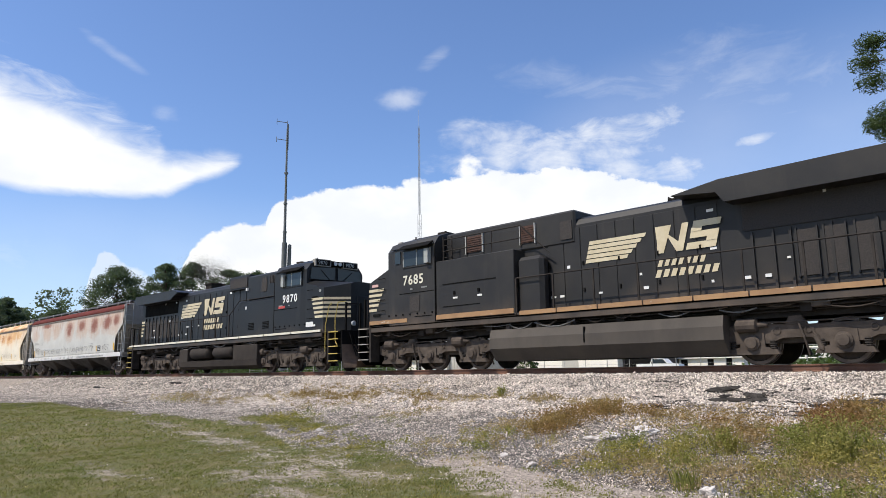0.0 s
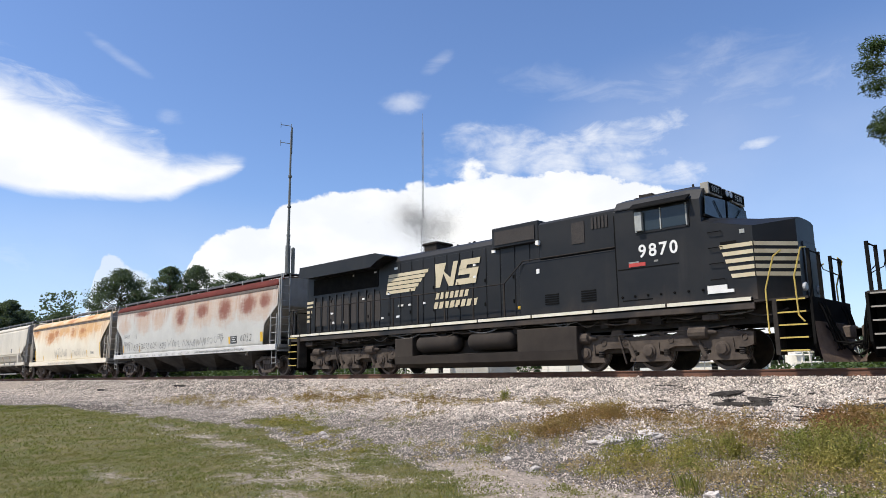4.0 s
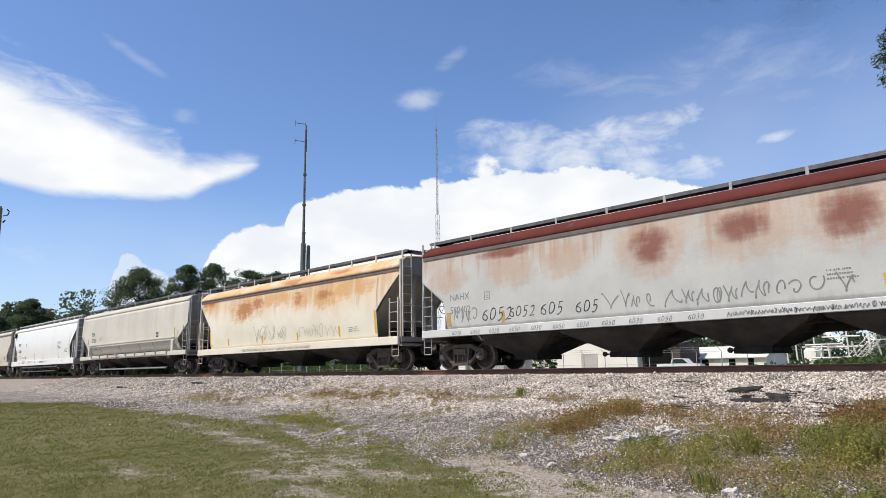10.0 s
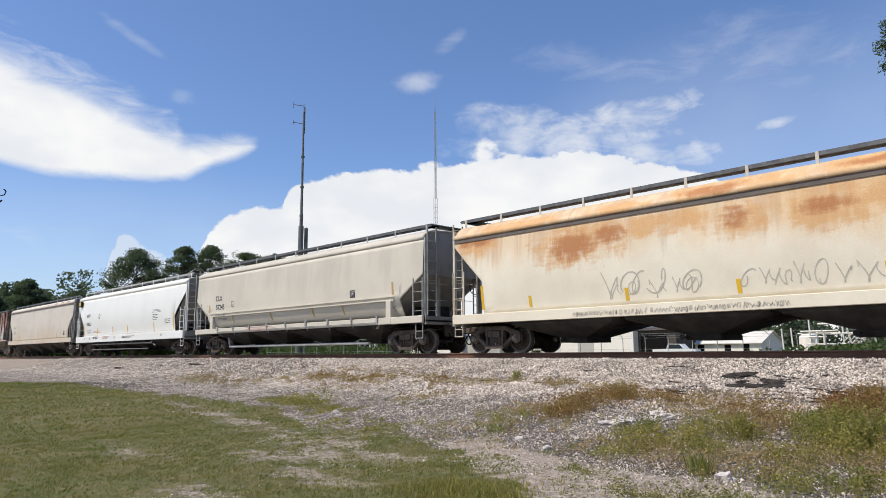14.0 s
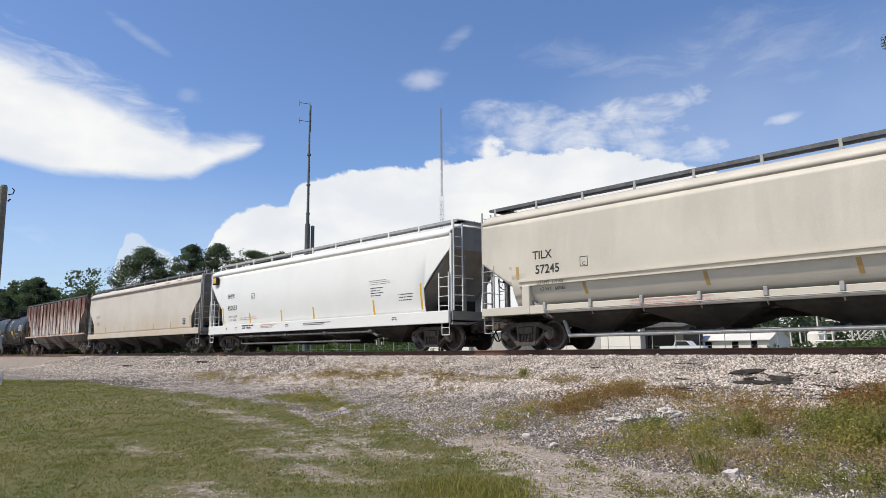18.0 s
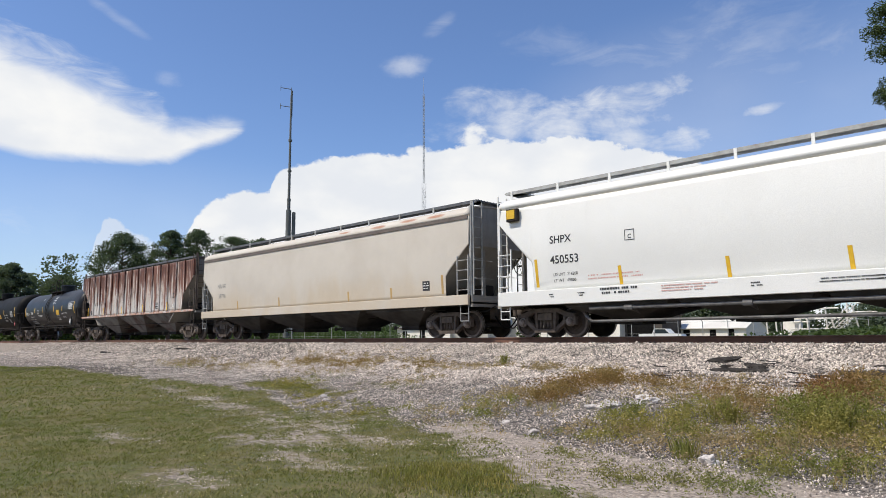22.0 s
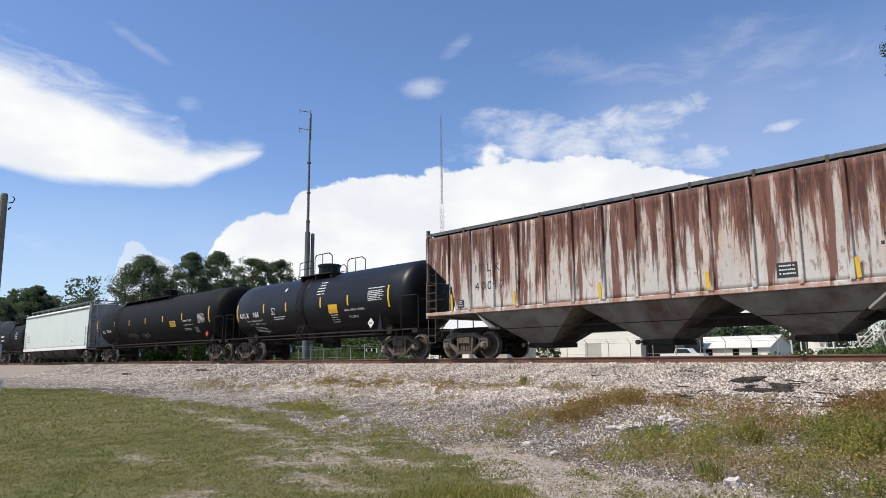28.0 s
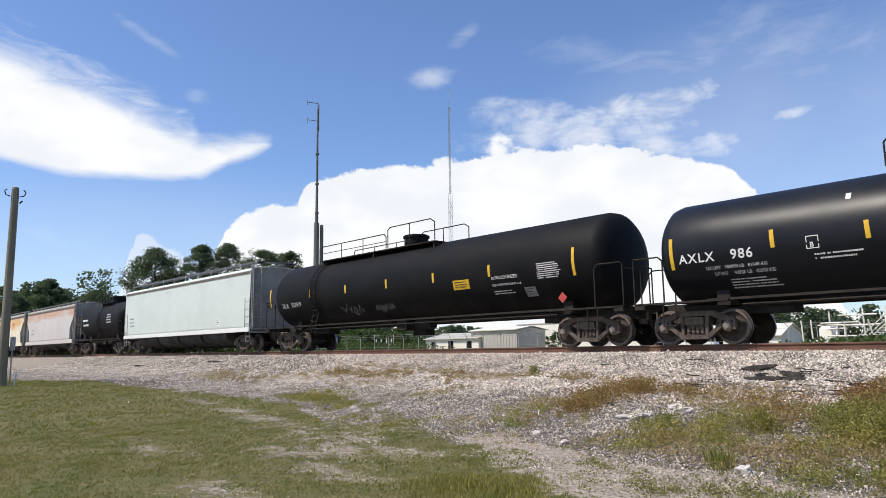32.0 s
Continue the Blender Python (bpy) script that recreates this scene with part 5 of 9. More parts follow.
    mark(car, "NON-ODORIZED", 5.12, 2.26, 0.15, dp, m_white)
    mark(car, "LIQUEFIED PETROLEUM GAS", 5.12, 2.04, 0.10, dp, m_white)
    lines_of_print(car, m_white, 5.12, 1.85, 0.9, 2, 0.04, dp, 112)
    lines_of_print(car, m_white, 7.1, 2.58, 1.0, 8, 0.04, dp, 113, 1.6)
    framed_sign(car, 6.45, 1.62, 0.45, 0.30, dp, m_grey_mark, m_black_mark, 114)
    scrawl(car, m_rail_grey, -3.9, 1.5, 1.5, 0.45, dp, 115, 0.010)
    scrawl(car, m_rail_grey, -1.6, 1.5, 1.2, 0.42, dp, 116, 0.010)
    bm = BM()
    c, z = 7.9, 1.5
    prism(bm, [(c + p, z + q) for p, q in ((0, -0.17), (0.17, 0), (0, 0.17), (-0.17, 0))], "y", dp(z + 0.22) - 0.03, dp(z + 0.22) - 0.02)
    part("placard", bm, m_red_mark, car)
    car, dp, h = tank_car("short black tank car with white lettering", -223.7, 9.8, 1.42, 2.55, m_t_dull, 0.2, (-1.0, -0.3, 1.2), 3)
    lines_of_print(car, m_white, -h + 1.0, 2.6, 1.6, 2, 0.2, dp, 121)
    lines_of_print(car, m_white, h - 3.0, 2.9, 1.0, 4, 0.10, dp, 122)


build_cars()
build_tanks()


def loco_truck(loco, x, d):
    """Three-axle truck: long cast frame, journal boxes, springs, brake cylinders, sand pipes."""
    t = BM()
    for s in (-1, 1):
        lo, hi = sorted((s * 0.98, s * 1.14))
        prism(t, ((-2.75, 0.60), (-2.4, 0.50), (-1.6, 0.50), (-1.3, 0.62), (-0.7, 0.62), (-0.4, 0.50), (0.4, 0.50), (0.7, 0.62), (1.3, 0.62), (1.6, 0.50), (2.4, 0.50), (2.75, 0.60), (2.78, 0.92), (1.7, 1.0), (1.2, 0.92), (-1.2, 0.92), (-1.7, 1.0), (-2.78, 0.92)), "y", lo, hi)
        for ax in (-2.0, 0.0, 2.0):
            prism(t, ((ax - 0.62, 0.24), (ax + 0.62, 0.24), (ax + 0.56, 0.36), (ax + 0.30, 0.42), (ax + 0.28, 0.76), (ax - 0.28, 0.76), (ax - 0.30, 0.42), (ax - 0.56, 0.36)), "y", *sorted((s * 1.0, s * 1.17)))
    box(t, -1.7, 1.7, -0.95, 0.95, 0.50, 0.80)
    truck = part("truck", t, m_loco_iron, loco)
    truck.matrix_basis = pose(x, 0, 0)
    for s in (-1, 1):
        for ax in (-2.0, 0.0, 2.0):
            bm = BM()
            turned(bm, (ax, s * 1.16, 0.52), (0, s, 0), ((0, 0.19), (0.05, 0.19), (0.07, 0.14), (0.11, 0.13), (0.12, 0.05)), 14)
            part("bearing_cap", bm, m_loco_iron, truck)
    for s in (-1, 1):
        for ax in (-2.0, 0.0, 2.0):
            for k in (-0.58, 0.58):
                bm = BM()
                turned(bm, (ax + k * 0.80, s * 1.10, 0.36), (0, 0, 1), [(0.026 * i, 0.09 if i % 2 else 0.068) for i in range(9)], 10)
                part("coil_spring", bm, m_under, truck)
    for s in (-1, 1):
        for ax in (-2.35, 1.15):
            bm = BM()
            turned(bm, (ax, s * 1.2, 0.94), (1, 0, 0), ((0, 0.10), (0.05, 0.17), (0.5, 0.17), (0.54, 0.08), (0.75, 0.04)), 12)
            part("brake_cylinder", bm, m_loco_iron, truck)
        bm = BM()
        pipe(bm, [(-2.3, s * 1.18, 1.02), (-1.2, s * 1.16, 0.98), (0.6, s * 1.16, 1.0), (2.2, s * 1.18, 1.08)], 0.022, 6)
        pipe(bm, [(-0.9, s * 1.2, 0.95), (-0.8, s * 1.2, 0.6), (-0.75, s * 1.1, 0.2)], 0.025, 6)
        pipe(bm, [(2.3, s * 1.15, 1.05), (2.55, s * 1.0, 0.6), (2.62, s * 0.8, 0.15)], 0.025, 6)
        part("sand_pipe", bm, m_loco_iron, truck)
        for ax, r in ((-2.52, 0.06), (-1.42, 0.075), (-0.72, 0.06), (0.62, 0.06), (1.35, 0.075), (2.55, 0.06)):
            bm = BM()
            turned(bm, (ax, s * 1.128, 0.79), (0, s, 0), ((0, r + 0.03), (0.03, r + 0.02), (0.03, r), (0.004, r)), 12)
            part("frame_eye", bm, m_loco_iron, truck)
        for ax in (-1.0, 1.0):
            bm = BM()
            prism(bm, ((ax - 0.22, 0.92), (ax + 0.26, 0.92), (ax + 0.16, 1.12), (ax - 0.12, 1.12)), "y", *sorted((s * 1.02, s * 1.16)))
            part("spring_pocket", bm, m_loco_iron, truck)
            bm = BM()
            turned(bm, (ax + 0.55, s * 1.15, 0.30), (-0.35, 0, 1), ((0, 0.05), (0.04, 0.065), (0.36, 0.065), (0.37, 0.03), (0.55, 0.03)), 10)
            part("damper", bm, m_loco_iron, truck)
    for ax in (-2.0, 0.0, 2.0):
        wheelset(truck, ax, 0.53)
    return truck


def logo_shapes(loco, x0, x1, z0, depth, k):
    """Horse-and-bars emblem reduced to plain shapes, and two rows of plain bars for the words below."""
    L = x1 - x0
    for i in range(5):
        bm = BM()
        z = z0 + i * 0.155 * k
        xe = x0 + L * (0.33 + 0.035 * i)
        q = [(x0 + 0.035 * i, z), (xe, z), (xe + 0.06, z + 0.125 * k), (x0 + 0.035 * i + 0.03, z + 0.125 * k)]
        bm.faces.new([bm.verts.new((a, depth - 0.012, b)) for a, b in q])
        part("emblem_bar", bm, m_cream, loco)
    count = [0]

    def slab(*q):
        bm = BM()
        count[0] += 1
        bm.faces.new([bm.verts.new((x0 + L * (a + 0.05 * b), depth - 0.012 - 0.003 * count[0], z0 + 0.86 * k * b)) for a, b in q])
        part("emblem_shape", bm, m_cream, loco)
    slab((0.555, 0.0), (0.60, 0.0), (0.615, 1.0), (0.50, 1.0), (0.535, 0.45))
    slab((0.59, 0.72), (0.60, 1.0), (0.545, 1.0), (0.69, 0.0), (0.735, 0.0), (0.73, 0.2))
    slab((0.69, 0.0), (0.735, 0.0), (0.735, 1.0), (0.69, 1.0))
    for lo, hi, a0, a1 in ((0.0, 0.24, 0.755, 0.95), (0.39, 0.62, 0.765, 0.95), (0.77, 1.0, 0.77, 0.95)):
        slab((a0, lo), (a1, lo), (a1, hi), (a0, hi))
    slab((0.88, 0.24), (0.95, 0.24), (0.95, 0.39), (0.88, 0.39))
    slab((0.765, 0.62), (0.835, 0.62), (0.835, 0.77), (0.765, 0.77))
    for row, (a, b) in enumerate(((0.545, 0.88), (0.525, 0.96))):
        n = 7 if row == 0 else 8
        w = (b - a) * L / n
        for i in range(n):
            bm = BM()
            x, z = x0 + L * a + w * i, z0 - (0.42 + 0.34 * row) * k
            bm.faces.new([bm.verts.new((x + p + r * 0.08, depth - 0.012, z + r * 0.24 * k)) for p, r in ((0.02, 0), (w - 0.06, 0), (w - 0.06, 1), (0.02, 1))])
            part("word_bar", bm, m_cream, loco)


def locomotive(label, centre, d, body, newer):
    """Diesel road locomotive; its nose points along d. The near side is -y."""
    loco = thing("diesel_locomotive", label, "locomotive", "cars of the train")
    CARS.append((loco, centre))

    def X(a, b):
        return sorted((d * a, d * b))

    def bx(name, a, b, y0, y1, z0, z1, mat, bevel=0.0, parent=None, lab=""):
        bm = BM()
        box(bm, *X(a, b), y0, y1, z0, z1, bevel)
        return part(name, bm, mat, parent or loco, lab)

    HW = 0.97   # half width of the hood
    E1 = 10.25 if newer else 10.80   # front end of the platform
    # frame, sill stripe, walkways
    bx("frame", -10.4, E1 - 0.15, -1.0, 1.0, 1.10, 1.60, m_under)
    bx("walkway", -10.5, E1, -1.52, 1.52, 1.58, 1.63, m_under)
    stripe = m_stripe if newer else m_cream
    for s in (-1, 1):
        n = 9
        for i in range(n):
            a = -10.3 + (19.9 if not newer else 12.6) * i / n
            b = -10.3 + (19.9 if not newer else 12.6) * (i + 1) / n - (0.04 if newer else 0.06)
            bx("sill_stripe", a, b, *sorted((s * 1.525, s * 1.555)), 1.62, 1.75 if newer else 1.71, stripe if newer else m_number)
        bx("side_sill", -10.3, 9.6, *sorted((s * 1.44, s * 1.52)), 1.42, 1.70, body, 0.01)
    # hood
    bm = BM()
    prof = [(-HW, 1.62), (-HW, 4.25), (-HW + 0.10, 4.42), (-HW + 0.32, 4.52), (HW - 0.32, 4.52), (HW - 0.10, 4.42), (HW, 4.25), (HW, 1.62)]
    loft(bm, [[(x, y, z) for y, z in prof] for x in X(-9.9, 6.2)])
    part("hood", bm, body, loco)
    # doors along the hood
    doors = [-8.6 + 0.62 * i for i in range(23)] if not newer else [-3.9 + 0.60 * i for i in range(9)]
    for a in doors:
        if (-9.2 < a < -4.6 and newer) or a > 5.4:
            continue
        zt = 4.16 if a > -4.6 else 3.2
        bx("hood_door", a + 0.02, a + 0.58, -HW - 0.022, -HW, 1.80, zt, body, 0.006)
    for a in doors[::2]:
        for z in (2.2, 3.0):
            bx("door_latch", a + 0.50, a + 0.55, -HW - 0.05, -HW - 0.02, z, z + 0.12, m_dark)
    if newer:
        # raised rear: wide radiator with a sloping front edge
        bm = BM()
        out = [(-2.9, 4.42), (-4.2, 4.62), (-7.2, 4.66), (-10.2, 4.66), (-10.2, 4.02), (-4.30, 4.02), (-4.1, 4.30)]
        prism(bm, [(d * a, z) for a, z in out], "y", -1.54, 1.54)
        part("radiator_cowl", bm, body, loco)
        bx("radiator_intake", -9.9, -4.5, -HW - 0.03, -HW, 3.30, 4.0, m_screen)
        for a in (-5.75, -6.35, -7.0, -7.7, -8.4, -9.1):
            bx("vent_screen", a - 0.42, a, -HW - 0.04, -HW - 0.005, 2.05, 3.15, m_screen)
            bx("screen_frame", a - 0.46, a - 0.42, -HW - 0.06, -HW, 2.0, 3.2, body)
            bx("screen_frame", a, a + 0.04, -HW - 0.06, -HW, 2.0, 3.2, body)
        for a in (-4.7, -5.2, -5.6, -6.5, -7.4, -8.3, -9.2):
            bx("hood_rib", a - 0.03, a + 0.03, -HW - 0.05, -HW, 1.8, 3.25, body)
        # inverter cabinet and full-width blower room behind the cab
        bx("equipment_room", 2.45, 5.92, -1.52, 1.52, 1.62, 3.72, body, 0.02)
        bx("upper_hood", 0.45, 5.9, -1.02, 1.02, 3.7, 4.74, body, 0.06)
        bx("blower_box", 1.45, 2.45, -1.40, -HW, 1.64, 3.45, body, 0.12)
        for a, b in ((4.15, 4.88), (1.95, 2.5)):
            bx("roof_grille", a, b, -1.05, -1.02, 3.95, 4.50, m_rust_screen)
            for q in (a - 0.04, b):
                bx("grille_post", q, q + 0.04, -1.08, -1.02, 3.9, 4.55, m_rail_grey)
            for k in range(7):
                bx("grille_slat", a, b, -1.065, -1.045, 3.98 + 0.075 * k, 4.0 + 0.075 * k, m_rust_screen)
        bx("access_panel", 0.55, 0.98, -1.05, -1.02, 3.85, 4.42, m_screen)
        bm = BM()
        for z in (4.05, 4.45):
            rod(bm, (d * 5.6, -1.45, z), (d * 2.2, -1.45, z), 0.02, 6)
        for a in (5.6, 4.5, 3.4, 2.2):
            rod(bm, (d * a, -1.45, 3.72), (d * a, -1.45, 4.45), 0.018, 6)
        pipe(bm, [(d * 2.2, -1.45, 4.45), (d * 1.3, -1.2, 3.5)], 0.02, 6)
        part("roof_handrail", bm, m_under, loco)
        ladder(loco, d * 5.75, d * 5.35, -1.30, 3.75, 4.6, 4, m_under)
        bx("exhaust", -3.95, -3.35, -0.35, 0.35, 4.6, 4.74, m_rail_grey, 0.02)
        hx, hz = -2.4, 4.58
        stripe_zone = (0.14, -4.0)
    else:
        # rear radiator wings
        bm = BM()
        out = [(-4.0, 4.45), (-4.6, 4.62), (-9.75, 4.62), (-9.85, 4.2), (-9.2, 4.10), (-4.9, 4.10), (-4.5, 4.3)]
        prism(bm, [(d * a, z) for a, z in out], "y", -1.50, 1.50)
        part("radiator_cowl", bm, body, loco)
        bx("radiator_intake", -9.4, -5.0, -HW - 0.02, -HW, 3.4, 4.08, m_dark)
        for i in range(9):
            bx("hood_rib", -9.3 + 0.5 * i, -9.22 + 0.5 * i, -HW - 0.06, -HW, 1.8, 3.3, body)
            bx("vent_screen", -9.2 + 0.5 * i, -8.86 + 0.5 * i, -HW - 0.03, -HW - 0.024, 2.05, 3.1, m_screen)
        bx("equipment_hump", 1.05, 3.0, -1.12, 1.12, 4.05, 4.74, body, 0.03)
        bx("hump_grille", 1.2, 2.85, -1.15, -1.12, 4.15, 4.6, m_screen)
        bx("upper_hood", 3.0, 6.2, -1.2, 1.2, 3.4, 4.62, body, 0.08)
        bx("louvre", 4.3, 4.75, -1.22, -1.2, 3.75, 4.4, m_screen)
        for i in range(5):
            bx("louvre_slat", 5.0 + 0.12 * i, 5.07 + 0.12 * i, -1.225, -1.2, 4.1, 4.45, m_screen)
        bx("equipment_room", 2.3, 6.2, -1.28, 1.28, 1.64, 3.4, body, 0.03)
        for a in (3.3, 4.6):
            for k in range(5):
                bx("vent_slat", a, a + 0.5, -1.30, -1.28, 2.0 + 0.07 * k, 2.04 + 0.07 * k, m_dark)
        bm = BM()
        box(bm, *X(-3.0, -2.3), -0.40, 0.40, 4.46, 4.84, 0.03)
        box(bm, *X(-3.06, -2.24), -0.46, 0.46, 4.80, 4.90, 0.03)
        part("exhaust", bm, m_under, loco)
        hx, hz = -0.95, 4.50
        stripe_zone = (-4.5, 0.45)
    # horns
    bm = BM()
    box(bm, *X(hx - 0.35, hx + 0.35), -0.05, 0.05, hz, hz + 0.06)
    for k, a in enumerate((-0.3, 0.0, 0.3)):
        turned(bm, (d * (hx + a), 0.0, hz + 0.12), (d * (1 if k % 2 else -1), -0.2, 0), ((0, 0.035), (0.18, 0.045), (0.28, 0.10)), 10)
        rod(bm, (d * (hx + a), 0, hz), (d * (hx + a), 0, hz + 0.12), 0.03, 6)
    part("horn", bm, m_under, loco)
    # cab and nose
    bm = BM()
    cx0, cx1 = 5.95, 8.5
    roof = [(-1.54, 1.62), (-1.54, 4.38), (-1.32, 4.68), (-0.75, 4.87), (0.75, 4.87), (1.32, 4.68), (1.54, 4.38), (1.54, 1.62)]
    loft(bm, [[(d * x, y * k, 1.62 + (z - 1.62) * q) for y, z in roof] for x, k, q in ((cx0, 1, 1), (8.05, 1, 1.0), (8.45, 0.985, 0.985))])
    cab = part("cab", bm, body, loco)
    bm = BM()
    nose = [(-1.52, 1.64), (-1.52, 3.74), (-1.25, 3.88), (-0.4, 3.92), (0.4, 3.92), (1.25, 3.88), (1.52, 3.74), (1.52, 1.64)]
    if newer:
        tip = [(1.52, 3.30), (0.95, 3.50), (0.4, 3.54)]
        end = [(1.05, 3.16), (0.7, 3.36), (0.3, 3.40)]
        fx, fe, ye = 9.54, 9.74, 1.05
    else:
        tip = [(1.52, 3.43), (0.95, 3.68), (0.4, 3.76)]
        end = [(0.65, 3.62), (0.5, 3.68), (0.2, 3.70)]
        fx, fe, ye = 9.70, 10.42, 0.65

    def over(q):
        """A profile from the foot of one side over the top to the other."""
        return [(-q[0][0], 1.64)] + [(-y, z) for y, z in q] + [(y, z) for y, z in reversed(q)] + [(q[0][0], 1.64)]
    loft(bm, [[(d * 8.4, y, z) for y, z in nose], [(d * fx, y, z) for y, z in over(tip)], [(d * fe, y, z) for y, z in over(end)]])
    part("nose", bm, body, loco)
    bm = BM()
    box(bm, *X(cx0 + 0.2, 8.0), -0.7, 0.7, 4.86, 4.91, 0.02)
    box(bm, *X(7.0, 7.6), -0.4, 0.4, 4.90, 4.97, 0.02)
    box(bm, *X(6.3, 6.7), -0.65, -0.2, 4.90, 4.99, 0.02)
    for a in (6.3, 7.9):
        rod(bm, (d * a, -0.6, 4.86), (d * a, -0.6, 5.0), 0.03, 6)
    part("roof_equipment", bm, m_under, loco)
    # windscreen
    for s in (-1, 1):
        bm = BM()
        q = [(8.46, s * 0.08, 3.98), (8.46, s * 1.38, 3.92), (8.47, s * 1.30, 4.44), (8.47, s * 0.08, 4.52)]
        vs = [bm.verts.new((d * (a + 0.02), b, c)) for a, b, c in q]
        vs2 = [bm.verts.new((d * (a + 0.05), b, c)) for a, b, c in q]
        bridge(bm, vs, vs2)
        bm.faces.new(vs2)
        part("windscreen", bm, m_glass, cab)
        bx("number_board", 8.34, 8.56, *sorted((s * 0.32, s * (0.92 if newer else 1.16))), 4.52, 4.84, m_board, 0.01)
        bx("number_glass", 8.56, 8.575, *sorted((s * 0.38, s * (0.88 if newer else 1.10))), 4.57, 4.80, m_dark)
        bm = wrap(letters("7685" if newer else "9870", 0.22, 0.004, 1.1), 0.0, 0.0, lambda q: 0.0)
        for v in bm.verts:
            v.co = Vector((d * 8.582, d * (v.co.x - 0.28) + s * 0.74, 4.61 + v.co.z))
        part("board_number", bm, m_pale, loco)
    bx("headlight_box", 8.40, 8.60, -0.3, 0.3, 4.58, 4.80, m_dark, 0.02)
    bm = BM()
    for y in (-0.12, 0.12):
        turned(bm, (d * 8.59, y, 4.69), (d, 0, 0), ((0, 0.09), (0.03, 0.09)), 12)
    part("headlight", bm, m_lamp, loco)
    # side window with sliding panes and awning
    wx0, wx1 = (6.15, 7.55) if newer else (6.65, 8.1)
    bx("window_frame", wx0 - 0.05, wx1 + 0.05, -1.565, -1.535, 3.66, 4.32, body)
    for q in (wx0 - 0.02, (wx0 + wx1) / 2 - 0.02, wx1 - 0.02):
        bx("window_post", q, q + 0.035, -1.585, -1.56, 3.70, 4.28, m_pale)
    mid = (wx0 + wx1) / 2
    bx("window_pane", wx0, mid - 0.03, -1.575, -1.562, 3.72, 4.26, m_glass)
    bx("window_pane", mid + 0.03, wx1, -1.575, -1.562, 3.72, 4.26, m_glass)
    bx("wind_deflector", wx0 + 0.02, wx0 + 0.22, -1.68, -1.56, 3.72, 4.24, m_pale)
    bm = BM()
    prism(bm, [(-1.50, 4.52), (-1.78, 4.34), (-1.78, 4.31), (-1.50, 4.46)], "x", *X(wx0 - 0.1, wx1 + 0.1))
    part("window_awning", bm, m_dark, loco)
    if newer:
        bx("quarter_pane", 7.72, 8.02, -1.57, -1.545, 3.86, 4.30, m_glass)
    # lower cab doors and slots
    for a, b, z in ((6.0, 7.8, 2.72), (6.1, 7.0, 1.86)):
        bx("panel_seam", a, b, -1.548, -1.535, z, z + 0.03, m_dark)
    bx("cab_seam", 5.94, 5.97, -1.548, -1.52, 1.66, 4.3, m_dark)
    if newer:
        bx("vent_screen", 6.75, 7.25, -1.552, -1.535, 2.05, 2.62, m_screen)
        for a in (3.9, 5.0):
            bx("door_latch", a, a + 0.08, -1.55, -1.52, 2.5, 2.62, m_dark)
            bx("marking", a - 0.1, a + 0.1, -1.53, -1.522, 2.36, 2.42, m_white)
        bx("panel_seam", 3.2, 5.6, -1.53, -1.52, 2.86, 2.90, m_dark)
        bx("panel_seam", 3.9, 5.6, -1.53, -1.52, 2.10, 2.13, m_dark)
        bx("sill_stripe", 2.5, 5.92, -1.535, -1.52, 1.70, 1.86, m_stripe)
        bx("sill_stripe", 7.4, 9.5, -1.56, -1.54, 1.70, 1.84, m_stripe)
    # number and small marks
    num = "7685" if newer else "9870"
    xl = (-7.60 if newer else 6.66)
    bm = wrap(letters(num, 0.48, 0.010, 1.25 if not newer else 1.16), xl, 3.05 if newer else 3.02, lambda q: -1.552)
    part("cab_number", bm, m_number if newer else m_white, loco)
    for a, b, z, mt in ((6.35, 6.65, 2.92, m_grey_mark), (7.1, 7.22, 2.90, m_grey_mark)):
        bx("small_print", a, b, -1.552, -1.54, z - 0.05, z, mt)
    bx("red_panel", *(((9.35, 9.0) if newer else (6.35, 6.85))), -1.555, -1.54, 3.12 if newer else 2.78, 3.22 if newer else 2.88, m_pink_mark if newer else m_red_mark)
    # nose bars: side and front
    for i in range(5):
        z = 2.20 + 0.185 * i
        bm = BM()
        a0 = 9.14 - 0.06 * i if not newer else 9.10 - 0.10 * i
        e = fx - 0.01
        q = [(a0, z), (e, z), (e, z + 0.10), (a0 - 0.03, z + 0.10)]
        if a0 < e:
            bm.faces.new([bm.verts.new((d * a, -1.535 - 0.01, b)) for a, b in q])
            part("nose_bar", bm, m_cream, loco)
        for s in (-1, 1):
            bm = BM()
            p0, p1 = Vector((fx, s * 1.525, z)), Vector((fe, s * (ye + 0.01), z))
            off = Vector((0.015, s * 0.012, 0))
            q = [p0 + off, p1 + off, p1 + off + Vector((0, 0, 0.10)), p0 + off + Vector((0, 0, 0.10))]
            bm.faces.new([bm.verts.new((d * v.x, v.y, v.z)) for v in q])
            part("nose_bar", bm, m_cream, loco)
    if not newer:
        bx("nose_plate", 8.50, 9.00, -1.555, -1.535, 1.86, 2.06, m_white)
        bx("nose_plate", 9.00, 9.16, -1.555, -1.535, 1.86, 1.94, m_white)
        bx("nose_plate", 9.40, 9.52, -1.535, -1.515, 3.28, 3.38, m_pale)
        for i in range(5):
            bx("rear_bar", -9.88, -9.62 + 0.05 * i, -HW - 0.012, -HW, 2.25 + 0.2 * i, 2.36 + 0.2 * i, m_cream)
        bx("rear_mark", -0.95, -0.85, -HW - 0.03, -HW, 2.3, 2.36, m_white)
        bx("caution_mark", 2.0, 2.22, -HW - 0.04, -HW - 0.02, 1.98, 2.08, m_yellow)
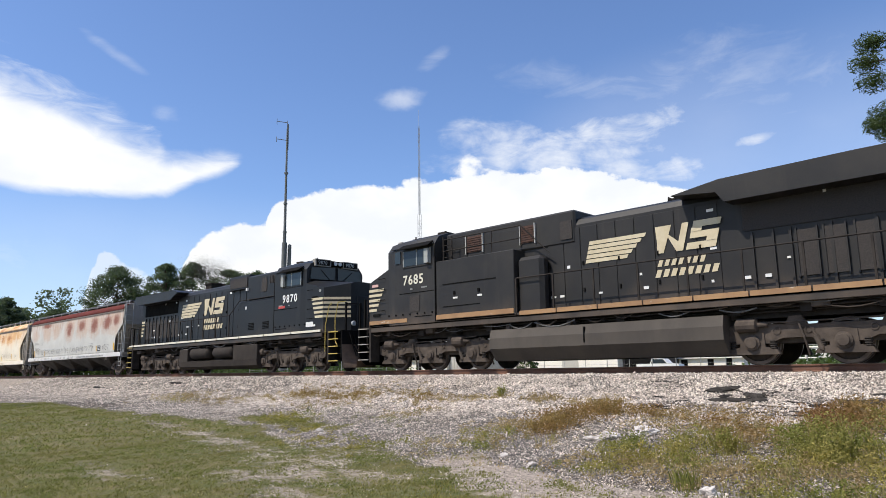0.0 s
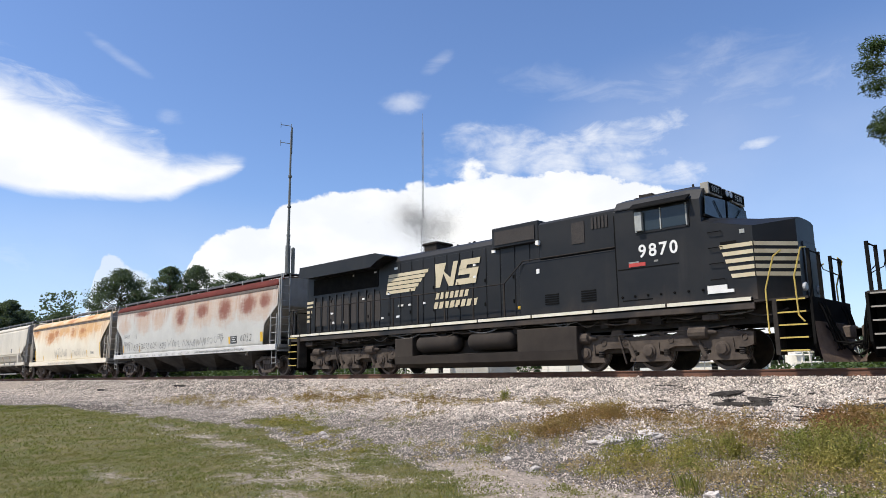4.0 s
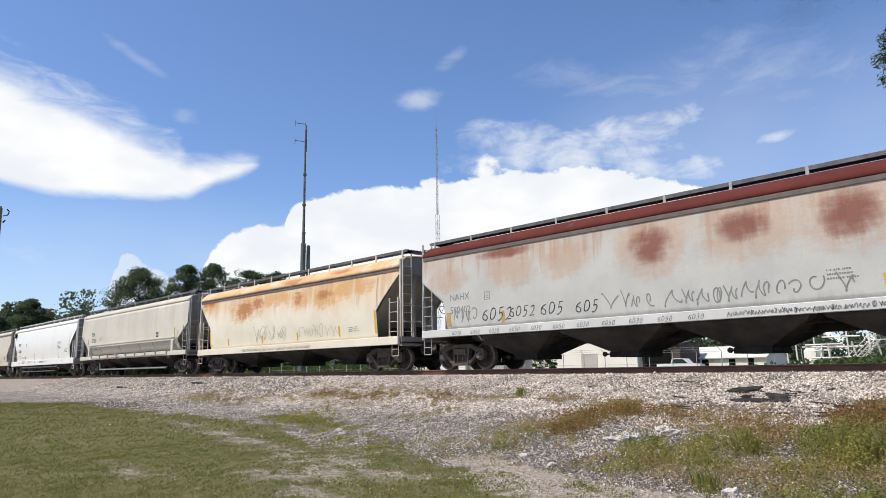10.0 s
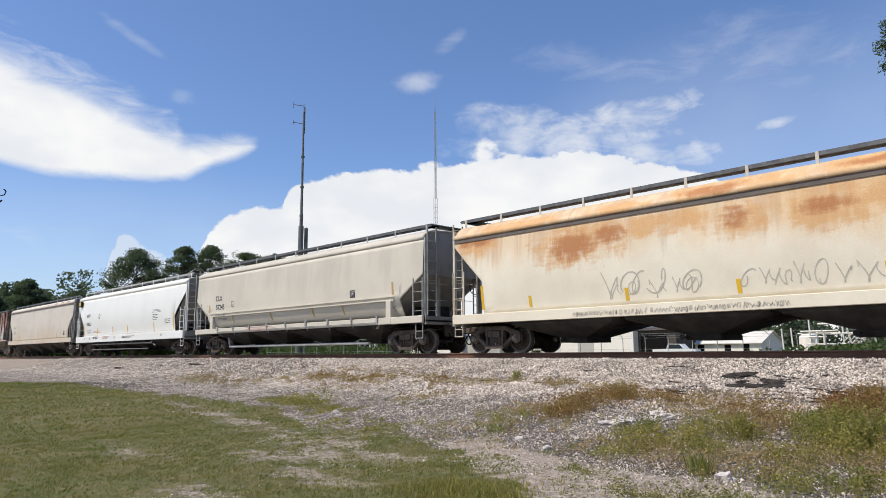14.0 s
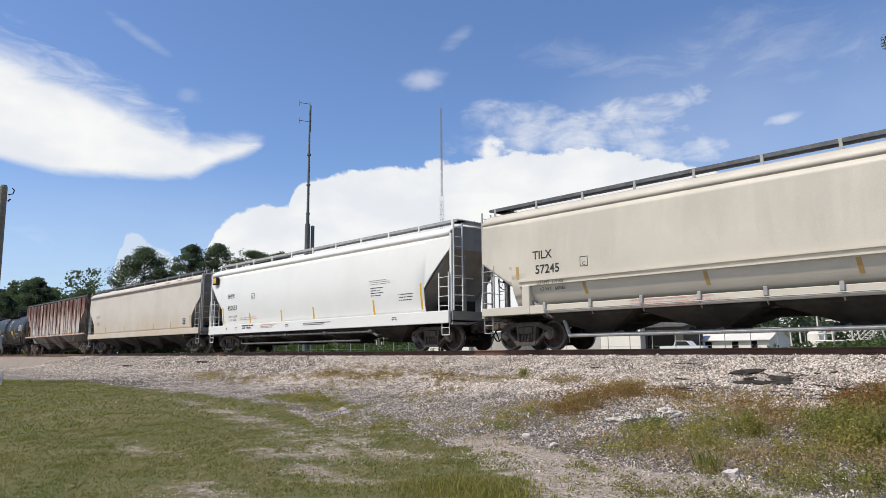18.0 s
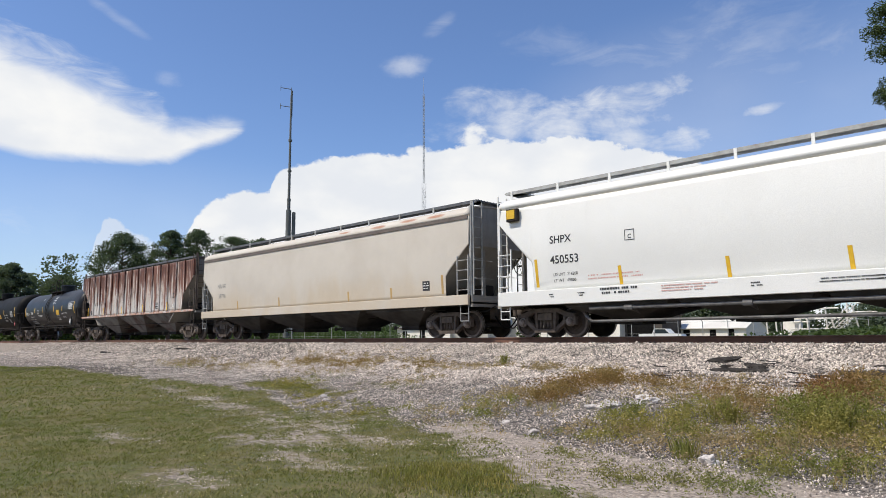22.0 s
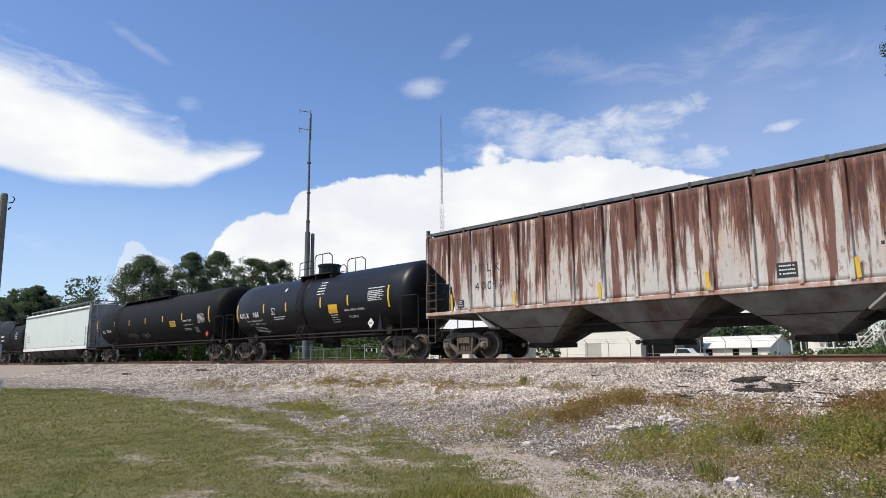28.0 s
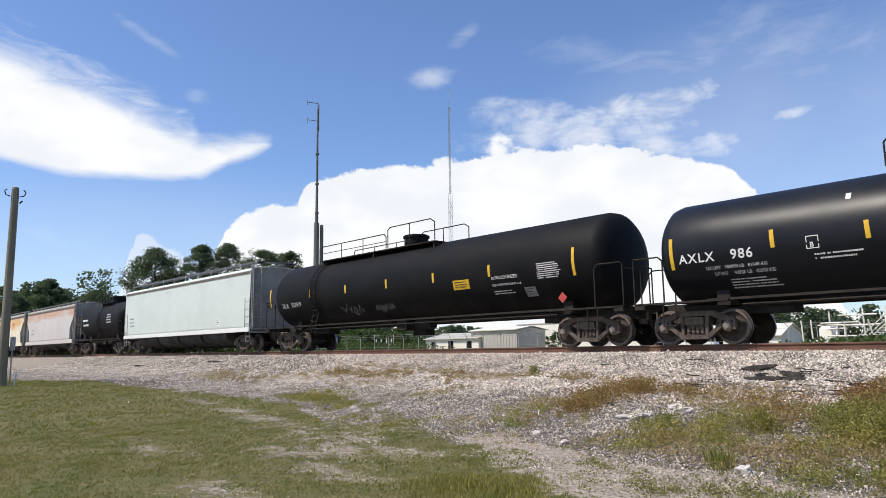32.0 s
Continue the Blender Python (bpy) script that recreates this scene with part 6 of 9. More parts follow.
        for a, z in ((3.0, 3.9), (3.0, 3.0), (0.1, 3.6), (0.1, 3.2), (-4.4, 3.0), (-3.6, 2.5), (-3.2, 2.5), (-2.4, 2.5)):
            bx("small_sticker", a, a + 0.12, -1.30 if a > 2 else -HW - 0.06, -1.285 if a > 2 and z < 3.4 else -HW, z, z + 0.14 if a > 2 else z + 0.07, m_white)
    bx("nose_door", fe - 0.01, fe + 0.03, -0.35, 0.35, 1.7, 3.1, body, 0.02)
    for s in (-1, 1):
        bm = BM()
        turned(bm, (d * (fe - 0.02), s * (ye - 0.12), 1.95), (d, 0, 0), ((0, 0.11), (0.08, 0.11), (0.10, 0.09)), 12)
        part("ditch_light", bm, m_lamp, loco)
    # pilot, steps, coupler
    for k, e in ((1, E1), (-1, -10.45)):
        bm = BM()
        if k == 1:
            for s in (-1, 1):
                rows = []
                for f in (0.0, 0.25, 0.5, 0.75, 1.0):
                    out = 0.62 - 0.50 * f
                    rows.append([(d * (e + 0.05 + out * (0.15 + 0.85 * (1 - q) ** 2)), s * (0.12 + 1.33 * f), 0.14 + 0.92 * q - (0.0 if f < 1 else 0.0)) for q in (0.0, 0.2, 0.4, 0.65, 1.0)])
                sheet(bm, rows)
            part("snow_plow", bm, m_plow, loco)
            bm = BM()
        prism(bm, [(-1.45, 1.62), (1.45, 1.62), (1.45, 0.55), (1.1, 0.22), (-1.1, 0.22), (-1.45, 0.55)], "x", *X(e, e + k * 0.06))
        part("pilot", bm, m_dark, loco)
        coupler(loco, d * (e + k * 0.15), d * k)
        for s in (-1, 1):
            for i in range(5):
                bx("step", e - k * 0.68, e - k * 0.06, *sorted((s * 1.12, s * 1.54)), 0.40 + 0.29 * i, 0.43 + 0.29 * i, m_under)
                bx("step_edge", e - k * 0.68, e - k * 0.06, *sorted((s * 1.54, s * 1.56)), 0.395 + 0.29 * i, 0.43 + 0.29 * i, m_yellow_rail if k < 0 or not newer else m_board)
            bx("step_side", e - k * 0.80, e - k * 0.70, *sorted((s * 1.1, s * 1.53)), 0.32, 1.62, m_under)
            bx("step_backing", e - k * 0.70, e - k * 0.04, *sorted((s * 1.02, s * 1.10)), 0.40, 1.60, m_dark)
            bm = BM()
            yy = s * 1.56
            if newer and k == 1:
                pipe(bm, [(d * (e - 0.72), yy, 0.82), (d * (e - 0.62), yy, 0.92), (d * (e - 0.62), yy, 1.9), (d * (e - 0.66), yy, 2.7), (d * (e - 0.72), yy, 2.78)], 0.017, 6)
            else:
                pipe(bm, [(d * (e - k * 0.90), yy, 0.80), (d * (e - k * 0.90), yy, 1.85), (d * (e - k * 0.66), yy, 2.62), (d * (e - k * 0.48), yy, 2.74)], 0.019, 6)
                pipe(bm, [(d * (e - k * 0.10), yy, 1.05), (d * (e - k * 0.22), yy, 1.2), (d * (e - k * 0.24), yy, 2.1), (d * (e - k * 0.05), yy, 2.74), (d * (e - k * 0.05), s * 1.2, 2.80)], 0.019, 6)
            part("step_handrail", bm, m_yellow_rail if k == 1 and not newer else m_under, loco)
            for y in (1.15, 0.42):
                bx("end_post", e - k * 0.05, e + k * 0.02, *sorted((s * y, s * (y + 0.07))), 1.63, 2.76, m_dark)
            bm = BM()
            pipe(bm, [(d * (e - k * 0.02), s * 1.2, 2.72), (d * (e - k * 0.02), s * 0.45, 2.72)], 0.018, 6)
            pipe(bm, [(d * (e - k * 0.02), s * 0.45, 2.65), (d * (e + k * 0.02), s * 0.30, 2.35), (d * (e + k * 0.25), s * 0.1, 2.2)], 0.012, 5)
            part("end_rail", bm, m_dark, loco)
            bm = BM()
            for j in range(3):
                y = s * (1.05 - 0.2 * j)
                pipe(bm, [(d * (e + k * 0.02), y, 1.58), (d * (e + k * 0.14), y, 1.35), (d * (e + k * 0.24), y - s * 0.05, 0.95), (d * (e + k * (0.30 + 0.1 * j)), y - s * 0.15, 0.60 - 0.08 * j), (d * (e + k * 0.60), y - s * 0.2, 0.55)], 0.026, 6)
            part("jumper_hoses", bm, m_dark, loco)
        bm = BM()
        for i in range(4):
            y = -0.85 + i * 0.18
            pipe(bm, [(d * (e + k * 0.08), y, 1.0), (d * (e + k * 0.3), y, 0.75), (d * (e + k * 0.34), y + 0.05, 0.45), (d * (e + k * 0.2), y + 0.1, 0.35)], 0.022, 5)
        part("air_hoses", bm, m_dark, loco)
    # bolts, hinges and grab irons on the cab and nose, wipers and rain strips
    for i in range(7):
        bm = BM()
        turned(bm, (d * (6.1 + 0.38 * i), -1.54, 1.98), (0, -1, 0), ((0, 0.035), (0.02, 0.035), (0.03, 0.02)), 8)
        part("lifting_eye", bm, m_dark, loco)
    for z in (2.2, 2.6, 3.0, 3.4):
        bm = BM()
        pipe(bm, [(d * 8.62, -1.54, z), (d * 8.62, -1.60, z), (d * 8.95, -1.60, z), (d * 8.95, -1.54, z)], 0.012, 5)
        part("grab_iron", bm, m_dark, loco)
    bx("rain_strip", 6.0, 8.2, -1.58, -1.53, 4.40, 4.43, body)
    for s in (-1, 1):
        bm = BM()
        rod(bm, (d * 8.53, s * 0.35, 3.94), (d * 8.54, s * 0.85, 4.38), 0.012, 5)
        part("wiper", bm, m_dark, cab)
        bx("windscreen_frame", 8.47, 8.53, *sorted((s * 0.03, s * 1.42)), 3.88, 3.94, m_dark, parent=cab)
    bx("nose_hatch", 8.9, 9.3, -1.548, -1.535, 2.0 if newer else 3.05, 2.1 if newer else 3.12, m_dark)
    # platform handrails along the walkway
    bm = BM()
    a0, a1 = (-10.2, 2.4) if newer else (-10.2, 1.85)
    y = -1.50
    rod(bm, (d * a0, y, 2.78), (d * a1, y, 2.78), 0.022, 6)
    n = 9
    for i in range(n + 1):
        a = a0 + (a1 - a0) * i / n
        box(bm, d * a - 0.025, d * a + 0.025, y - 0.02, y + 0.02, 1.62, 2.78)
    if not newer:
        pipe(bm, [(d * 1.85, y, 2.78), (d * 2.5, -1.33, 3.45), (d * 6.2, -1.33, 3.45)], 0.02, 6)
    part("walkway_handrail", bm, m_under, loco)
    # fuel tank
    bm = BM()
    t0, t1 = (-4.0, 3.55) if newer else (-3.45, 4.5)
    prof = [(-1.42, 1.22), (-1.50, 0.95), (-1.50, 0.62), (-1.20, 0.24), (1.20, 0.24), (1.50, 0.62), (1.50, 0.95), (1.42, 1.22)]
    if not newer:
        prof = [(-1.0, 1.22), (-1.0, 0.66), (-1.50, 0.62), (-1.46, 0.34), (-1.2, 0.20), (1.2, 0.20), (1.46, 0.34), (1.50, 0.62), (1.0, 0.66), (1.0, 1.22)]
    loft(bm, [[(x, a, b) for a, b in prof] for x in X(t0, t1)])
    tank = part("fuel_tank", bm, m_tank_fuel if newer else m_tank_dark, loco)
    if newer:
        bx("tank_seam", -0.02, 0.02, -1.515, -1.42, 0.7, 1.15, m_dark, parent=tank)
        for a in (2.9, 1.7, 0.6):
            bm = BM()
            turned(bm, (d * a, -1.3, 1.2), (0, 0, 1), ((0, 0.10), (0.12, 0.10), (0.16, 0.06)), 10)
            part("tank_fitting", bm, m_iron, tank)
    else:
        for a, b in ((-2.35, -0.35), (0.15, 2.1)):
            bm = BM()
            turned(bm, (d * a, -1.22, 1.02), (d, 0, 0), ((0, 0.10), (0.06, 0.25), (0.16, 0.30), (b - a - 0.16, 0.30), (b - a - 0.06, 0.25), (b - a, 0.10)), 20)
            part("air_reservoir", bm, m_tank_dark, loco, smooth=True)
        bx("tank_block", 2.3, 4.5, -1.48, -1.0, 0.60, 1.30, m_tank_dark, 0.02)
        bx("tank_block", -3.45, -2.5, -1.48, -1.0, 0.60, 1.26, m_tank_dark, 0.02)
    # pipes under the sill
    bm = BM()
    for z, y in ((1.36, -1.25), (1.28, -1.12), (1.44, -1.35)):
        pipe(bm, [(d * -9.5, y, z), (d * -4.6, y, z - 0.04), (d * -4.2, y, z + 0.02), (d * 4.2, y, z + 0.02), (d * 9.2, y, z - 0.03)], 0.025, 6)
    for i in range(12):
        a = -9.2 + 1.6 * i
        box(bm, *X(a, a + 0.25), -1.3, -1.0, 1.20, 1.5)
    part("underframe_piping", bm, m_under, loco)
    sag = random.Random(17 if newer else 18)
    for i in range(22):
        a = -9.3 + 18.4 * i / 21 + sag.uniform(-0.3, 0.3)
        b, y, z = a + sag.uniform(0.5, 1.5), -1.30 - sag.uniform(0.0, 0.16), sag.uniform(1.30, 1.44)
        if -4.2 < a < 4.6:
            y, z = -1.42, sag.uniform(1.36, 1.42)
        deep = sag.uniform(0.02, 0.16)
        bm = BM()
        pipe(bm, [(d * (a + (b - a) * f), y, z - deep * math.sin(math.pi * f)) for f in (0, 0.2, 0.4, 0.6, 0.8, 1.0)], sag.uniform(0.013, 0.026), 5)
        part("underframe_cable", bm, sag.choice((m_loco_iron, m_under, m_pipe)), loco)
    for i in range(9):
        a = -9.0 + 2.2 * i + sag.uniform(-0.5, 0.5)
        w, z = sag.uniform(0.2, 0.5), sag.uniform(1.18, 1.28)
        if not -4.4 < a < 4.6:
            bx("valve_box", a, a + w, -1.40, -1.15, z, z + sag.uniform(0.15, 0.25), m_loco_iron, 0.02)
    for a in (-6.55, 6.6):
        loco_truck(loco, d * a, d)
    # emblem on the hood
    lo, hi = sorted((d * stripe_zone[0], d * stripe_zone[1]))
    logo_shapes(loco, lo, hi, 3.03, -HW - 0.026, 1.0 if not newer else 0.86)
    rnd = random.Random(7 if newer else 8)
    for i in range(14):
        a, z = rnd.uniform(-9.0, 1.5), rnd.choice((2.1, 2.5, 2.95, 3.95))
        bx("small_print", a, a + rnd.uniform(0.06, 0.22), -HW - 0.032, -HW - 0.024, z, z + rnd.uniform(0.05, 0.10), m_white)
    return loco


locomotive("dusty black diesel locomotive running nose rearwards", -11.17, -1, m_dusty, True)
locomotive("black diesel locomotive with cream nose bars and white sill", -33.40, 1, m_black, False)


# Exhaust: puffs of fine soot that hang over the moving exhaust, trail behind it and drift up and away
PUFFS = []
DRIFT = ((0, -1.2, 0.9), (3, -0.5, 1.0), (5.5, -2.2, 1.4), (7, -5.0, 1.7), (9, -12.0, 3.4), (11, -22.0, 8.0), (14, -40.0, 19.0), (20, -82.0, 44.0), (32, -166.0, 96.0))


def build_smoke():
    m_soot = surf("soot", (0.060, 0.054, 0.050), (0.10, 0.09, 0.08), 2.0, 0.95, 0, 0.0, 8, spec=0.05)
    rng = np.random.default_rng(77)
    n = 5200
    c = rng.normal(size=(n, 3)) * np.array([0.62, 0.45, 0.40]) * (0.5 + 0.6 * rng.random((n, 1)))
    v = c[:, None, :] + rng.normal(size=(n, 3, 3)) * 0.0052
    me = bpy.data.meshes.new("smoke_puff")
    me.from_pydata(v.reshape(-1, 3).tolist(), [], np.arange(n * 3).reshape(-1, 3).tolist())
    me.materials.append(m_soot)
    for i in range(14):
        o = tagged(new("smoke_puff", me), "thin dark grey puff of diesel exhaust smoke", "smoke", "puffs of exhaust smoke", "stuff")
        PUFFS.append((o, (i + 0.5) / 14, rng.normal(0, 0.45), rng.normal(0, 0.3), rng.normal(0, 0.2), rng.uniform(0, 360)))


build_smoke()


def motions():
    """Rolls the train along the track, with its wheels turning and the smoke trailing."""
    tt, dx, dz = zip(*DRIFT)
    for ob, f, jx, jy, jz, turn in PUFFS:
        rows = []
        for t, go in TRAVEL:
            a, b = float(np.interp(t, tt, dx)), float(np.interp(t, tt, dz))
            g = max(0.0, t - 6.0) * 0.25 + 1.0
            rows.append((t, pose(-36.05 + go + a * (0.1 + 0.9 * f) + jx * g, TRACK_Y + jy * g, 5.15 + b * (0.15 + 0.85 * f) + jz * g, 0, 0, turn)))
        walk(ob, rows)
    for car, x in CARS:
        walk(car, [(t, pose(x + s, TRACK_Y, 0)) for t, s in TRAVEL])
    ts, ss = zip(*TRAVEL)
    times = [round(0.1 * i, 1) for i in range(321)]
    way = np.interp(times, ts, ss)
    for ob, x, r in WHEELS:
        walk(ob, [(t, pose(x, 0, r, 0, math.degrees(float(s) / r), 0)) for t, s in zip(times, way)])

# ---- ground, track ----
def smooth(a, b, x):
    t = min(max((x - a) / (b - a), 0.0), 1.0)
    return t * t * (3 - 2 * t)


def ground_z(x, y):
    """Height of the land: a lawn below, a bank of ballast up to the track, yard land beyond."""
    if y > 21.8:
        return -0.45 - 0.25 * min((y - 21.8) / 6.0, 1.0)
    if y > 20.3:
        return -0.20 - 0.25 * (y - 20.3) / 1.5
    if y > 16.75:
        return -0.20
    pts = ((16.75, -0.20), (14.6, -0.78), (12.5, -1.02), (10.6, -1.30), (8.5, -1.52), (4.0, -1.62), (-4000, -1.62))
    for (ya, za), (yb, zb) in zip(pts, pts[1:]):
        if y >= yb:
            return za + (zb - za) * (ya - y) / (ya - yb) + 0.5 * smooth(-12, -30, x) * smooth(13.0, 8.5, y) * smooth(-40, -5, y)
    return -1.62


def along(pts, x):
    """Value at x of a line through points, given in order of x."""
    if x <= pts[0][0]:
        return pts[0][1]
    for (xa, ya), (xb, yb) in zip(pts, pts[1:]):
        if x <= xb:
            return ya + (yb - ya) * (x - xa) / (xb - xa)
    return pts[-1][1]


LAWN_EDGE = ((-80, 6.0), (-34.8, 7.2), (-28.4, 8.6), (-23.6, 8.9), (-21.0, 9.1), (-18.8, 9.5), (-16.0, 9.4), (-14.0, 9.1), (-12.7, 8.6), (-11.5, 8.8), (-10.4, 8.9), (-8.0, 8.2), (-6.6, 7.0), (-5.6, 6.7), (-4.7, 6.3), (6, 5.2))
PATH_LINE = ((-9.2, 8.7), (-7.9, 8.5), (-7.0, 8.2), (-5.9, 7.9), (-5.0, 7.6), (-4.2, 7.3), (6, 6.2))
# worn patches in the lawn: x, y, half length, half width
WORN = ((-19.1, 8.4, 0.9, 0.25), (-16.3, 8.1, 1.3, 0.32), (-14.3, 7.8, 1.4, 0.42), (-12.4, 7.7, 1.1, 0.4), (-12.4, 4.6, 1.0, 0.32), (-10.9, 7.3, 1.9, 0.95), (-9.5, 6.3, 1.5, 0.85), (-8.4, 6.9, 1.1, 0.6), (-7.9, 5.4, 1.1, 0.45), (-8.1, 3.6, 1.0, 0.4), (-10.9, 8.2, 1.2, 0.4))


def wobble(x, y, f, seed=0.0):
    return noise.noise(Vector((x * f + seed, y * f, seed * 0.37)))


def relief(x, y):
    """Small humps of the ground near the camera."""
    if not (-60 < x < 8 and 3 < y < 17):
        return 0.0
    z = smooth(17, 16, y) * smooth(3, 4.5, y) * (0.07 * wobble(x, y, 0.35, 2.0) + 0.035 * wobble(x, y, 1.4, 4.0) + 0.02 * wobble(x, y, 4.0, 6.0))
    return z + 0.10 * smooth(2.2, 0.3, math.hypot(x + 3.2, y - 12.3)) + 0.06 * smooth(1.5, 0.2, math.hypot(x + 8.0, y - 12.4))


def ground_top(x, y):
    return ground_z(x, y) + relief(x, y)


def worn(x, y):
    """How far the turf is worn through, 0 to 1, in ragged patches."""
    if not (-22 < x < -5 and 2.5 < y < 9.5):
        return 0.0
    p = max(1 - math.hypot((x - a) / rx, (y - b) / ry) * 0.72 for a, b, rx, ry in WORN)
    return smooth(-0.35, 0.9, p + 0.45 * wobble(x, y, 1.5, 3.0) + 0.55 * wobble(x, y, 4.2, 8.0))


def lawn(x, y):
    """How grassy the ground is, 0 to 1."""
    if y > 24:
        return smooth(24, 27, y + 2 * wobble(x, y, 0.2)) * 0.8
    e = along(LAWN_EDGE, x) - y + 0.45 * wobble(x, y, 0.9) + 0.3 * wobble(x, y, 3.1, 5.0)
    lobe = 0.75 - math.hypot((x + 15.9) * 0.27, y - 10.3) + 0.3 * wobble(x, y, 2.0, 15.0)
    g = max(smooth(-0.3, 0.5, e), 0.9 * smooth(0.0, 0.4, lobe))
    return g * (1 - 0.55 * worn(x, y)) * (0.80 + 0.20 * smooth(-0.4, 0.2, wobble(x, y, 0.45, 11.0)))


def soil(x, y):
    """How much bare pale soil shows, 0 to 1."""
    if y > 21.8:
        return 0.7
    a = smooth(0.68, 0.12, abs(y - along(PATH_LINE, x)) + 0.45 * wobble(x, y, 0.9, 21.0) + 0.35 * wobble(x, y, 3.1, 25.0)) * smooth(-9.6, -8.0, x) if x > -10 else 0.0
    a = max(a, 0.72 * smooth(8.7, 7.7, y + 0.5 * wobble(x, y, 1.2, 27.0)) * smooth(-9.0, -7.0, x))
    b = 0.7 * worn(x, y)
    far = smooth(-22, -34, x) * smooth(16.0, 13.5, y) * 0.5
    far = max(far, 0.6 * smooth(-44, -62, x))
    return max(a, b, far, 0.25 * smooth(10.6, 9.4, y + 0.6 * wobble(x, y, 0.7, 41.0)))


def debris(x, y):
    """How far rotten wood and dark dirt cover the shoulder of the bank, 0 to 1."""
    if not (-24 < x < 2 and 11.5 < y < 15.2):
        return 0.0
    band = 1 - abs(y - 13.75 + 0.12 * (x + 5)) / (0.55 if x > -8.5 else 0.35)
    return smooth(-0.1, 0.9, band + 0.9 * wobble(x, y, 1.6, 31.0) + 0.5 * wobble(x, y, 5.0, 33.0)) * (1.0 if x > -8.5 else 0.35)


def build_ground():
    xs = np.concatenate([-np.geomspace(3000, 95, 26), np.arange(-92, -40, 0.9), np.arange(-40, -26, 0.4), np.arange(-26, 2.0, 0.16), np.arange(2, 14, 1.0), np.geomspace(15, 3000, 26)])
    ys = np.concatenate([-np.geomspace(3000, 3, 24), np.arange(-1, 4, 0.8), np.arange(4, 17.2, 0.13), np.arange(17.2, 24, 0.35), np.geomspace(24.5, 3000, 34)])
    nx, ny = len(xs), len(ys)
    verts, g, so, de = [], np.zeros(nx * ny, np.float32), np.zeros(nx * ny, np.float32), np.zeros(nx * ny, np.float32)
    i = 0
    for y in ys:
        for x in xs:
            z = ground_z(x, y)
            near = -60 < x < 8 and 3 < y < 17
            if near:
                z += relief(x, y)
                g[i], so[i], de[i] = lawn(x, y), soil(x, y), debris(x, y)
            else:
                g[i] = lawn(x, y) if y > 24 else (1.0 if y < along(LAWN_EDGE, x) else 0.0)
                so[i] = soil(x, y) if -200 < x < 20 and 0 < y else 0.6
            verts.append((x, y, z))
            i += 1
    idx = np.arange(nx * ny).reshape(ny, nx)
    faces = np.stack([idx[:-1, :-1], idx[:-1, 1:], idx[1:, 1:], idx[1:, :-1]], -1).reshape(-1, 4)
    me = bpy.data.meshes.new("ground")
    me.from_pydata(verts, [], faces.tolist())
    for name, data in (("lawn", g), ("soil", so), ("debris", de)):
        me.attributes.new(name, "FLOAT", "POINT").data.foreach_set("value", data)
    me.shade_smooth()
    m = bpy.data.materials.new("ground_cover")
    m.use_nodes = True
    k = Nodes(m.node_tree)
    at = k.add("ShaderNodeTexCoord").outputs["Object"]

    def attr(name):
        n = k.add("ShaderNodeAttribute")
        n.attribute_name = name
        return n.outputs["Fac"]

    cell = k.add("ShaderNodeTexVoronoi")
    k.link(at, cell.inputs["Vector"])
    cell.inputs["Scale"].default_value = 26.0
    tone = k.split(cell.outputs["Color"])[0]
    stone = k.mix(tone, (0.05, 0.044, 0.039, 1), (0.37, 0.328, 0.29, 1))
    gap = k.step(cell.outputs["Distance"], 0.25, 0.75)
    stone = k.mix(k.math("MULTIPLY", gap, 0.85), stone, (0.05, 0.043, 0.038, 1))
    broad = k.noise(at, 0.35, 4.0, 0.6)
    stone = k.mix(k.step(broad, 0.4, 0.75), stone, k.mix(1.0, stone, (0.80, 0.74, 0.68, 1), "MULTIPLY"))
    fine = k.noise(at, 14.0, 4.0, 0.65)
    mid = k.noise(at, 2.2, 5.0, 0.6)
    grit = k.noise(at, 34.0, 3.0, 0.7)
    earth = k.mix(k.step(k.math("ADD", k.math("MULTIPLY", fine, 0.5), k.math("MULTIPLY", grit, 0.5)), 0.34, 0.66), (0.175, 0.140, 0.110, 1), (0.47, 0.40, 0.335, 1))
    base = k.mix(k.step(k.math("ADD", attr("soil"), k.math("MULTIPLY", k.math("SUBTRACT", fine, 0.5), 0.9)), 0.35, 0.75), stone, earth)
    base = k.mix(k.math("MULTIPLY", k.step(k.math("ADD", attr("debris"), k.math("MULTIPLY", k.math("SUBTRACT", fine, 0.5), 1.0)), 0.25, 0.8), 0.85), base, k.mix(grit, (0.045, 0.036, 0.030, 1), (0.17, 0.135, 0.11, 1)))
    green = k.mix(k.step(mid, 0.3, 0.7), (0.104, 0.112, 0.040, 1), (0.155, 0.134, 0.062, 1))
    green = k.mix(fine, k.mix(1.0, green, (0.6, 0.6, 0.6, 1), "MULTIPLY"), k.mix(1.0, green, (1.3, 1.25, 1.2, 1), "MULTIPLY"))
    straw = k.noise(at, 1.1, 5.0, 0.65)
    green = k.mix(k.math("MULTIPLY", k.step(straw, 0.50, 0.72), 0.55), green, (0.22, 0.18, 0.10, 1))
    f = k.step(k.math("ADD", attr("lawn"), k.math("MULTIPLY", k.math("SUBTRACT", k.noise(k.scaled(at, 0.7, 1.0, 1.0), 5.0, 7.0, 0.78), 0.5), 2.6)), 0.20, 0.72)
    col = k.mix(f, base, green)
    p = k.add("ShaderNodeBsdfPrincipled")
    k.link(col, p.inputs["Base Color"])
    p.inputs["Roughness"].default_value = 0.95
    p.inputs["Specular IOR Level"].default_value = 0.2
    b = k.add("ShaderNodeBump")
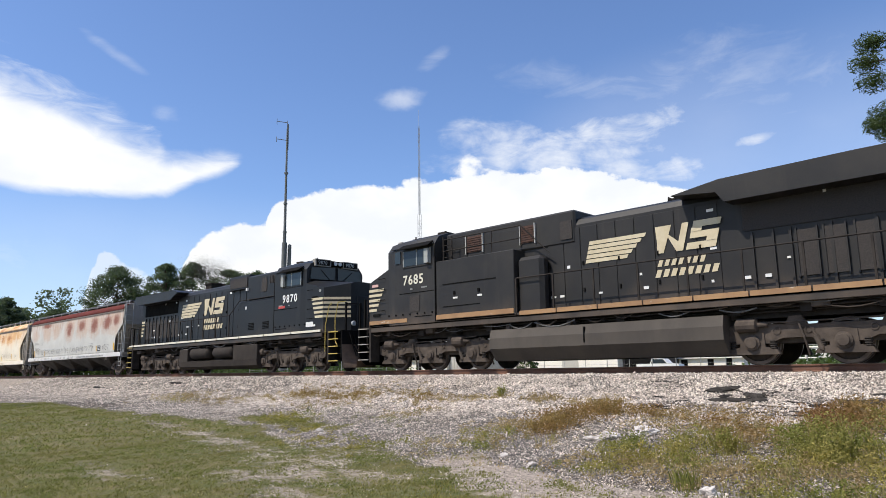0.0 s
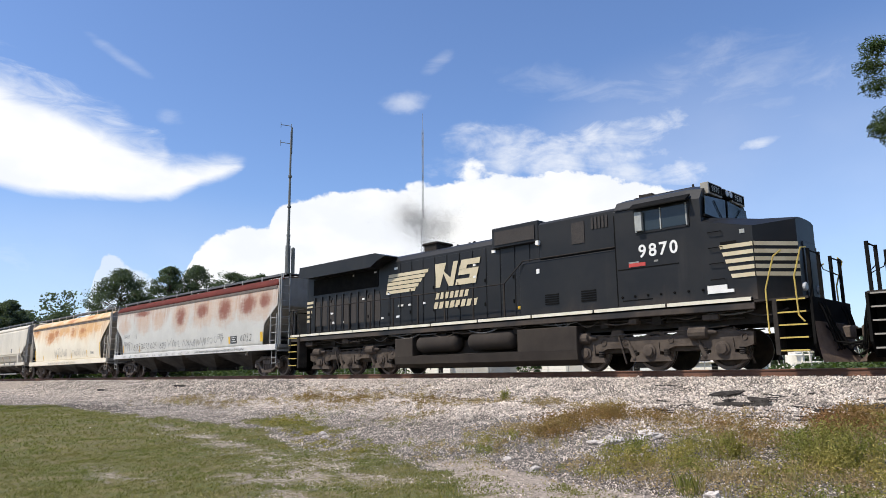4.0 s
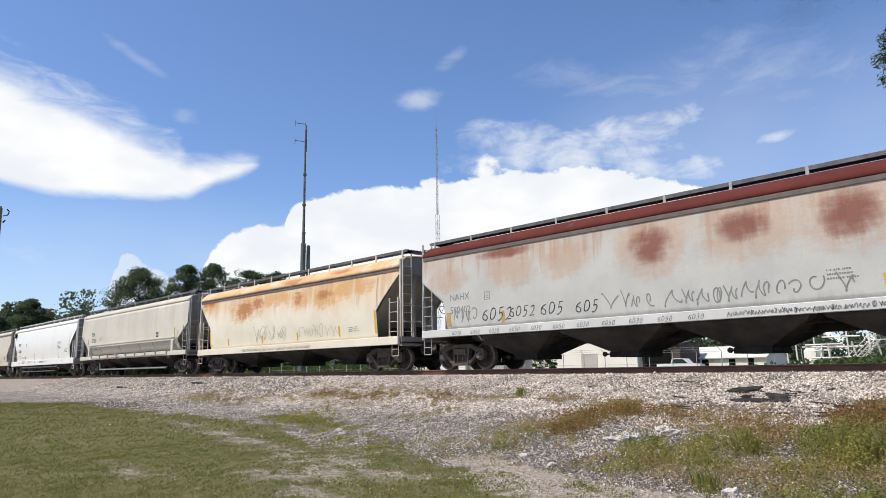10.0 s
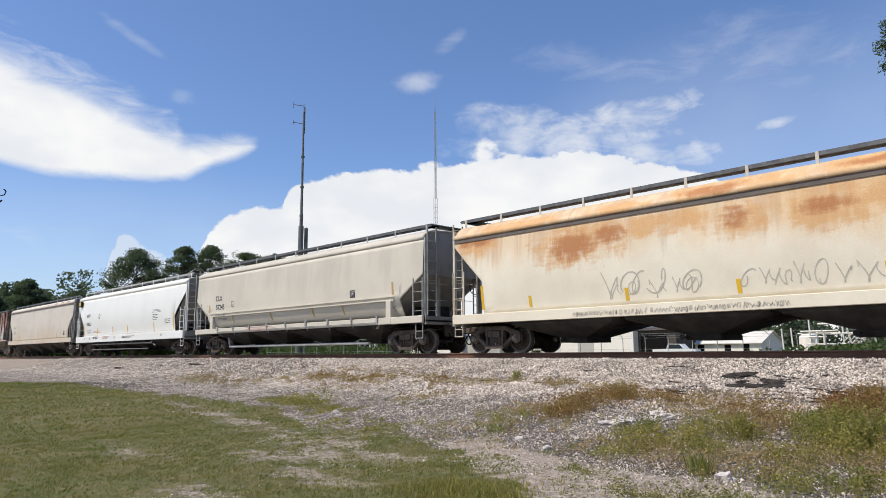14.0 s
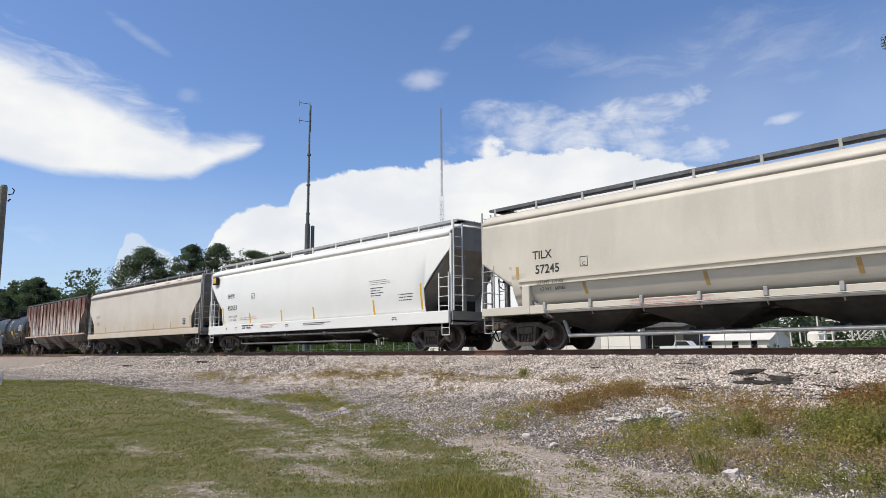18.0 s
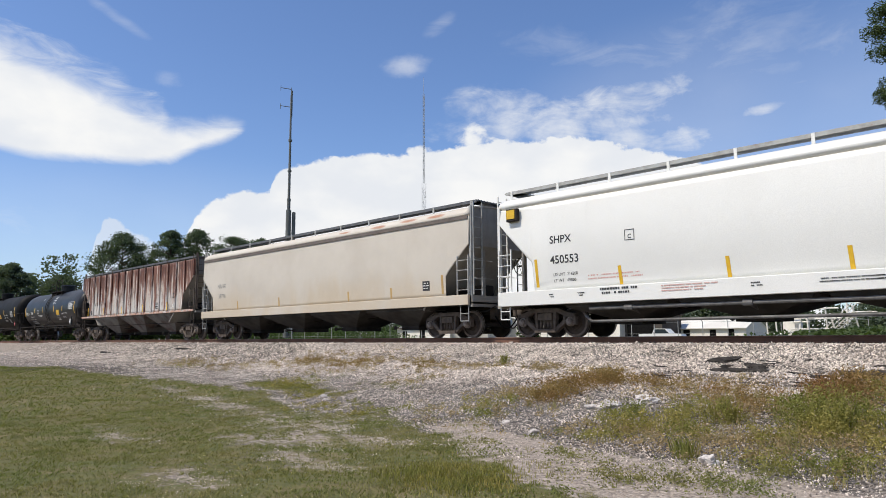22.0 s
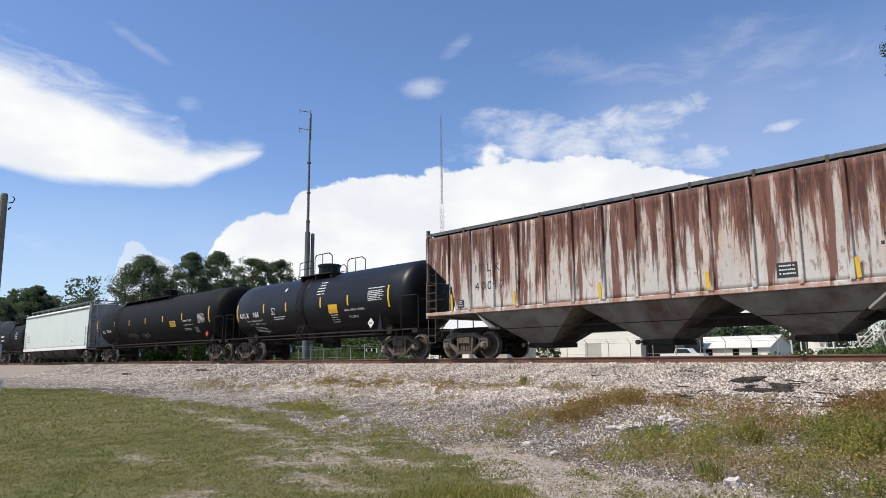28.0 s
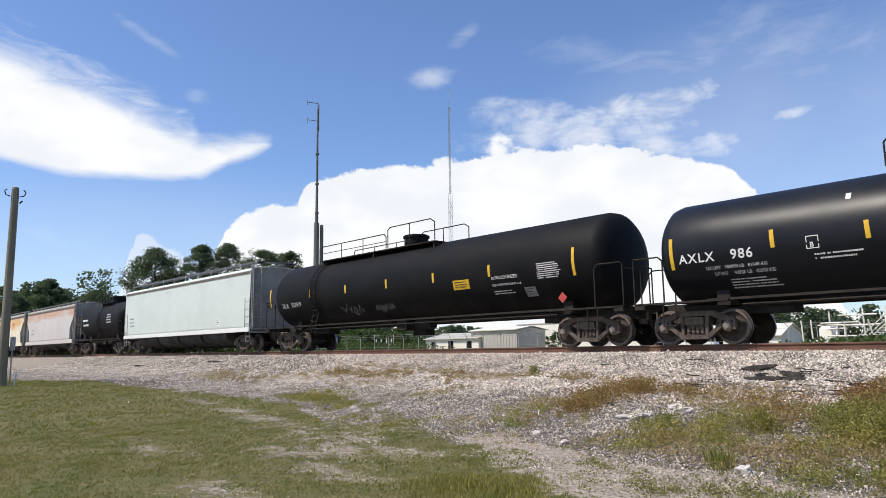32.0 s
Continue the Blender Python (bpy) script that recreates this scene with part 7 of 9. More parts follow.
    b.inputs["Strength"].default_value, b.inputs["Distance"].default_value = 0.7, 0.03
    k.link(k.math("SUBTRACT", k.math("MULTIPLY", fine, 0.6), cell.outputs["Distance"]), b.inputs["Height"])
    k.link(b.outputs[0], p.inputs["Normal"])
    end = k.add("ShaderNodeOutputMaterial")
    k.link(p.outputs[0], end.inputs[0])
    me.materials.append(m)
    tagged(new("ground", me), "grassy ground with a bank of pale ballast gravel", "ground", kind="structure")


build_ground()

m_tie = surf("weathered_tie", (0.075, 0.06, 0.05), (0.12, 0.10, 0.085), 4, 0.9, 0, 0.5, 30, stretch=(3, 0.5, 3))
m_rail = surf("rusty_rail", (0.20, 0.10, 0.066), (0.13, 0.068, 0.047), 1.5, 0.75, 0.3, 0.15, 40)
m_stone = surf("ballast_stone", (0.64, 0.570, 0.505), (0.43, 0.370, 0.323), 1.3, 0.9, 0, 0.2, 60, island=0.9)


def build_track():
    track = thing("railway_track", "straight single railway track on ballast", "track", kind="structure")
    prof = [(-0.07, -0.18), (0.07, -0.18), (0.07, -0.165), (0.012, -0.145), (0.010, -0.045), (0.036, -0.035), (0.036, -0.006), (0.028, 0.0), (-0.028, 0.0), (-0.036, -0.006), (-0.036, -0.035), (-0.010, -0.045), (-0.012, -0.145), (-0.07, -0.165)]
    for s in (-1, 1):
        bm = BM()
        loft(bm, [[(x, y + TRACK_Y + s * 0.755, z) for y, z in prof] for x in (-900.0, -300.0, -100.0, 0.0, 60.0, 600.0)])
        part("rail", bm, m_rail, track)
        bm = BM()
        box(bm, -900, 600, TRACK_Y + s * 0.755 - 0.024, TRACK_Y + s * 0.755 + 0.024, 0.0, 0.003)
        part("running_surface", bm, m_tread, track)
    bm = BM()
    box(bm, -0.115, 0.115, -1.30, 1.30, -0.36, -0.182, 0.012)
    for s in (-1, 1):
        box(bm, -0.10, 0.10, s * 0.755 - 0.18, s * 0.755 + 0.18, -0.182, -0.166)
        for q in (-0.11, 0.11):
            for e in (-0.06, 0.06):
                box(bm, e - 0.012, e + 0.012, s * 0.755 + q - 0.012, s * 0.755 + q + 0.012, -0.17, -0.135)
    first = part("tie", bm, m_tie, track)
    rnd = random.Random(3)
    first.matrix_basis = pose(-70, TRACK_Y, 0)
    for i in range(1, 150):
        again(first, track, -70 + i * 0.5 + rnd.uniform(-0.03, 0.03), TRACK_Y + rnd.uniform(-0.04, 0.04), rnd.uniform(-0.008, 0.0), rnd.uniform(-0.8, 0.8))


build_track()


def sampled(f, area, step):
    """Values of f over an area, worked out on a grid and read off by arrays of x and y."""
    x0, x1, y0, y1 = area
    gx, gy = np.arange(x0, x1 + 2 * step, step), np.arange(y0, y1 + 2 * step, step)
    grid = np.array([[f(float(x), float(y)) for x in gx] for y in gy])

    def read(px, py):
        u, v = (px - x0) / step, (py - y0) / step
        i, j = u.astype(int), v.astype(int)
        a, b = u - i, v - j
        return (grid[j, i] * (1 - a) + grid[j, i + 1] * a) * (1 - b) + (grid[j + 1, i] * (1 - a) + grid[j + 1, i + 1] * a) * b
    return read


def stones(name, label, n, area, size, density, seed, mat):
    """Loose broken stones strewn over the ground, as one mesh."""
    rng = np.random.default_rng(seed)
    x0, x1, y0, y1 = area
    px, py = rng.uniform(x0, x1, n), rng.uniform(y0, y1, n)
    keep = rng.random(n) < sampled(density, area, 0.14)(px, py)
    px, py = px[keep], py[keep]
    m = len(px)
    pz = sampled(ground_top, area, 0.13)(px, py)
    chip = np.array([[1, 0, 0], [-1, 0, 0], [0, 1, 0], [0, -1, 0], [0, 0, 1], [0, 0, -1]], float)
    v = chip[None] * rng.uniform(0.75, 1.55, (m, 6, 1)) + rng.uniform(-0.42, 0.42, (m, 6, 3))
    s = np.interp(py, (8.0, 11.0, 13.0), (0.60, 0.72, 1.02))[:, None, None] * rng.uniform(size[0], size[1], (m, 1, 1)) * np.exp(rng.normal(0, 0.25, (m, 1, 1)))
    v = v * s * np.array([1.1, 0.85, 0.7])
    pz = pz + 0.35 * s[:, 0, 0]
    q = rng.normal(size=(m, 4))
    q /= np.linalg.norm(q, axis=1, keepdims=True)
    w, a, b, c = q.T
    R = np.stack([np.stack([1 - 2 * (b * b + c * c), 2 * (a * b - c * w), 2 * (a * c + b * w)], -1), np.stack([2 * (a * b + c * w), 1 - 2 * (a * a + c * c), 2 * (b * c - a * w)], -1), np.stack([2 * (a * c - b * w), 2 * (b * c + a * w), 1 - 2 * (a * a + b * b)], -1)], 1)
    v = np.einsum("mij,mkj->mki", R, v) + np.stack([px, py, pz], -1)[:, None, :]
    f = np.array(((0, 2, 4), (2, 1, 4), (1, 3, 4), (3, 0, 4), (2, 0, 5), (1, 2, 5), (3, 1, 5), (0, 3, 5)))
    faces = (np.arange(m)[:, None, None] * 6 + f[None]).reshape(-1, 3)
    me = bpy.data.meshes.new(name)
    me.vertices.add(m * 6)
    me.vertices.foreach_set("co", v.reshape(-1).astype(np.float32))
    me.loops.add(len(faces) * 3)
    me.loops.foreach_set("vertex_index", faces.reshape(-1).astype(np.int32))
    me.polygons.add(len(faces))
    me.polygons.foreach_set("loop_start", np.arange(0, len(faces) * 3, 3, dtype=np.int32))
    me.update(calc_edges=True)
    me.materials.append(mat)
    return tagged(new(name, me), label, "gravel", kind="stuff")


m_grit = surf("pale_grit", (0.66, 0.58, 0.46), (0.46, 0.40, 0.31), 1.3, 0.9, 0, 0.2, 60, island=0.7)


def bank(x, y):
    return (1 - 0.97 * smooth(0.25, 0.7, lawn(x, y))) * (1 - 0.75 * smooth(0.4, 0.9, soil(x, y))) * (0.45 + 0.55 * smooth(11, 13.5, y)) * (1 - 0.72 * debris(x, y)) * (0.55 + 0.45 * smooth(-0.5, 0.1, wobble(x, y, 1.1, 61.0)))


stones("ballast_stones", "loose pale grey broken ballast stones on the bank", 300000, (-24, 1.0, 6.8, 17.1), (0.010, 0.023), bank, 5, m_stone)
stones("ballast_stones", "loose pale grey broken ballast stones along the track", 64000, (-60, -24, 8.0, 17.1), (0.018, 0.034), bank, 6, m_stone)
stones("lawn_grit", "pale cream grit in the worn lawn", 90000, (-21, -5, 2.8, 9.4), (0.005, 0.012), lambda x, y: worn(x, y) * smooth(-0.25, 0.35, wobble(x, y, 2.6, 91.0) + 0.6 * wobble(x, y, 7.0, 95.0)), 7, m_grit)

# ---- masts, trees, buildings beyond the track ----
def polar(turn, dist, z=None):
    """Place at a turn from the track's -x (degrees) and a distance from the camera's spot."""
    a = radians(turn)
    x, y = -math.cos(a) * dist, math.sin(a) * dist
    return Vector((x, y, ground_z(x, y) if z is None else z))


m_mast = surf("dark_steel_mast", (0.17, 0.175, 0.165), (0.12, 0.125, 0.12), 0.5, 0.6, 0.4, 0.1, 20)
m_bark = surf("pine_bark", (0.11, 0.075, 0.05), (0.07, 0.05, 0.035), 3, 0.95, 0, 0.6, 12, stretch=(1, 1, 0.3))
# Far needles: distance haze mixed into the green, paler and greyer than near ones
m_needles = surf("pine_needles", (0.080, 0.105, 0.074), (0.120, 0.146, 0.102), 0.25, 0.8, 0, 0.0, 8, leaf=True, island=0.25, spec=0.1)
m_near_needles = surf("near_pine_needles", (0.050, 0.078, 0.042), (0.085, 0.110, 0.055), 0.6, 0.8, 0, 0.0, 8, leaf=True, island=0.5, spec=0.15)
m_leaves = surf("broad_leaves", (0.045, 0.075, 0.022), (0.075, 0.105, 0.035), 0.25, 0.7, 0, 0.0, 8, leaf=True, island=0.5)


def tree(name, label, at, height, spread, crown_low, mat, seed, clumps=70, leaf=0.5, per=26, tuft=(0.16, 0.34), lean=0.0, group="trees behind the track", slim=0.42):
    """Tapered trunk, limbs and an uneven crown of many small leaf sprays."""
    rnd = random.Random(seed)
    t = thing(name, label, "tree", group, at=Matrix.Translation(at))
    bm = BM()
    n = 7
    path = [Vector((lean * height * (i / n) ** 2 + 0.12 * rnd.uniform(-1, 1) * (i > 0), 0.12 * rnd.uniform(-1, 1) * (i > 0), height * 0.94 * i / n)) for i in range(n + 1)]
    r0 = height * 0.016
    rings = [ring(bm, p, (0, 0, 1), r0 * (1.0 - 0.85 * i / n) * (1.25 if i == 0 else 1), 8) for i, p in enumerate(path)]
    for a, b in zip(rings, rings[1:]):
        bridge(bm, a, b)
    bm.faces.new(rings[-1])
    tips = []
    low = crown_low * height
    for i in range(clumps):
        f = (i + rnd.random()) / clumps
        z = low + (height - low) * f
        k = z / (height * 0.94) * n
        j = min(int(k), n - 1)
        base = path[j].lerp(path[j + 1], min(k - j, 1.0))
        shape = math.sin(math.pi * min(1.0, 0.22 + 0.82 * f)) ** 0.7
        reach = spread * shape * rnd.uniform(0.35, 1.08)
        a = rnd.uniform(0, 2 * math.pi)
        tip = base + Vector((math.cos(a) * reach, math.sin(a) * reach, reach * rnd.uniform(0.0, 0.35)))
        tips.append((tip, reach))
        if i % 2 == 0:
            mid = base.lerp(tip, 0.5) + Vector((0, 0, 0.1 * reach))
            rod(bm, base - Vector((0, 0, 0.3)), mid, r0 * 0.22, 4)
            rod(bm, mid, tip, r0 * 0.12, 4)
    part("trunk", bm, m_bark, t)
    rng = np.random.default_rng(seed)
    spots = np.array([tuple(t) for t, _ in tips])
    size = spread * rng.uniform(*tuft, len(tips))
    way = rng.normal(size=(len(tips) * per, 3))
    way /= np.linalg.norm(way, axis=1, keepdims=True)
    c = np.repeat(spots, per, 0) + way * rng.random((len(way), 1)) ** 0.62 * np.array([1, 1, 0.65]) * np.repeat(size, per)[:, None] * 1.22
    u = rng.normal(size=c.shape) * np.array([1, 1, 0.7])
    u /= np.linalg.norm(u, axis=1, keepdims=True)
    w = np.cross(u, rng.normal(size=c.shape))
    w /= np.linalg.norm(w, axis=1, keepdims=True)
    q = (leaf * rng.uniform(0.5, 1.15, len(c)))[:, None]
    v = np.stack([c - u * q * 0.6, c + w * q * slim - u * 0.1 * q, c + u * q * 0.7, c - w * q * slim + u * 0.1 * q], 1).reshape(-1, 3)
    me = bpy.data.meshes.new("crown")
    me.from_pydata(v.tolist(), [], np.arange(len(v)).reshape(-1, 4).tolist())
    me.materials.append(mat)
    c = new("crown", me)
    c.parent = t
    return t


def build_masts():
    p = polar(32.4, 100)
    m = thing("antenna_mast", "tall dark steel pole mast with side antennas", "mast", at=Matrix.Translation(p))
    top = math.tan(radians(20.0)) * 100 - p.z
    bm = BM()
    turned(bm, (0, 0, 0), (0, 0, 1), ((0, 0.42), (18.9, 0.36), (18.9, 0.24), (20.4, 0.24), (20.5, 0.20), (30, 0.15), (top - 1.2, 0.11), (top - 1.2, 0.05), (top, 0.04)), 12)
    part("pole", bm, m_mast, m)
    right = Vector((math.sin(radians(32.4)), math.cos(radians(32.4)), 0))
    for z, w in ((top - 0.3, 1.5), (top - 3.0, 1.5)):
        bm = BM()
        rod(bm, (0, 0, z), tuple(-right * w + Vector((0, 0, z + 0.15))), 0.05, 6)
        rod(bm, tuple(-right * w + Vector((0, 0, z - 0.35))), tuple(-right * w + Vector((0, 0, z + 0.5))), 0.04, 6)
        part("side_antenna", bm, m_mast, m)
    bm = BM()
    turned(bm, tuple(right * 0.72), (0, 0, 1), ((0, 0.30), (18.6, 0.26), (18.7, 0.05)), 10)
    part("second_pole", bm, m_mast, m)
    for z in (20.3, 24.5, 29.0):
        bm = BM()
        turned(bm, (0, 0, z), (0, 0, 1), ((0, 0.28), (0.25, 0.28)), 10)
        part("clamp", bm, m_mast, m)
    bm = BM()
    turned(bm, tuple(right * 0.12 + Vector((0, 0, top - 4.5))), (0, 0, 1), ((0, 0.10), (4.0, 0.10)), 8)
    part("whip_antenna", bm, m_mast, m)
    # lattice tower far off
    p = polar(43.5, 230)
    t = thing("lattice_tower", "slender grey lattice radio tower", "tower", at=Matrix.Translation(p))
    top = math.tan(radians(21.2)) * 230 - p.z
    m_lat = surf("grey_lattice", (0.42, 0.43, 0.44), (0.33, 0.34, 0.35), 0.2, 0.6, 0.3, 0.0)
    wide = math.tan(radians(12.9)) * 230
    for nm, z0, z1, r in (("lower_lattice", 0.0, wide, 0.75), ("upper_lattice", wide, top - 6, 0.34)):
        bm = BM()
        legs = [Vector((r * math.cos(a), r * math.sin(a), 0)) for a in (0.3, 0.3 + 2.094, 0.3 + 4.189)]
        for q in legs:
            rod(bm, q + Vector((0, 0, z0)), q + Vector((0, 0, z1)), 0.07, 4)
        step = 2.2 * r
        k = 0
        z = z0
        while z + step <= z1:
            for i in range(3):
                a, b = legs[i], legs[(i + 1) % 3]
                if k % 2:
                    a, b = b, a
                rod(bm, a + Vector((0, 0, z)), b + Vector((0, 0, z + step)), 0.035, 3)
                rod(bm, a + Vector((0, 0, z)), b + Vector((0, 0, z)), 0.03, 3)
            z += step
            k += 1
        part(nm, bm, m_lat, t)
    bm = BM()
    rod(bm, (0, 0, top - 6), (0, 0, top), 0.06, 5)
    part("whip", bm, m_lat, t)


build_masts()


def woods(name, label, banks, leaf, n, mat, seed):
    """A far belt of trees: rough canopy of many leaf sprays, as one mesh. banks: (turn0, turn1, distance, height in degrees at both ends)."""
    rnd = random.Random(seed)
    verts, faces = [], []
    total = sum(b[1] - b[0] for b in banks)
    for a0, a1, dist, h0, h1 in banks:
        heads = []
        for i in range(int((a1 - a0) / 0.35)):
            f = rnd.random()
            top = math.tan(radians(h0 + (h1 - h0) * f)) * dist * rnd.uniform(0.72, 1.06)
            heads.append((a0 + (a1 - a0) * f, dist + rnd.uniform(-8, 12), top, rnd.uniform(2.2, 4.0)))
        for _ in range(int(n * (a1 - a0) / total)):
            a, d, top, r = rnd.choice(heads)
            p = polar(a, d, 0.0)
            z = -0.7 + (top + 0.7) * rnd.random() ** 0.75
            k = r * (1.05 - 0.75 * max(0.0, (z / max(top, 1)) ** 3))
            c = p + Vector((rnd.gauss(0, k * 0.6), rnd.gauss(0, k * 0.6), z))
            u = Vector((rnd.gauss(0, 1), rnd.gauss(0, 1), rnd.gauss(0, 0.7))).normalized()
            w = u.cross(Vector((rnd.gauss(0, 1), rnd.gauss(0, 1), rnd.gauss(0, 1)))).normalized()
            s = leaf * rnd.uniform(0.5, 1.2)
            q = len(verts)
            verts += [tuple(c - u * s * 0.6), tuple(c + w * s * 0.45), tuple(c + u * s * 0.6), tuple(c - w * s * 0.45)]
            faces.append((q, q + 1, q + 2, q + 3))
    me = bpy.data.meshes.new(name)
    me.from_pydata(verts, [], faces)
    me.materials.append(mat)
    return tagged(new(name, me), label, "woods", kind="stuff")


def build_trees():
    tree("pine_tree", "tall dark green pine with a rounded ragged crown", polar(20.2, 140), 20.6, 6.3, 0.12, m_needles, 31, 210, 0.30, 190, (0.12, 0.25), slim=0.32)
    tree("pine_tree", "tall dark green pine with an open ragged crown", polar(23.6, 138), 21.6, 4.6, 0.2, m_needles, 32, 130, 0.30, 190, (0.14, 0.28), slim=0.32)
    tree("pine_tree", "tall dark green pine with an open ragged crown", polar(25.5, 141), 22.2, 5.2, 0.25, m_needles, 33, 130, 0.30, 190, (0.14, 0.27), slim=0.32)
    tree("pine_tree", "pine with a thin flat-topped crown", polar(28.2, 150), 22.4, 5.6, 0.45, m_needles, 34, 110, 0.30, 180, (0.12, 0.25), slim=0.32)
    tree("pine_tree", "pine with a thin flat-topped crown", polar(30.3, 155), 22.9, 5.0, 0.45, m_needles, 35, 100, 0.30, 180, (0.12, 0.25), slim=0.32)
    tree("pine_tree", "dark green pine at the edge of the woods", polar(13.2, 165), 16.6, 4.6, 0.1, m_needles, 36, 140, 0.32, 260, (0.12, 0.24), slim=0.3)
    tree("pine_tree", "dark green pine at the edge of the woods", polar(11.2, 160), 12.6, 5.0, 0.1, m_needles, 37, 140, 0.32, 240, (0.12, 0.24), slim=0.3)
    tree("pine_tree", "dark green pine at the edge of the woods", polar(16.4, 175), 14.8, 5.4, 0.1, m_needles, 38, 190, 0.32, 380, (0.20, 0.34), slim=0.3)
    tree("pine_tree", "tall pine with long hanging boughs of needles", polar(86.6, 46), 25.5, 6.6, 0.36, m_near_needles, 39, 130, 0.24, 1000, (0.09, 0.16), slim=0.13)
    tree("pine_tree", "young pine beside the yard fence", polar(79.5, 70), 7.0, 2.4, 0.12, m_leaves, 40, 60, 0.35, 40)
    tree("bush_tree", "small leafy tree beside the white building", polar(52.0, 92), 2.6, 1.5, 0.1, m_leaves, 41, 40, 0.25, 40)
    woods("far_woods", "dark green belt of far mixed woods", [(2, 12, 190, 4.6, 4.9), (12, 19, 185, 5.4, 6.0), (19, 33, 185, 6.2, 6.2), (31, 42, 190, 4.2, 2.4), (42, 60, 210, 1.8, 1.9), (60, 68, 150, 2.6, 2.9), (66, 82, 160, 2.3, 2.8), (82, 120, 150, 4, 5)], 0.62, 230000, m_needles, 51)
    woods("undergrowth", "dark green undergrowth at the foot of the far woods", [(2, 40, 150, 2.0, 1.7), (40, 60, 180, 1.1, 1.0)], 0.6, 70000, m_leaves, 53)
    woods("yard_shrubs", "low green shrubs along the yard fence", [(27, 33, 110, 0.9, 0.7), (33, 40, 100, 1.0, 0.5), (73, 84, 60, 0.4, 1.0)], 0.28, 26000, m_leaves, 52)


build_trees()

m_wall_white = surf("white_wall_panel", (0.82, 0.77, 0.68), (0.76, 0.71, 0.62), 0.4, 0.7, 0, 0.05, 8)
m_wall_grey = surf("grey_ribbed_metal", (0.52, 0.49, 0.43), (0.44, 0.41, 0.36), 0.4, 0.6, 0.2, 0.05, 8)
m_roof_pale = surf("pale_metal_roof", (0.70, 0.67, 0.60), (0.60, 0.57, 0.51), 0.3, 0.7, 0.0, 0.05, 8)
m_shed_brown = surf("dark_brown_shed", (0.09, 0.075, 0.06), (0.06, 0.05, 0.045), 0.4, 0.85)
m_wood_pole = surf("weathered_pole_wood", (0.25, 0.225, 0.17), (0.165, 0.15, 0.115), 1.5, 0.9, 0, 0.5, 18, stretch=(4, 4, 0.3))


def house(name, label, turn0, turn1, dist, z_eave, z_ridge, deep, wall_mat, roof_mat, doors=(), ribs=0, flat=False, base=-0.72):
    """A low building facing the track. Its front runs between two turns. doors: (share along the front, width, bottom, top, kind)."""
    y = dist * math.sin(radians((turn0 + turn1) / 2))
    a, b = Vector((-y / math.tan(radians(turn0)), y, 0)), Vector((-y / math.tan(radians(turn1)), y, 0))
    L = (b - a).length
    ang = math.atan2(b.y - a.y, b.x - a.x)
    t = thing(name, label, "building", at=Matrix.Translation((a.x, a.y, base)) @ Matrix.Rotation(ang, 4, "Z"))
    ze, zr = z_eave - base, z_ridge - base
    bm = BM()
    if flat:
        box(bm, 0, L, 0, deep, 0, ze)
    else:
        prism(bm, [(0, 0), (deep, 0), (deep, ze), (deep / 2, zr - 0.08), (0, ze)], "x", 0, L)
    part("wall", bm, wall_mat, t)
    if flat:
        bm = BM()
        box(bm, -0.15, L + 0.15, -0.15, deep + 0.15, ze, ze + 0.12)
        part("roof", bm, roof_mat, t)
    else:
        for s in (0, 1):
            bm = BM()
            y0, y1 = (-0.4, deep / 2) if s == 0 else (deep + 0.4, deep / 2)
            z0 = ze - (zr - ze) * 0.4 / (deep / 2)
            vs = [(-0.3, y0, z0), (L + 0.3, y0, z0), (L + 0.3, y1, zr), (-0.3, y1, zr)]
            lo, hi = [bm.verts.new(v) for v in vs], [bm.verts.new((v[0], v[1], v[2] + 0.1)) for v in vs]
            bridge(bm, lo, hi)
            bm.faces.new(hi)
            bm.faces.new(lo[::-1])
            bmesh.ops.recalc_face_normals(bm, faces=bm.faces[:])
            part("roof_slope", bm, roof_mat, t)
    for f, w, z0, z1, kind in doors:
        bm = BM()
        box(bm, L * f, L * f + w, -0.05, 0.05, z0, z1)
        d = part(kind, bm, m_dark if kind != "door" else m_wall_grey, t)
        bm = BM()
        box(bm, L * f - 0.1, L * f + w + 0.1, -0.07, 0.02, z1, z1 + 0.1)
        part("lintel", bm, wall_mat, d)
    for i in range(ribs):
        bm = BM()
        x = L * (i + 0.5) / ribs
        box(bm, x - 0.05, x + 0.05, -0.04, 0.0, 0, ze)
        part("wall_rib", bm, wall_mat, t)
    return t


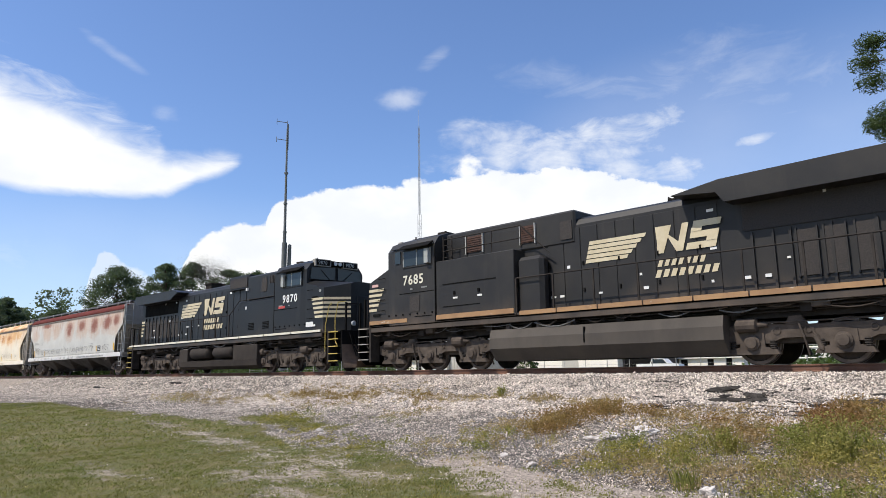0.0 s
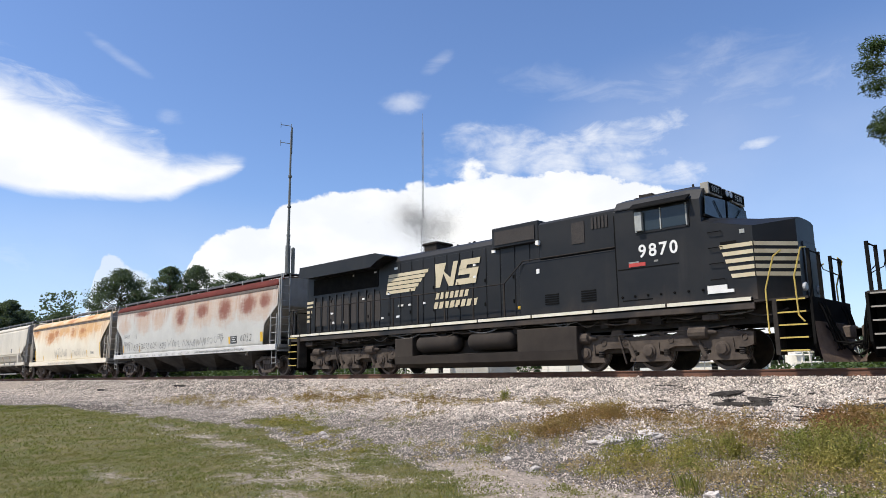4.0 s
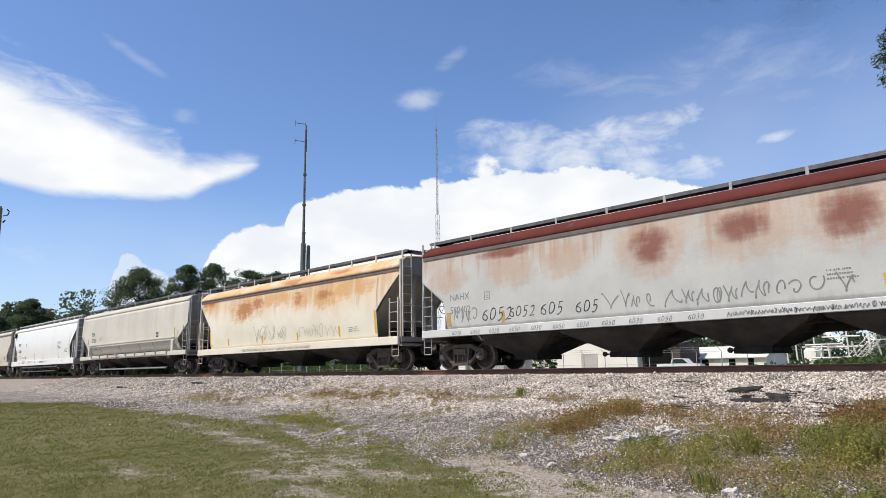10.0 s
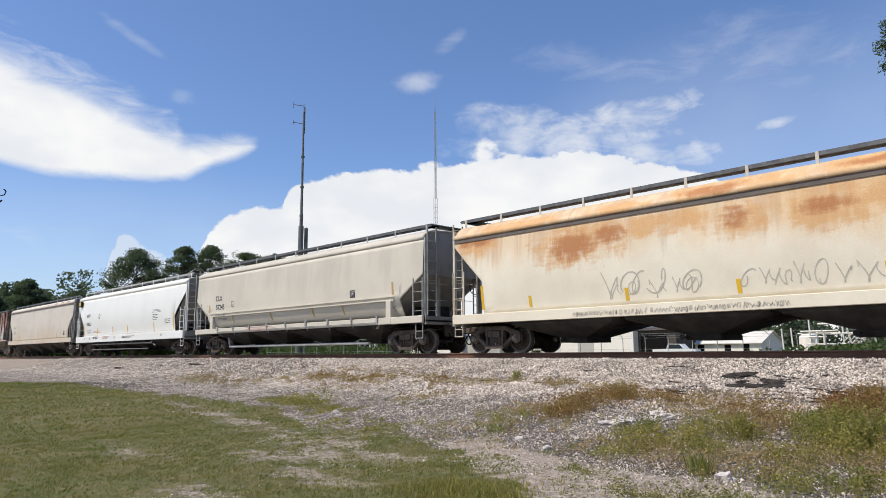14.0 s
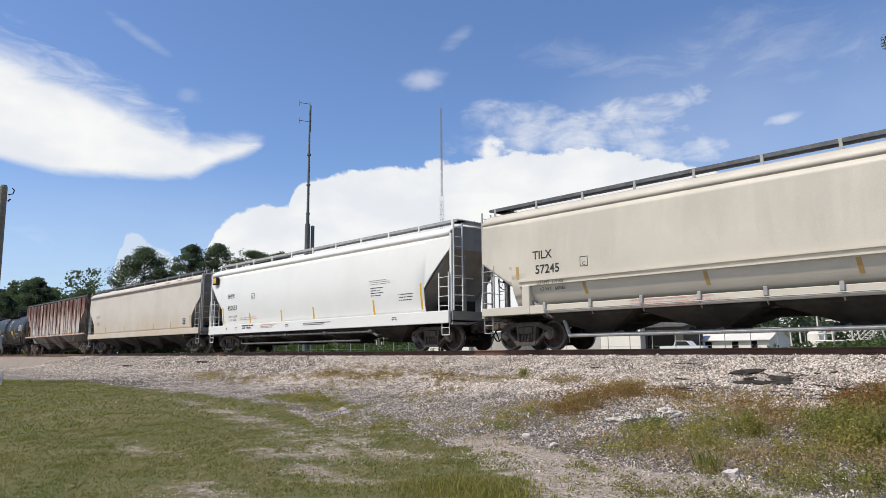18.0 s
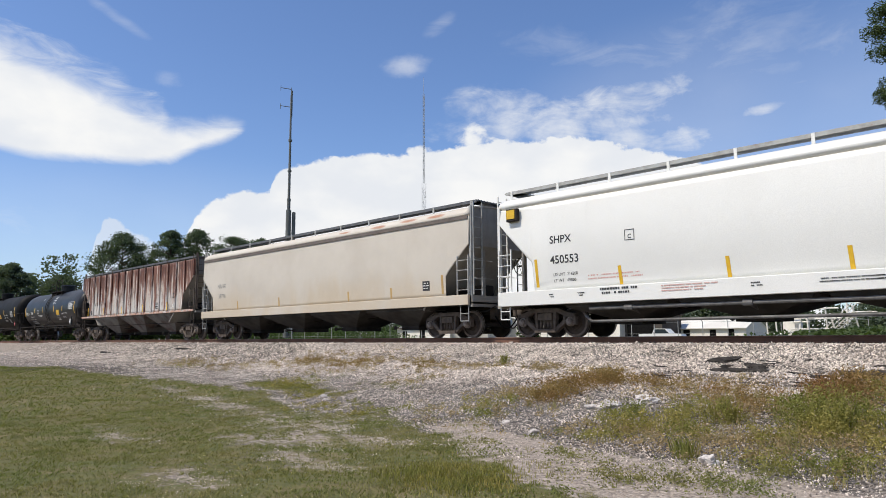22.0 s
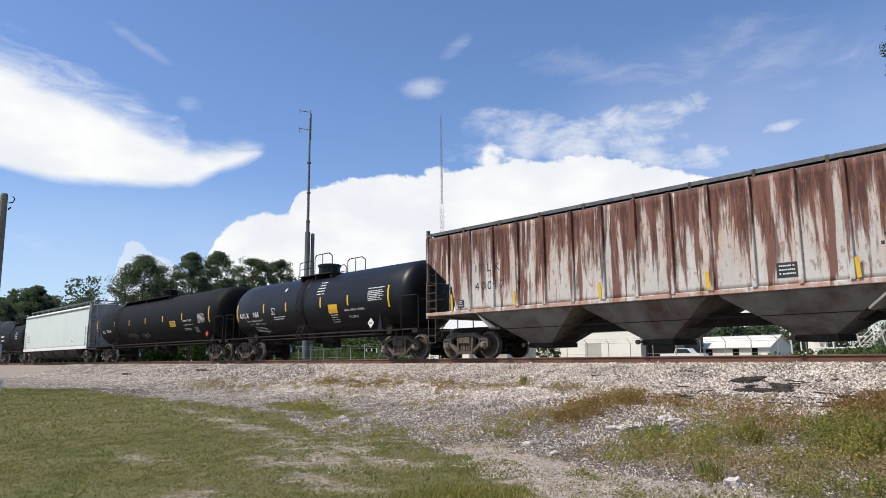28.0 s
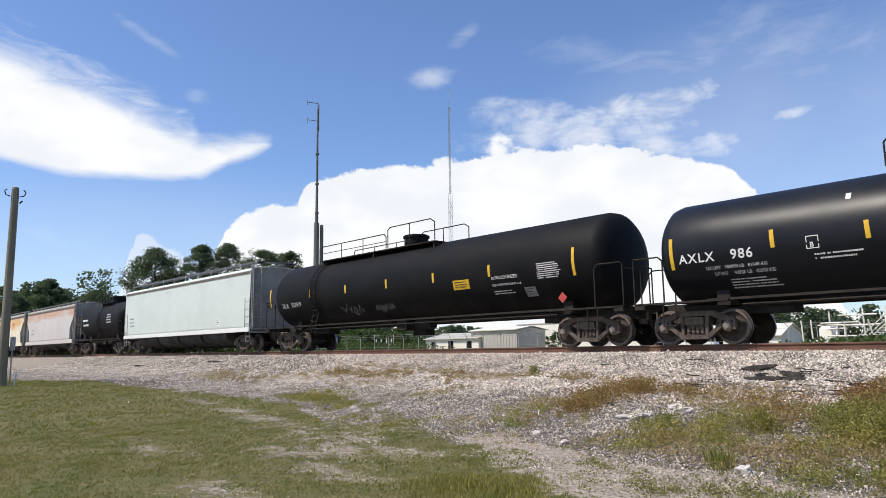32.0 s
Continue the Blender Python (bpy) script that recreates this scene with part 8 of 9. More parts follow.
def build_yard():
    house("office_building", "low white office with a sloping roof and dark windows", 41.3, 45.6, 118, 1.75, 2.7, 9, m_wall_white, m_wall_grey, ((0.12, 1.0, 0.9, 2.0, "window"), (0.45, 1.2, 0.0, 2.1, "doorway"), (0.8, 1.0, 0.9, 2.0, "window")))
    house("metal_shed", "grey ribbed metal shed with a pale roof", 45.0, 48.7, 112, 2.9, 3.4, 7, m_wall_grey, m_roof_pale, (), 16)
    house("warehouse", "long white flat-roofed warehouse with a service door", 48.75, 59.2, 115, 4.1, 4.1, 18, m_wall_white, m_wall_white, ((0.13, 1.6, 0.0, 2.4, "door"), (0.62, 3.0, 0.0, 3.0, "door")), 0, True)
    house("open_shed", "dark brown open-fronted shed", 59.5, 62.4, 108, 3.3, 3.7, 6, m_shed_brown, m_shed_brown, ((0.1, 4.2, 0.0, 3.4, "opening"),))
    house("yard_house", "small white house with a pale gabled roof", 62.9, 68.4, 110, 1.35, 2.95, 8, m_wall_white, m_roof_pale, ((0.55, 0.9, 0.9, 1.8, "window"), (0.78, 0.9, 0.0, 1.9, "doorway"), (0.2, 1.0, 0.9, 1.8, "window")))
    # low white wall further down the line
    house("pump_house", "small white pump house with a flat roof", 36.3, 37.6, 120, 0.9, 0.9, 3, m_wall_white, m_roof_pale, (), 0, True)
    # process plant: tanks, pipes and a stair
    p = polar(72.5, 95)
    t = thing("process_plant", "white pipes, frames and stairs of a small plant", "plant", at=Matrix.Translation(p) @ Matrix.Rotation(radians(90 - 72.5) * -1, 4, "Z"))
    rnd = random.Random(4)
    for i in range(9):
        bm = BM()
        x = -5 + i * 1.4
        rod(bm, (x, rnd.uniform(-1, 1), 0), (x, rnd.uniform(-1, 1), rnd.uniform(2.5, 5.2)), 0.09, 6)
        part("pipe_post", bm, m_wall_white, t)
    for i in range(7):
        bm = BM()
        z = rnd.uniform(0.9, 4.2)
        a = rnd.uniform(-5, 0)
        rod(bm, (a, rnd.uniform(-1, 1), z), (a + rnd.uniform(3, 7), rnd.uniform(-1, 1), z), 0.10, 6)
        part("pipe", bm, m_wall_white, t)
    bm = BM()
    for i in range(12):
        box(bm, 2.5 + 0.28 * i, 2.9 + 0.28 * i, -0.5, 0.5, 0.4 + 0.24 * i, 0.46 + 0.24 * i)
    for y in (-0.5, 0.5):
        pipe(bm, [(2.3, y, 0.4), (6.0, y, 3.4), (8.2, y, 3.4)], 0.06, 5)
        pipe(bm, [(2.3, y, 1.4), (6.0, y, 4.4), (8.2, y, 4.4)], 0.05, 5)
    part("stair", bm, m_wall_white, t)
    bm = BM()
    turned(bm, (-3, 1.5, 0.3), (0, 0, 1), ((0, 1.1), (2.2, 1.1), (2.6, 0.7), (2.7, 0.1)), 18)
    part("vessel", bm, m_wall_white, t)
    # chain-link fence: posts with bent arms, and wires
    f = thing("yard_fence", "thin steel fence with bent barbed-wire arms", "fence")
    a, b = polar(30, 88, 0), polar(80, 62, 0)
    n = 34
    for i in range(n + 1):
        q = a.lerp(b, i / n)
        q.z = -0.7
        bm = BM()
        rod(bm, q, q + Vector((0, 0, 2.0)), 0.035, 5)
        rod(bm, q + Vector((0, 0, 2.0)), q + Vector((-0.2, -0.25, 2.35)), 0.025, 4)
        part("fence_post", bm, m_rail_grey, f)
    for z, o in ((0.1, 0), (1.0, 0), (1.95, 0), (2.15, -0.13), (2.33, -0.24)):
        bm = BM()
        rod(bm, a + Vector((o, o, z - 0.7)), b + Vector((o, o, z - 0.7)), 0.010, 3)
        part("fence_wire", bm, m_rail_grey, f)
    # small transformer stand beyond the fence
    p = polar(37.9, 112)
    t = thing("transformer_stand", "small grey transformer stand with upright bushings", "transformer", at=Matrix.Translation(p) @ Matrix.Rotation(radians(52), 4, "Z"))
    bm = BM()
    box(bm, -1.3, 1.3, -0.6, 0.6, 0.3, 1.6, 0.05)
    part("cabinet", bm, m_wall_grey, t)
    for x in (-1.2, -0.4, 0.4, 1.2):
        bm = BM()
        turned(bm, (x, 0, 1.6), (0, 0, 1), ((0, 0.12), (0.3, 0.08), (0.5, 0.12), (0.9, 0.05)), 8)
        part("bushing", bm, m_roof_pale, t)
    for x in (-1.5, 1.5):
        bm = BM()
        box(bm, x - 0.06, x + 0.06, -0.06, 0.06, 0.0, 3.2)
        part("post", bm, m_wall_grey, t)


build_yard()


def car_shape(name, label, at, turn, paint):
    """A parked pickup seen from far off."""
    t = thing(name, label, "pickup truck", "parked pickups", at=Matrix.Translation(at) @ Matrix.Rotation(radians(turn), 4, "Z"))
    bm = BM()
    prism(bm, [(-2.7, 0.5), (2.6, 0.5), (2.7, 0.8), (2.6, 1.05), (1.3, 1.15), (0.75, 1.75), (-0.7, 1.78), (-0.95, 1.15), (-2.7, 1.1)], "y", -0.95, 0.95)
    part("body", bm, paint, t)
    for s in (-1, 1):
        bm = BM()
        prism(bm, [(1.15, 1.18), (0.68, 1.68), (-0.62, 1.70), (-0.82, 1.18)], "y", *sorted((s * 0.955, s * 0.965)))
        part("side_window", bm, m_glass, t)
        for x in (-1.75, 1.75):
            bm = BM()
            turned(bm, (x, s * 0.75, 0.38), (0, s, 0), ((0, 0.38), (0.22, 0.38), (0.23, 0.22), (0.2, 0.2)), 16)
            part("wheel", bm, m_dark, t)
    return t


for tn, dd, ro in ((62.4, 92, 8),):
    car_shape("pickup_truck", "white pickup truck parked in the yard", polar(tn, dd), ro, m_h_white)


def build_pole():
    p = polar(10.72, 30.0)
    t = thing("utility_pole", "weathered grey wooden utility pole with small hooks", "pole", at=Matrix.Translation(p))
    top = math.tan(radians(11.75)) * 30.0 - 0.03 - p.z
    bm = BM()
    turned(bm, (0, 0, -0.3), (0, 0, 1), ((0, 0.165), (1.5, 0.16), (top * 0.5, 0.145), (top + 0.22, 0.125), (top + 0.3, 0.10)), 14)
    part("pole", bm, m_wood_pole, t, smooth=False)
    r = Vector((math.sin(radians(11.1)), math.cos(radians(11.1)), 0))
    for s in (-1, 1):
        bm = BM()
        pipe(bm, [tuple(r * s * 0.15 + Vector((0, 0, top - 0.35))), tuple(r * s * 0.30 + Vector((0, 0, top - 0.30))), tuple(r * s * 0.34 + Vector((0, 0, top - 0.15))), tuple(r * s * 0.26 + Vector((0, 0, top - 0.08)))], 0.02, 5)
        part("hook", bm, m_under, t)
    bm = BM()
    pipe(bm, [tuple(r * 0.16 + Vector((0, 0, top - 0.6))), tuple(r * 0.24 + Vector((0, 0, top - 0.5)))], 0.03, 5)
    part("hook", bm, m_under, t)
    bm = BM()
    box(bm, r.x * 0.27 - 0.06, r.x * 0.27 + 0.06, r.y * 0.27 - 0.08, r.y * 0.27 + 0.08, 1.25, 1.75, 0.02)
    rod(bm, tuple(r * 0.26 + Vector((0, 0, 0))), tuple(r * 0.26 + Vector((0, 0, 1.3))), 0.025, 6)
    part("meter_box", bm, m_rail_grey, t)
    bm = BM()
    rod(bm, tuple(r * 0.40), tuple(r * 0.45 + Vector((0, 0, 0.45))), 0.03, 6)
    tagged(part("marker_post", bm, m_white, None), "thin white marker post by the utility pole", "post").matrix_basis = Matrix.Translation(p)


build_pole()

# ---- grass, weeds, timbers, rocks beside the track ----
m_grass = surf("lawn_blades", (0.155, 0.172, 0.058), (0.225, 0.198, 0.092), 0.6, 0.9, 0, 0.0, 8, leaf=True, island=0.40, spec=0.1)
m_dry = surf("dry_weeds", (0.36, 0.27, 0.16), (0.27, 0.19, 0.11), 0.8, 0.9, 0, 0.0, 8, leaf=True, island=0.5, spec=0.1)
m_orange = surf("orange_weeds", (0.28, 0.205, 0.090), (0.225, 0.118, 0.058), 0.9, 0.85, 0, 0.0, 8, leaf=True, island=0.6, spec=0.1)
m_lime = surf("fresh_green_weeds", (0.165, 0.180, 0.050), (0.34, 0.27, 0.095), 0.9, 0.8, 0, 0.0, 8, leaf=True, island=0.55, spec=0.1)
m_straw = surf("tan_grass_stems", (0.36, 0.30, 0.17), (0.28, 0.25, 0.12), 1.5, 0.9, 0, 0.0, 8, leaf=True, island=0.5, spec=0.1)
m_timber = surf("charred_timber", (0.030, 0.026, 0.023), (0.075, 0.066, 0.058), 5, 0.95, 0, 0.6, 25, stretch=(0.4, 3, 3))
m_rock = surf("pale_limestone", (0.66, 0.61, 0.57), (0.46, 0.415, 0.38), 5, 0.95, 0, 0.9, 22, spec=0.1)


def blades(name, label, spots, mat, category="grass"):
    """Blades as slim triangles in one mesh. spots: (x, y, z, height, width, lean, turn)."""
    a = np.array(spots, float)
    x, y, z, h, w, lean, turn = a.T
    c, s = np.cos(turn), np.sin(turn)
    n = len(a)
    v = np.zeros((n, 4, 3))
    v[:, 0] = np.stack([x - c * w / 2, y - s * w / 2, z], -1)
    v[:, 1] = np.stack([x + c * w / 2, y + s * w / 2, z], -1)
    v[:, 2] = np.stack([x - s * lean * h * 0.45 + c * w * 0.4, y + c * lean * h * 0.45 + s * w * 0.4, z + h * 0.62], -1)
    v[:, 3] = np.stack([x - s * lean * h, y + c * lean * h, z + h], -1)
    f = np.arange(n)[:, None] * 4 + np.arange(4)[None]
    me = bpy.data.meshes.new(name)
    me.from_pydata(v.reshape(-1, 3).tolist(), [], f.tolist())
    me.materials.append(mat)
    return tagged(new(name, me), label, category, kind="stuff")


def sow(n, area, density, h, w, seed, clump=1, lean=0.6):
    rnd = random.Random(seed)
    out = []
    x0, x1, y0, y1 = area
    for _ in range(n):
        x, y = rnd.uniform(x0, x1), rnd.uniform(y0, y1)
        d = density(x, y)
        if rnd.random() > d:
            continue
        for _ in range(clump):
            px, py = x + rnd.gauss(0, 0.02), y + rnd.gauss(0, 0.02)
            out.append((px, py, ground_top(px, py) - 0.01, rnd.uniform(*h) * (0.6 + 0.5 * d), w * rnd.uniform(0.6, 1.3), rnd.uniform(0.1, lean), rnd.uniform(0, 6.28)))
    return out


def turf(x, y):
    g = lawn(x, y)
    return smooth(0.20, 0.74, g) * (0.65 + 0.35 * smooth(-0.3, 0.3, wobble(x, y, 1.7, 51.0)))


blades("lawn_grass", "short mown green grass with dry straw", sow(52000, (-16, 0, 1.4, 10.8), turf, (0.018, 0.050), 0.010, 61, 4, 1.3) + sow(34000, (-44, -16, 1.6, 11.0), turf, (0.025, 0.060), 0.022, 62, 3, 1.3), m_grass)
blades("lawn_straw", "dry straw in the short grass", sow(30000, (-24, 0, 1.4, 10.5), lambda x, y: turf(x, y) * (0.25 + 0.75 * smooth(-0.1, 0.4, wobble(x, y, 0.9, 71.0))), (0.015, 0.045), 0.010, 63, 3, 1.8), m_straw)
blades("lush_grass", "longer light green grass in the lower lawn", sow(5200, (-8.5, -4.4, 4.4, 6.9), lambda x, y: smooth(1.0, 0.2, math.hypot((x + 5.6) * 0.75, y - 5.7)) + 0.06, (0.04, 0.09), 0.009, 64, 4), m_lime)


def spray(verts, faces, rnd, c, r, n, leaf, tall):
    """Small leaves round a stem."""
    for _ in range(n):
        o = Vector((rnd.gauss(0, 0.5) * r, rnd.gauss(0, 0.5) * r, rnd.random() ** 0.8 * tall))
        o.x *= 1.1 - 0.6 * o.z / max(tall, 0.01)
        o.y *= 1.1 - 0.6 * o.z / max(tall, 0.01)
        u = Vector((rnd.gauss(0, 1), rnd.gauss(0, 1), rnd.gauss(0.4, 0.8))).normalized()
        w = u.cross(Vector((rnd.gauss(0, 1), rnd.gauss(0, 1), rnd.gauss(0, 1)))).normalized()
        s = leaf * rnd.uniform(0.5, 1.3)
        p = c + o
        k = len(verts)
        verts += [tuple(p), tuple(p + u * s * 0.5 + w * s * 0.22), tuple(p + u * s), tuple(p + u * s * 0.5 - w * s * 0.22)]
        faces.append((k, k + 1, k + 2, k + 3))


def weeds(name, label, patches, mat, seed, leaf=0.05, thin=1.0):
    """patches: (x, y, radius, plants, leaves a plant, height)."""
    rnd = random.Random(seed)
    verts, faces = [], []
    for x, y, R, plants, n, tall in patches:
        for _ in range(int(plants * thin)):
            px, py = x + rnd.gauss(0, 0.5) * R, y + rnd.gauss(0, 0.42) * R
            spray(verts, faces, rnd, Vector((px, py, ground_top(px, py))), rnd.uniform(0.10, 0.28), n, leaf, tall * rnd.uniform(0.45, 1.1))
    me = bpy.data.meshes.new(name)
    me.from_pydata(verts, [], faces)
    me.materials.append(mat)
    return tagged(new(name, me), label, "weeds", kind="stuff")


weeds("orange_weeds", "low orange and rust-brown weeds on the ballast bank", [(-8.0, 12.7, 0.7, 80, 60, 0.26), (-8.3, 11.9, 0.7, 80, 60, 0.30), (-8.2, 11.1, 0.55, 46, 60, 0.26), (-7.2, 12.9, 0.8, 40, 40, 0.16), (-6.2, 12.6, 0.9, 26, 36, 0.14), (-3.5, 12.5, 0.7, 70, 70, 0.36), (-2.9, 12.1, 0.7, 70, 70, 0.40), (-3.4, 11.7, 0.6, 40, 70, 0.36), (-4.7, 11.9, 0.6, 22, 50, 0.30), (-4.3, 11.2, 0.5, 18, 50, 0.30), (-5.3, 12.3, 0.8, 22, 40, 0.16), (-17.8, 14.3, 1.3, 60, 40, 0.15), (-20.6, 14.4, 1.4, 70, 40, 0.16), (-15.3, 14.5, 0.9, 36, 40, 0.13)], m_orange, 81, 0.042)
weeds("dry_weeds", "thin dry reddish weeds on the ballast", [(-21.5, 14.2, 1.6, 50, 40, 0.14), (-18.5, 14.1, 2.2, 90, 40, 0.14), (-14.2, 13.9, 1.0, 40, 40, 0.12), (-12.6, 14.2, 0.9, 34, 40, 0.12), (-10.6, 14.2, 0.6, 34, 40, 0.22), (-9.0, 14.0, 0.8, 30, 40, 0.18), (-27, 12.6, 1.6, 70, 40, 0.26), (-23.5, 12.4, 1.6, 50, 40, 0.2), (-6.0, 12.6, 1.6, 60, 40, 0.14), (-17.0, 12.6, 1.2, 30, 30, 0.14), (-5.5, 9.2, 1.6, 60, 30, 0.16), (-8.5, 9.6, 1.6, 40, 30, 0.12), (-13.0, 12.0, 1.0, 30, 30, 0.12), (-4.0, 9.0, 1.2, 70, 36, 0.20), (-3.2, 11.2, 1.2, 70, 40, 0.28), (-4.9, 11.4, 1.0, 60, 40, 0.24), (-2.6, 9.0, 1.0, 50, 36, 0.24), (-9.4, 11.4, 0.7, 30, 40, 0.18)], m_dry, 82, 0.042)
weeds("yellow_green_weeds", "yellow-green weeds at the foot of the bank", [(-9.2, 10.5, 0.6, 22, 50, 0.20), (-8.6, 9.6, 0.6, 20, 50, 0.16), (-6.2, 10.4, 0.42, 26, 70, 0.30), (-5.8, 9.7, 0.5, 30, 70, 0.26), (-5.3, 10.8, 0.35, 20, 80, 0.34), (-5.0, 10.0, 0.45, 28, 80, 0.32), (-4.7, 9.4, 0.4, 22, 70, 0.26), (-4.55, 10.6, 0.28, 18, 90, 0.42), (-5.7, 8.9, 0.45, 18, 60, 0.16), (-3.6, 10.8, 0.4, 26, 100, 0.46), (-3.2, 10.2, 0.4, 30, 110, 0.60), (-2.8, 10.7, 0.4, 24, 110, 0.60), (-2.9, 9.7, 0.45, 26, 100, 0.44), (-2.3, 10.0, 0.5, 24, 90, 0.50), (-3.5, 9.4, 0.45, 16, 80, 0.30), (-3.2, 8.4, 0.6, 20, 60, 0.18), (-2.4, 8.6, 0.6, 22, 70, 0.24), (-1.9, 9.2, 0.6, 30, 80, 0.34), (-12.4, 14.8, 0.12, 6, 60, 0.34), (-16.2, 10.5, 0.9, 80, 40, 0.15), (-14.4, 9.9, 0.8, 40, 40, 0.10), (-10.6, 8.9, 0.9, 34, 40, 0.10), (-12.6, 9.2, 0.9, 34, 40, 0.10), (-25, 11.6, 0.6, 14, 40, 0.2)], m_lime, 83, 0.040, 0.78)
weeds("dark_weeds", "small dark green tufts on the bare ground", [(-5.5, 7.6, 0.16, 7, 34, 0.10), (-5.15, 7.45, 0.16, 6, 34, 0.09), (-6.6, 8.5, 0.12, 4, 30, 0.10), (-6.2, 6.9, 0.4, 10, 30, 0.09), (-4.7, 7.2, 0.4, 10, 30, 0.09), (-4.2, 7.0, 0.6, 16, 30, 0.09), (-7.2, 7.5, 0.8, 22, 30, 0.08), (-8.2, 8.9, 0.6, 12, 26, 0.1), (-9.5, 8.0, 1.0, 30, 30, 0.08), (-11.5, 8.4, 1.2, 34, 30, 0.09), (-3.4, 7.3, 0.6, 18, 36, 0.12), (-13.5, 11.3, 1.4, 26, 30, 0.1), (-16.5, 11.6, 1.2, 24, 30, 0.1), (-4.0, 6.9, 0.9, 40, 26, 0.07), (-3.2, 7.2, 0.8, 34, 26, 0.09), (-3.0, 8.0, 0.8, 30, 26, 0.12), (-9.6, 6.4, 1.2, 40, 26, 0.05), (-10.8, 7.2, 1.2, 40, 26, 0.05)], m_grass, 84, 0.035)


def tufts(name, label, patches, mat, seed, w=0.008):
    """Upright stems in tufts. patches: (x, y, radius, tufts, stems a tuft, height)."""
    rnd = random.Random(seed)
    out = []
    for x, y, R, n, stems, tall in patches:
        for _ in range(n):
            a, b = x + rnd.gauss(0, 0.5) * R, y + rnd.gauss(0, 0.5) * R
            for _ in range(stems):
                p, q = a + rnd.gauss(0, 0.035), b + rnd.gauss(0, 0.035)
                out.append((p, q, ground_top(p, q) - 0.01, tall * rnd.uniform(0.5, 1.1), w * rnd.uniform(0.7, 1.4), rnd.uniform(0.05, 0.45), rnd.uniform(0, 6.28)))
    return blades(name, label, out, mat)


tufts("tan_stems", "tan and straw-coloured grass stems on the bank", [(-3.4, 9.6, 1.1, 40, 12, 0.20), (-2.6, 10.6, 1.0, 30, 12, 0.26), (-4.8, 10.2, 1.0, 26, 10, 0.16), (-5.6, 9.4, 0.8, 22, 10, 0.14), (-2.4, 8.8, 0.9, 30, 10, 0.16), (-4.9, 11.9, 0.9, 22, 10, 0.18), (-3.2, 11.6, 1.0, 30, 12, 0.28), (-7.7, 10.6, 0.7, 18, 10, 0.14), (-6.0, 7.4, 1.2, 26, 8, 0.06), (-8.6, 9.0, 1.0, 26, 8, 0.07)], m_straw, 85, 0.006)
tufts("green_stems", "upright green grass tufts on the bank", [(-3.2, 10.3, 0.35, 10, 12, 0.48), (-2.8, 10.6, 0.4, 8, 12, 0.46), (-4.55, 10.6, 0.2, 8, 12, 0.40), (-4.15, 8.35, 0.14, 9, 14, 0.30), (-5.6, 9.8, 0.6, 14, 10, 0.22), (-2.4, 8.6, 0.7, 16, 9, 0.12), (-3.4, 8.4, 0.7, 16, 9, 0.10), (-5.6, 9.7, 0.6, 10, 10, 0.12), (-12.4, 14.8, 0.1, 4, 12, 0.30), (-5.4, 6.6, 0.6, 30, 10, 0.07), (-7.0, 6.8, 0.8, 34, 10, 0.06)], m_lime, 86, 0.006)


def beam(at, length, wide, thick, turn, tilt, seed, label):
    """A split, charred piece of wood with ragged tapering ends."""
    rnd = random.Random(seed)
    bm = BM()
    for j in range(3 if wide > 0.07 else 1):
        rows = []
        cut = rnd.uniform(0.6, 1.0) if j else 1.0
        slip = rnd.uniform(-0.2, 0.2) * length if j else 0.0
        oy, oz = (rnd.uniform(-0.35, 0.35) * wide, rnd.uniform(0.0, 0.35) * thick) if j else (0.0, 0.0)
        slim = 0.5 if j else 0.8
        bend = rnd.uniform(-0.05, 0.05) * length
        for i in range(10):
            f = i / 9
            x = slip + (f - 0.5) * length * cut
            k = slim * (min(1.0, 0.25 + 3.2 * f) * min(1.0, 0.2 + 3.6 * (1 - f))) * rnd.uniform(0.75, 1.1)
            rows.append([(x + rnd.uniform(-1, 1) * 0.02, oy + bend * math.sin(math.pi * f) + a * wide / 2 * k + rnd.uniform(-1, 1) * 0.014, oz + b * thick / 2 * k + rnd.uniform(-1, 1) * 0.010) for a, b in ((-1, -1), (0.1, -1.1), (1, -0.9), (1, 0.7), (0.3, 1.1), (-0.4, 0.8), (-1, 0.9))])
        loft(bm, rows)
    me = bpy.data.meshes.new("old_timber")
    bm.to_mesh(me)
    bm.free()
    me.materials.append(m_timber)
    o = tagged(new("old_timber", me), label, "timber", "discarded tie pieces")
    x, y = at
    o.matrix_basis = Matrix.Translation((x, y, ground_top(x, y) + thick * 0.45)) @ Matrix.Rotation(radians(turn), 4, "Z") @ Matrix.Rotation(radians(tilt), 4, "Y") @ Matrix.Rotation(radians(-14), 4, "X")
    return o


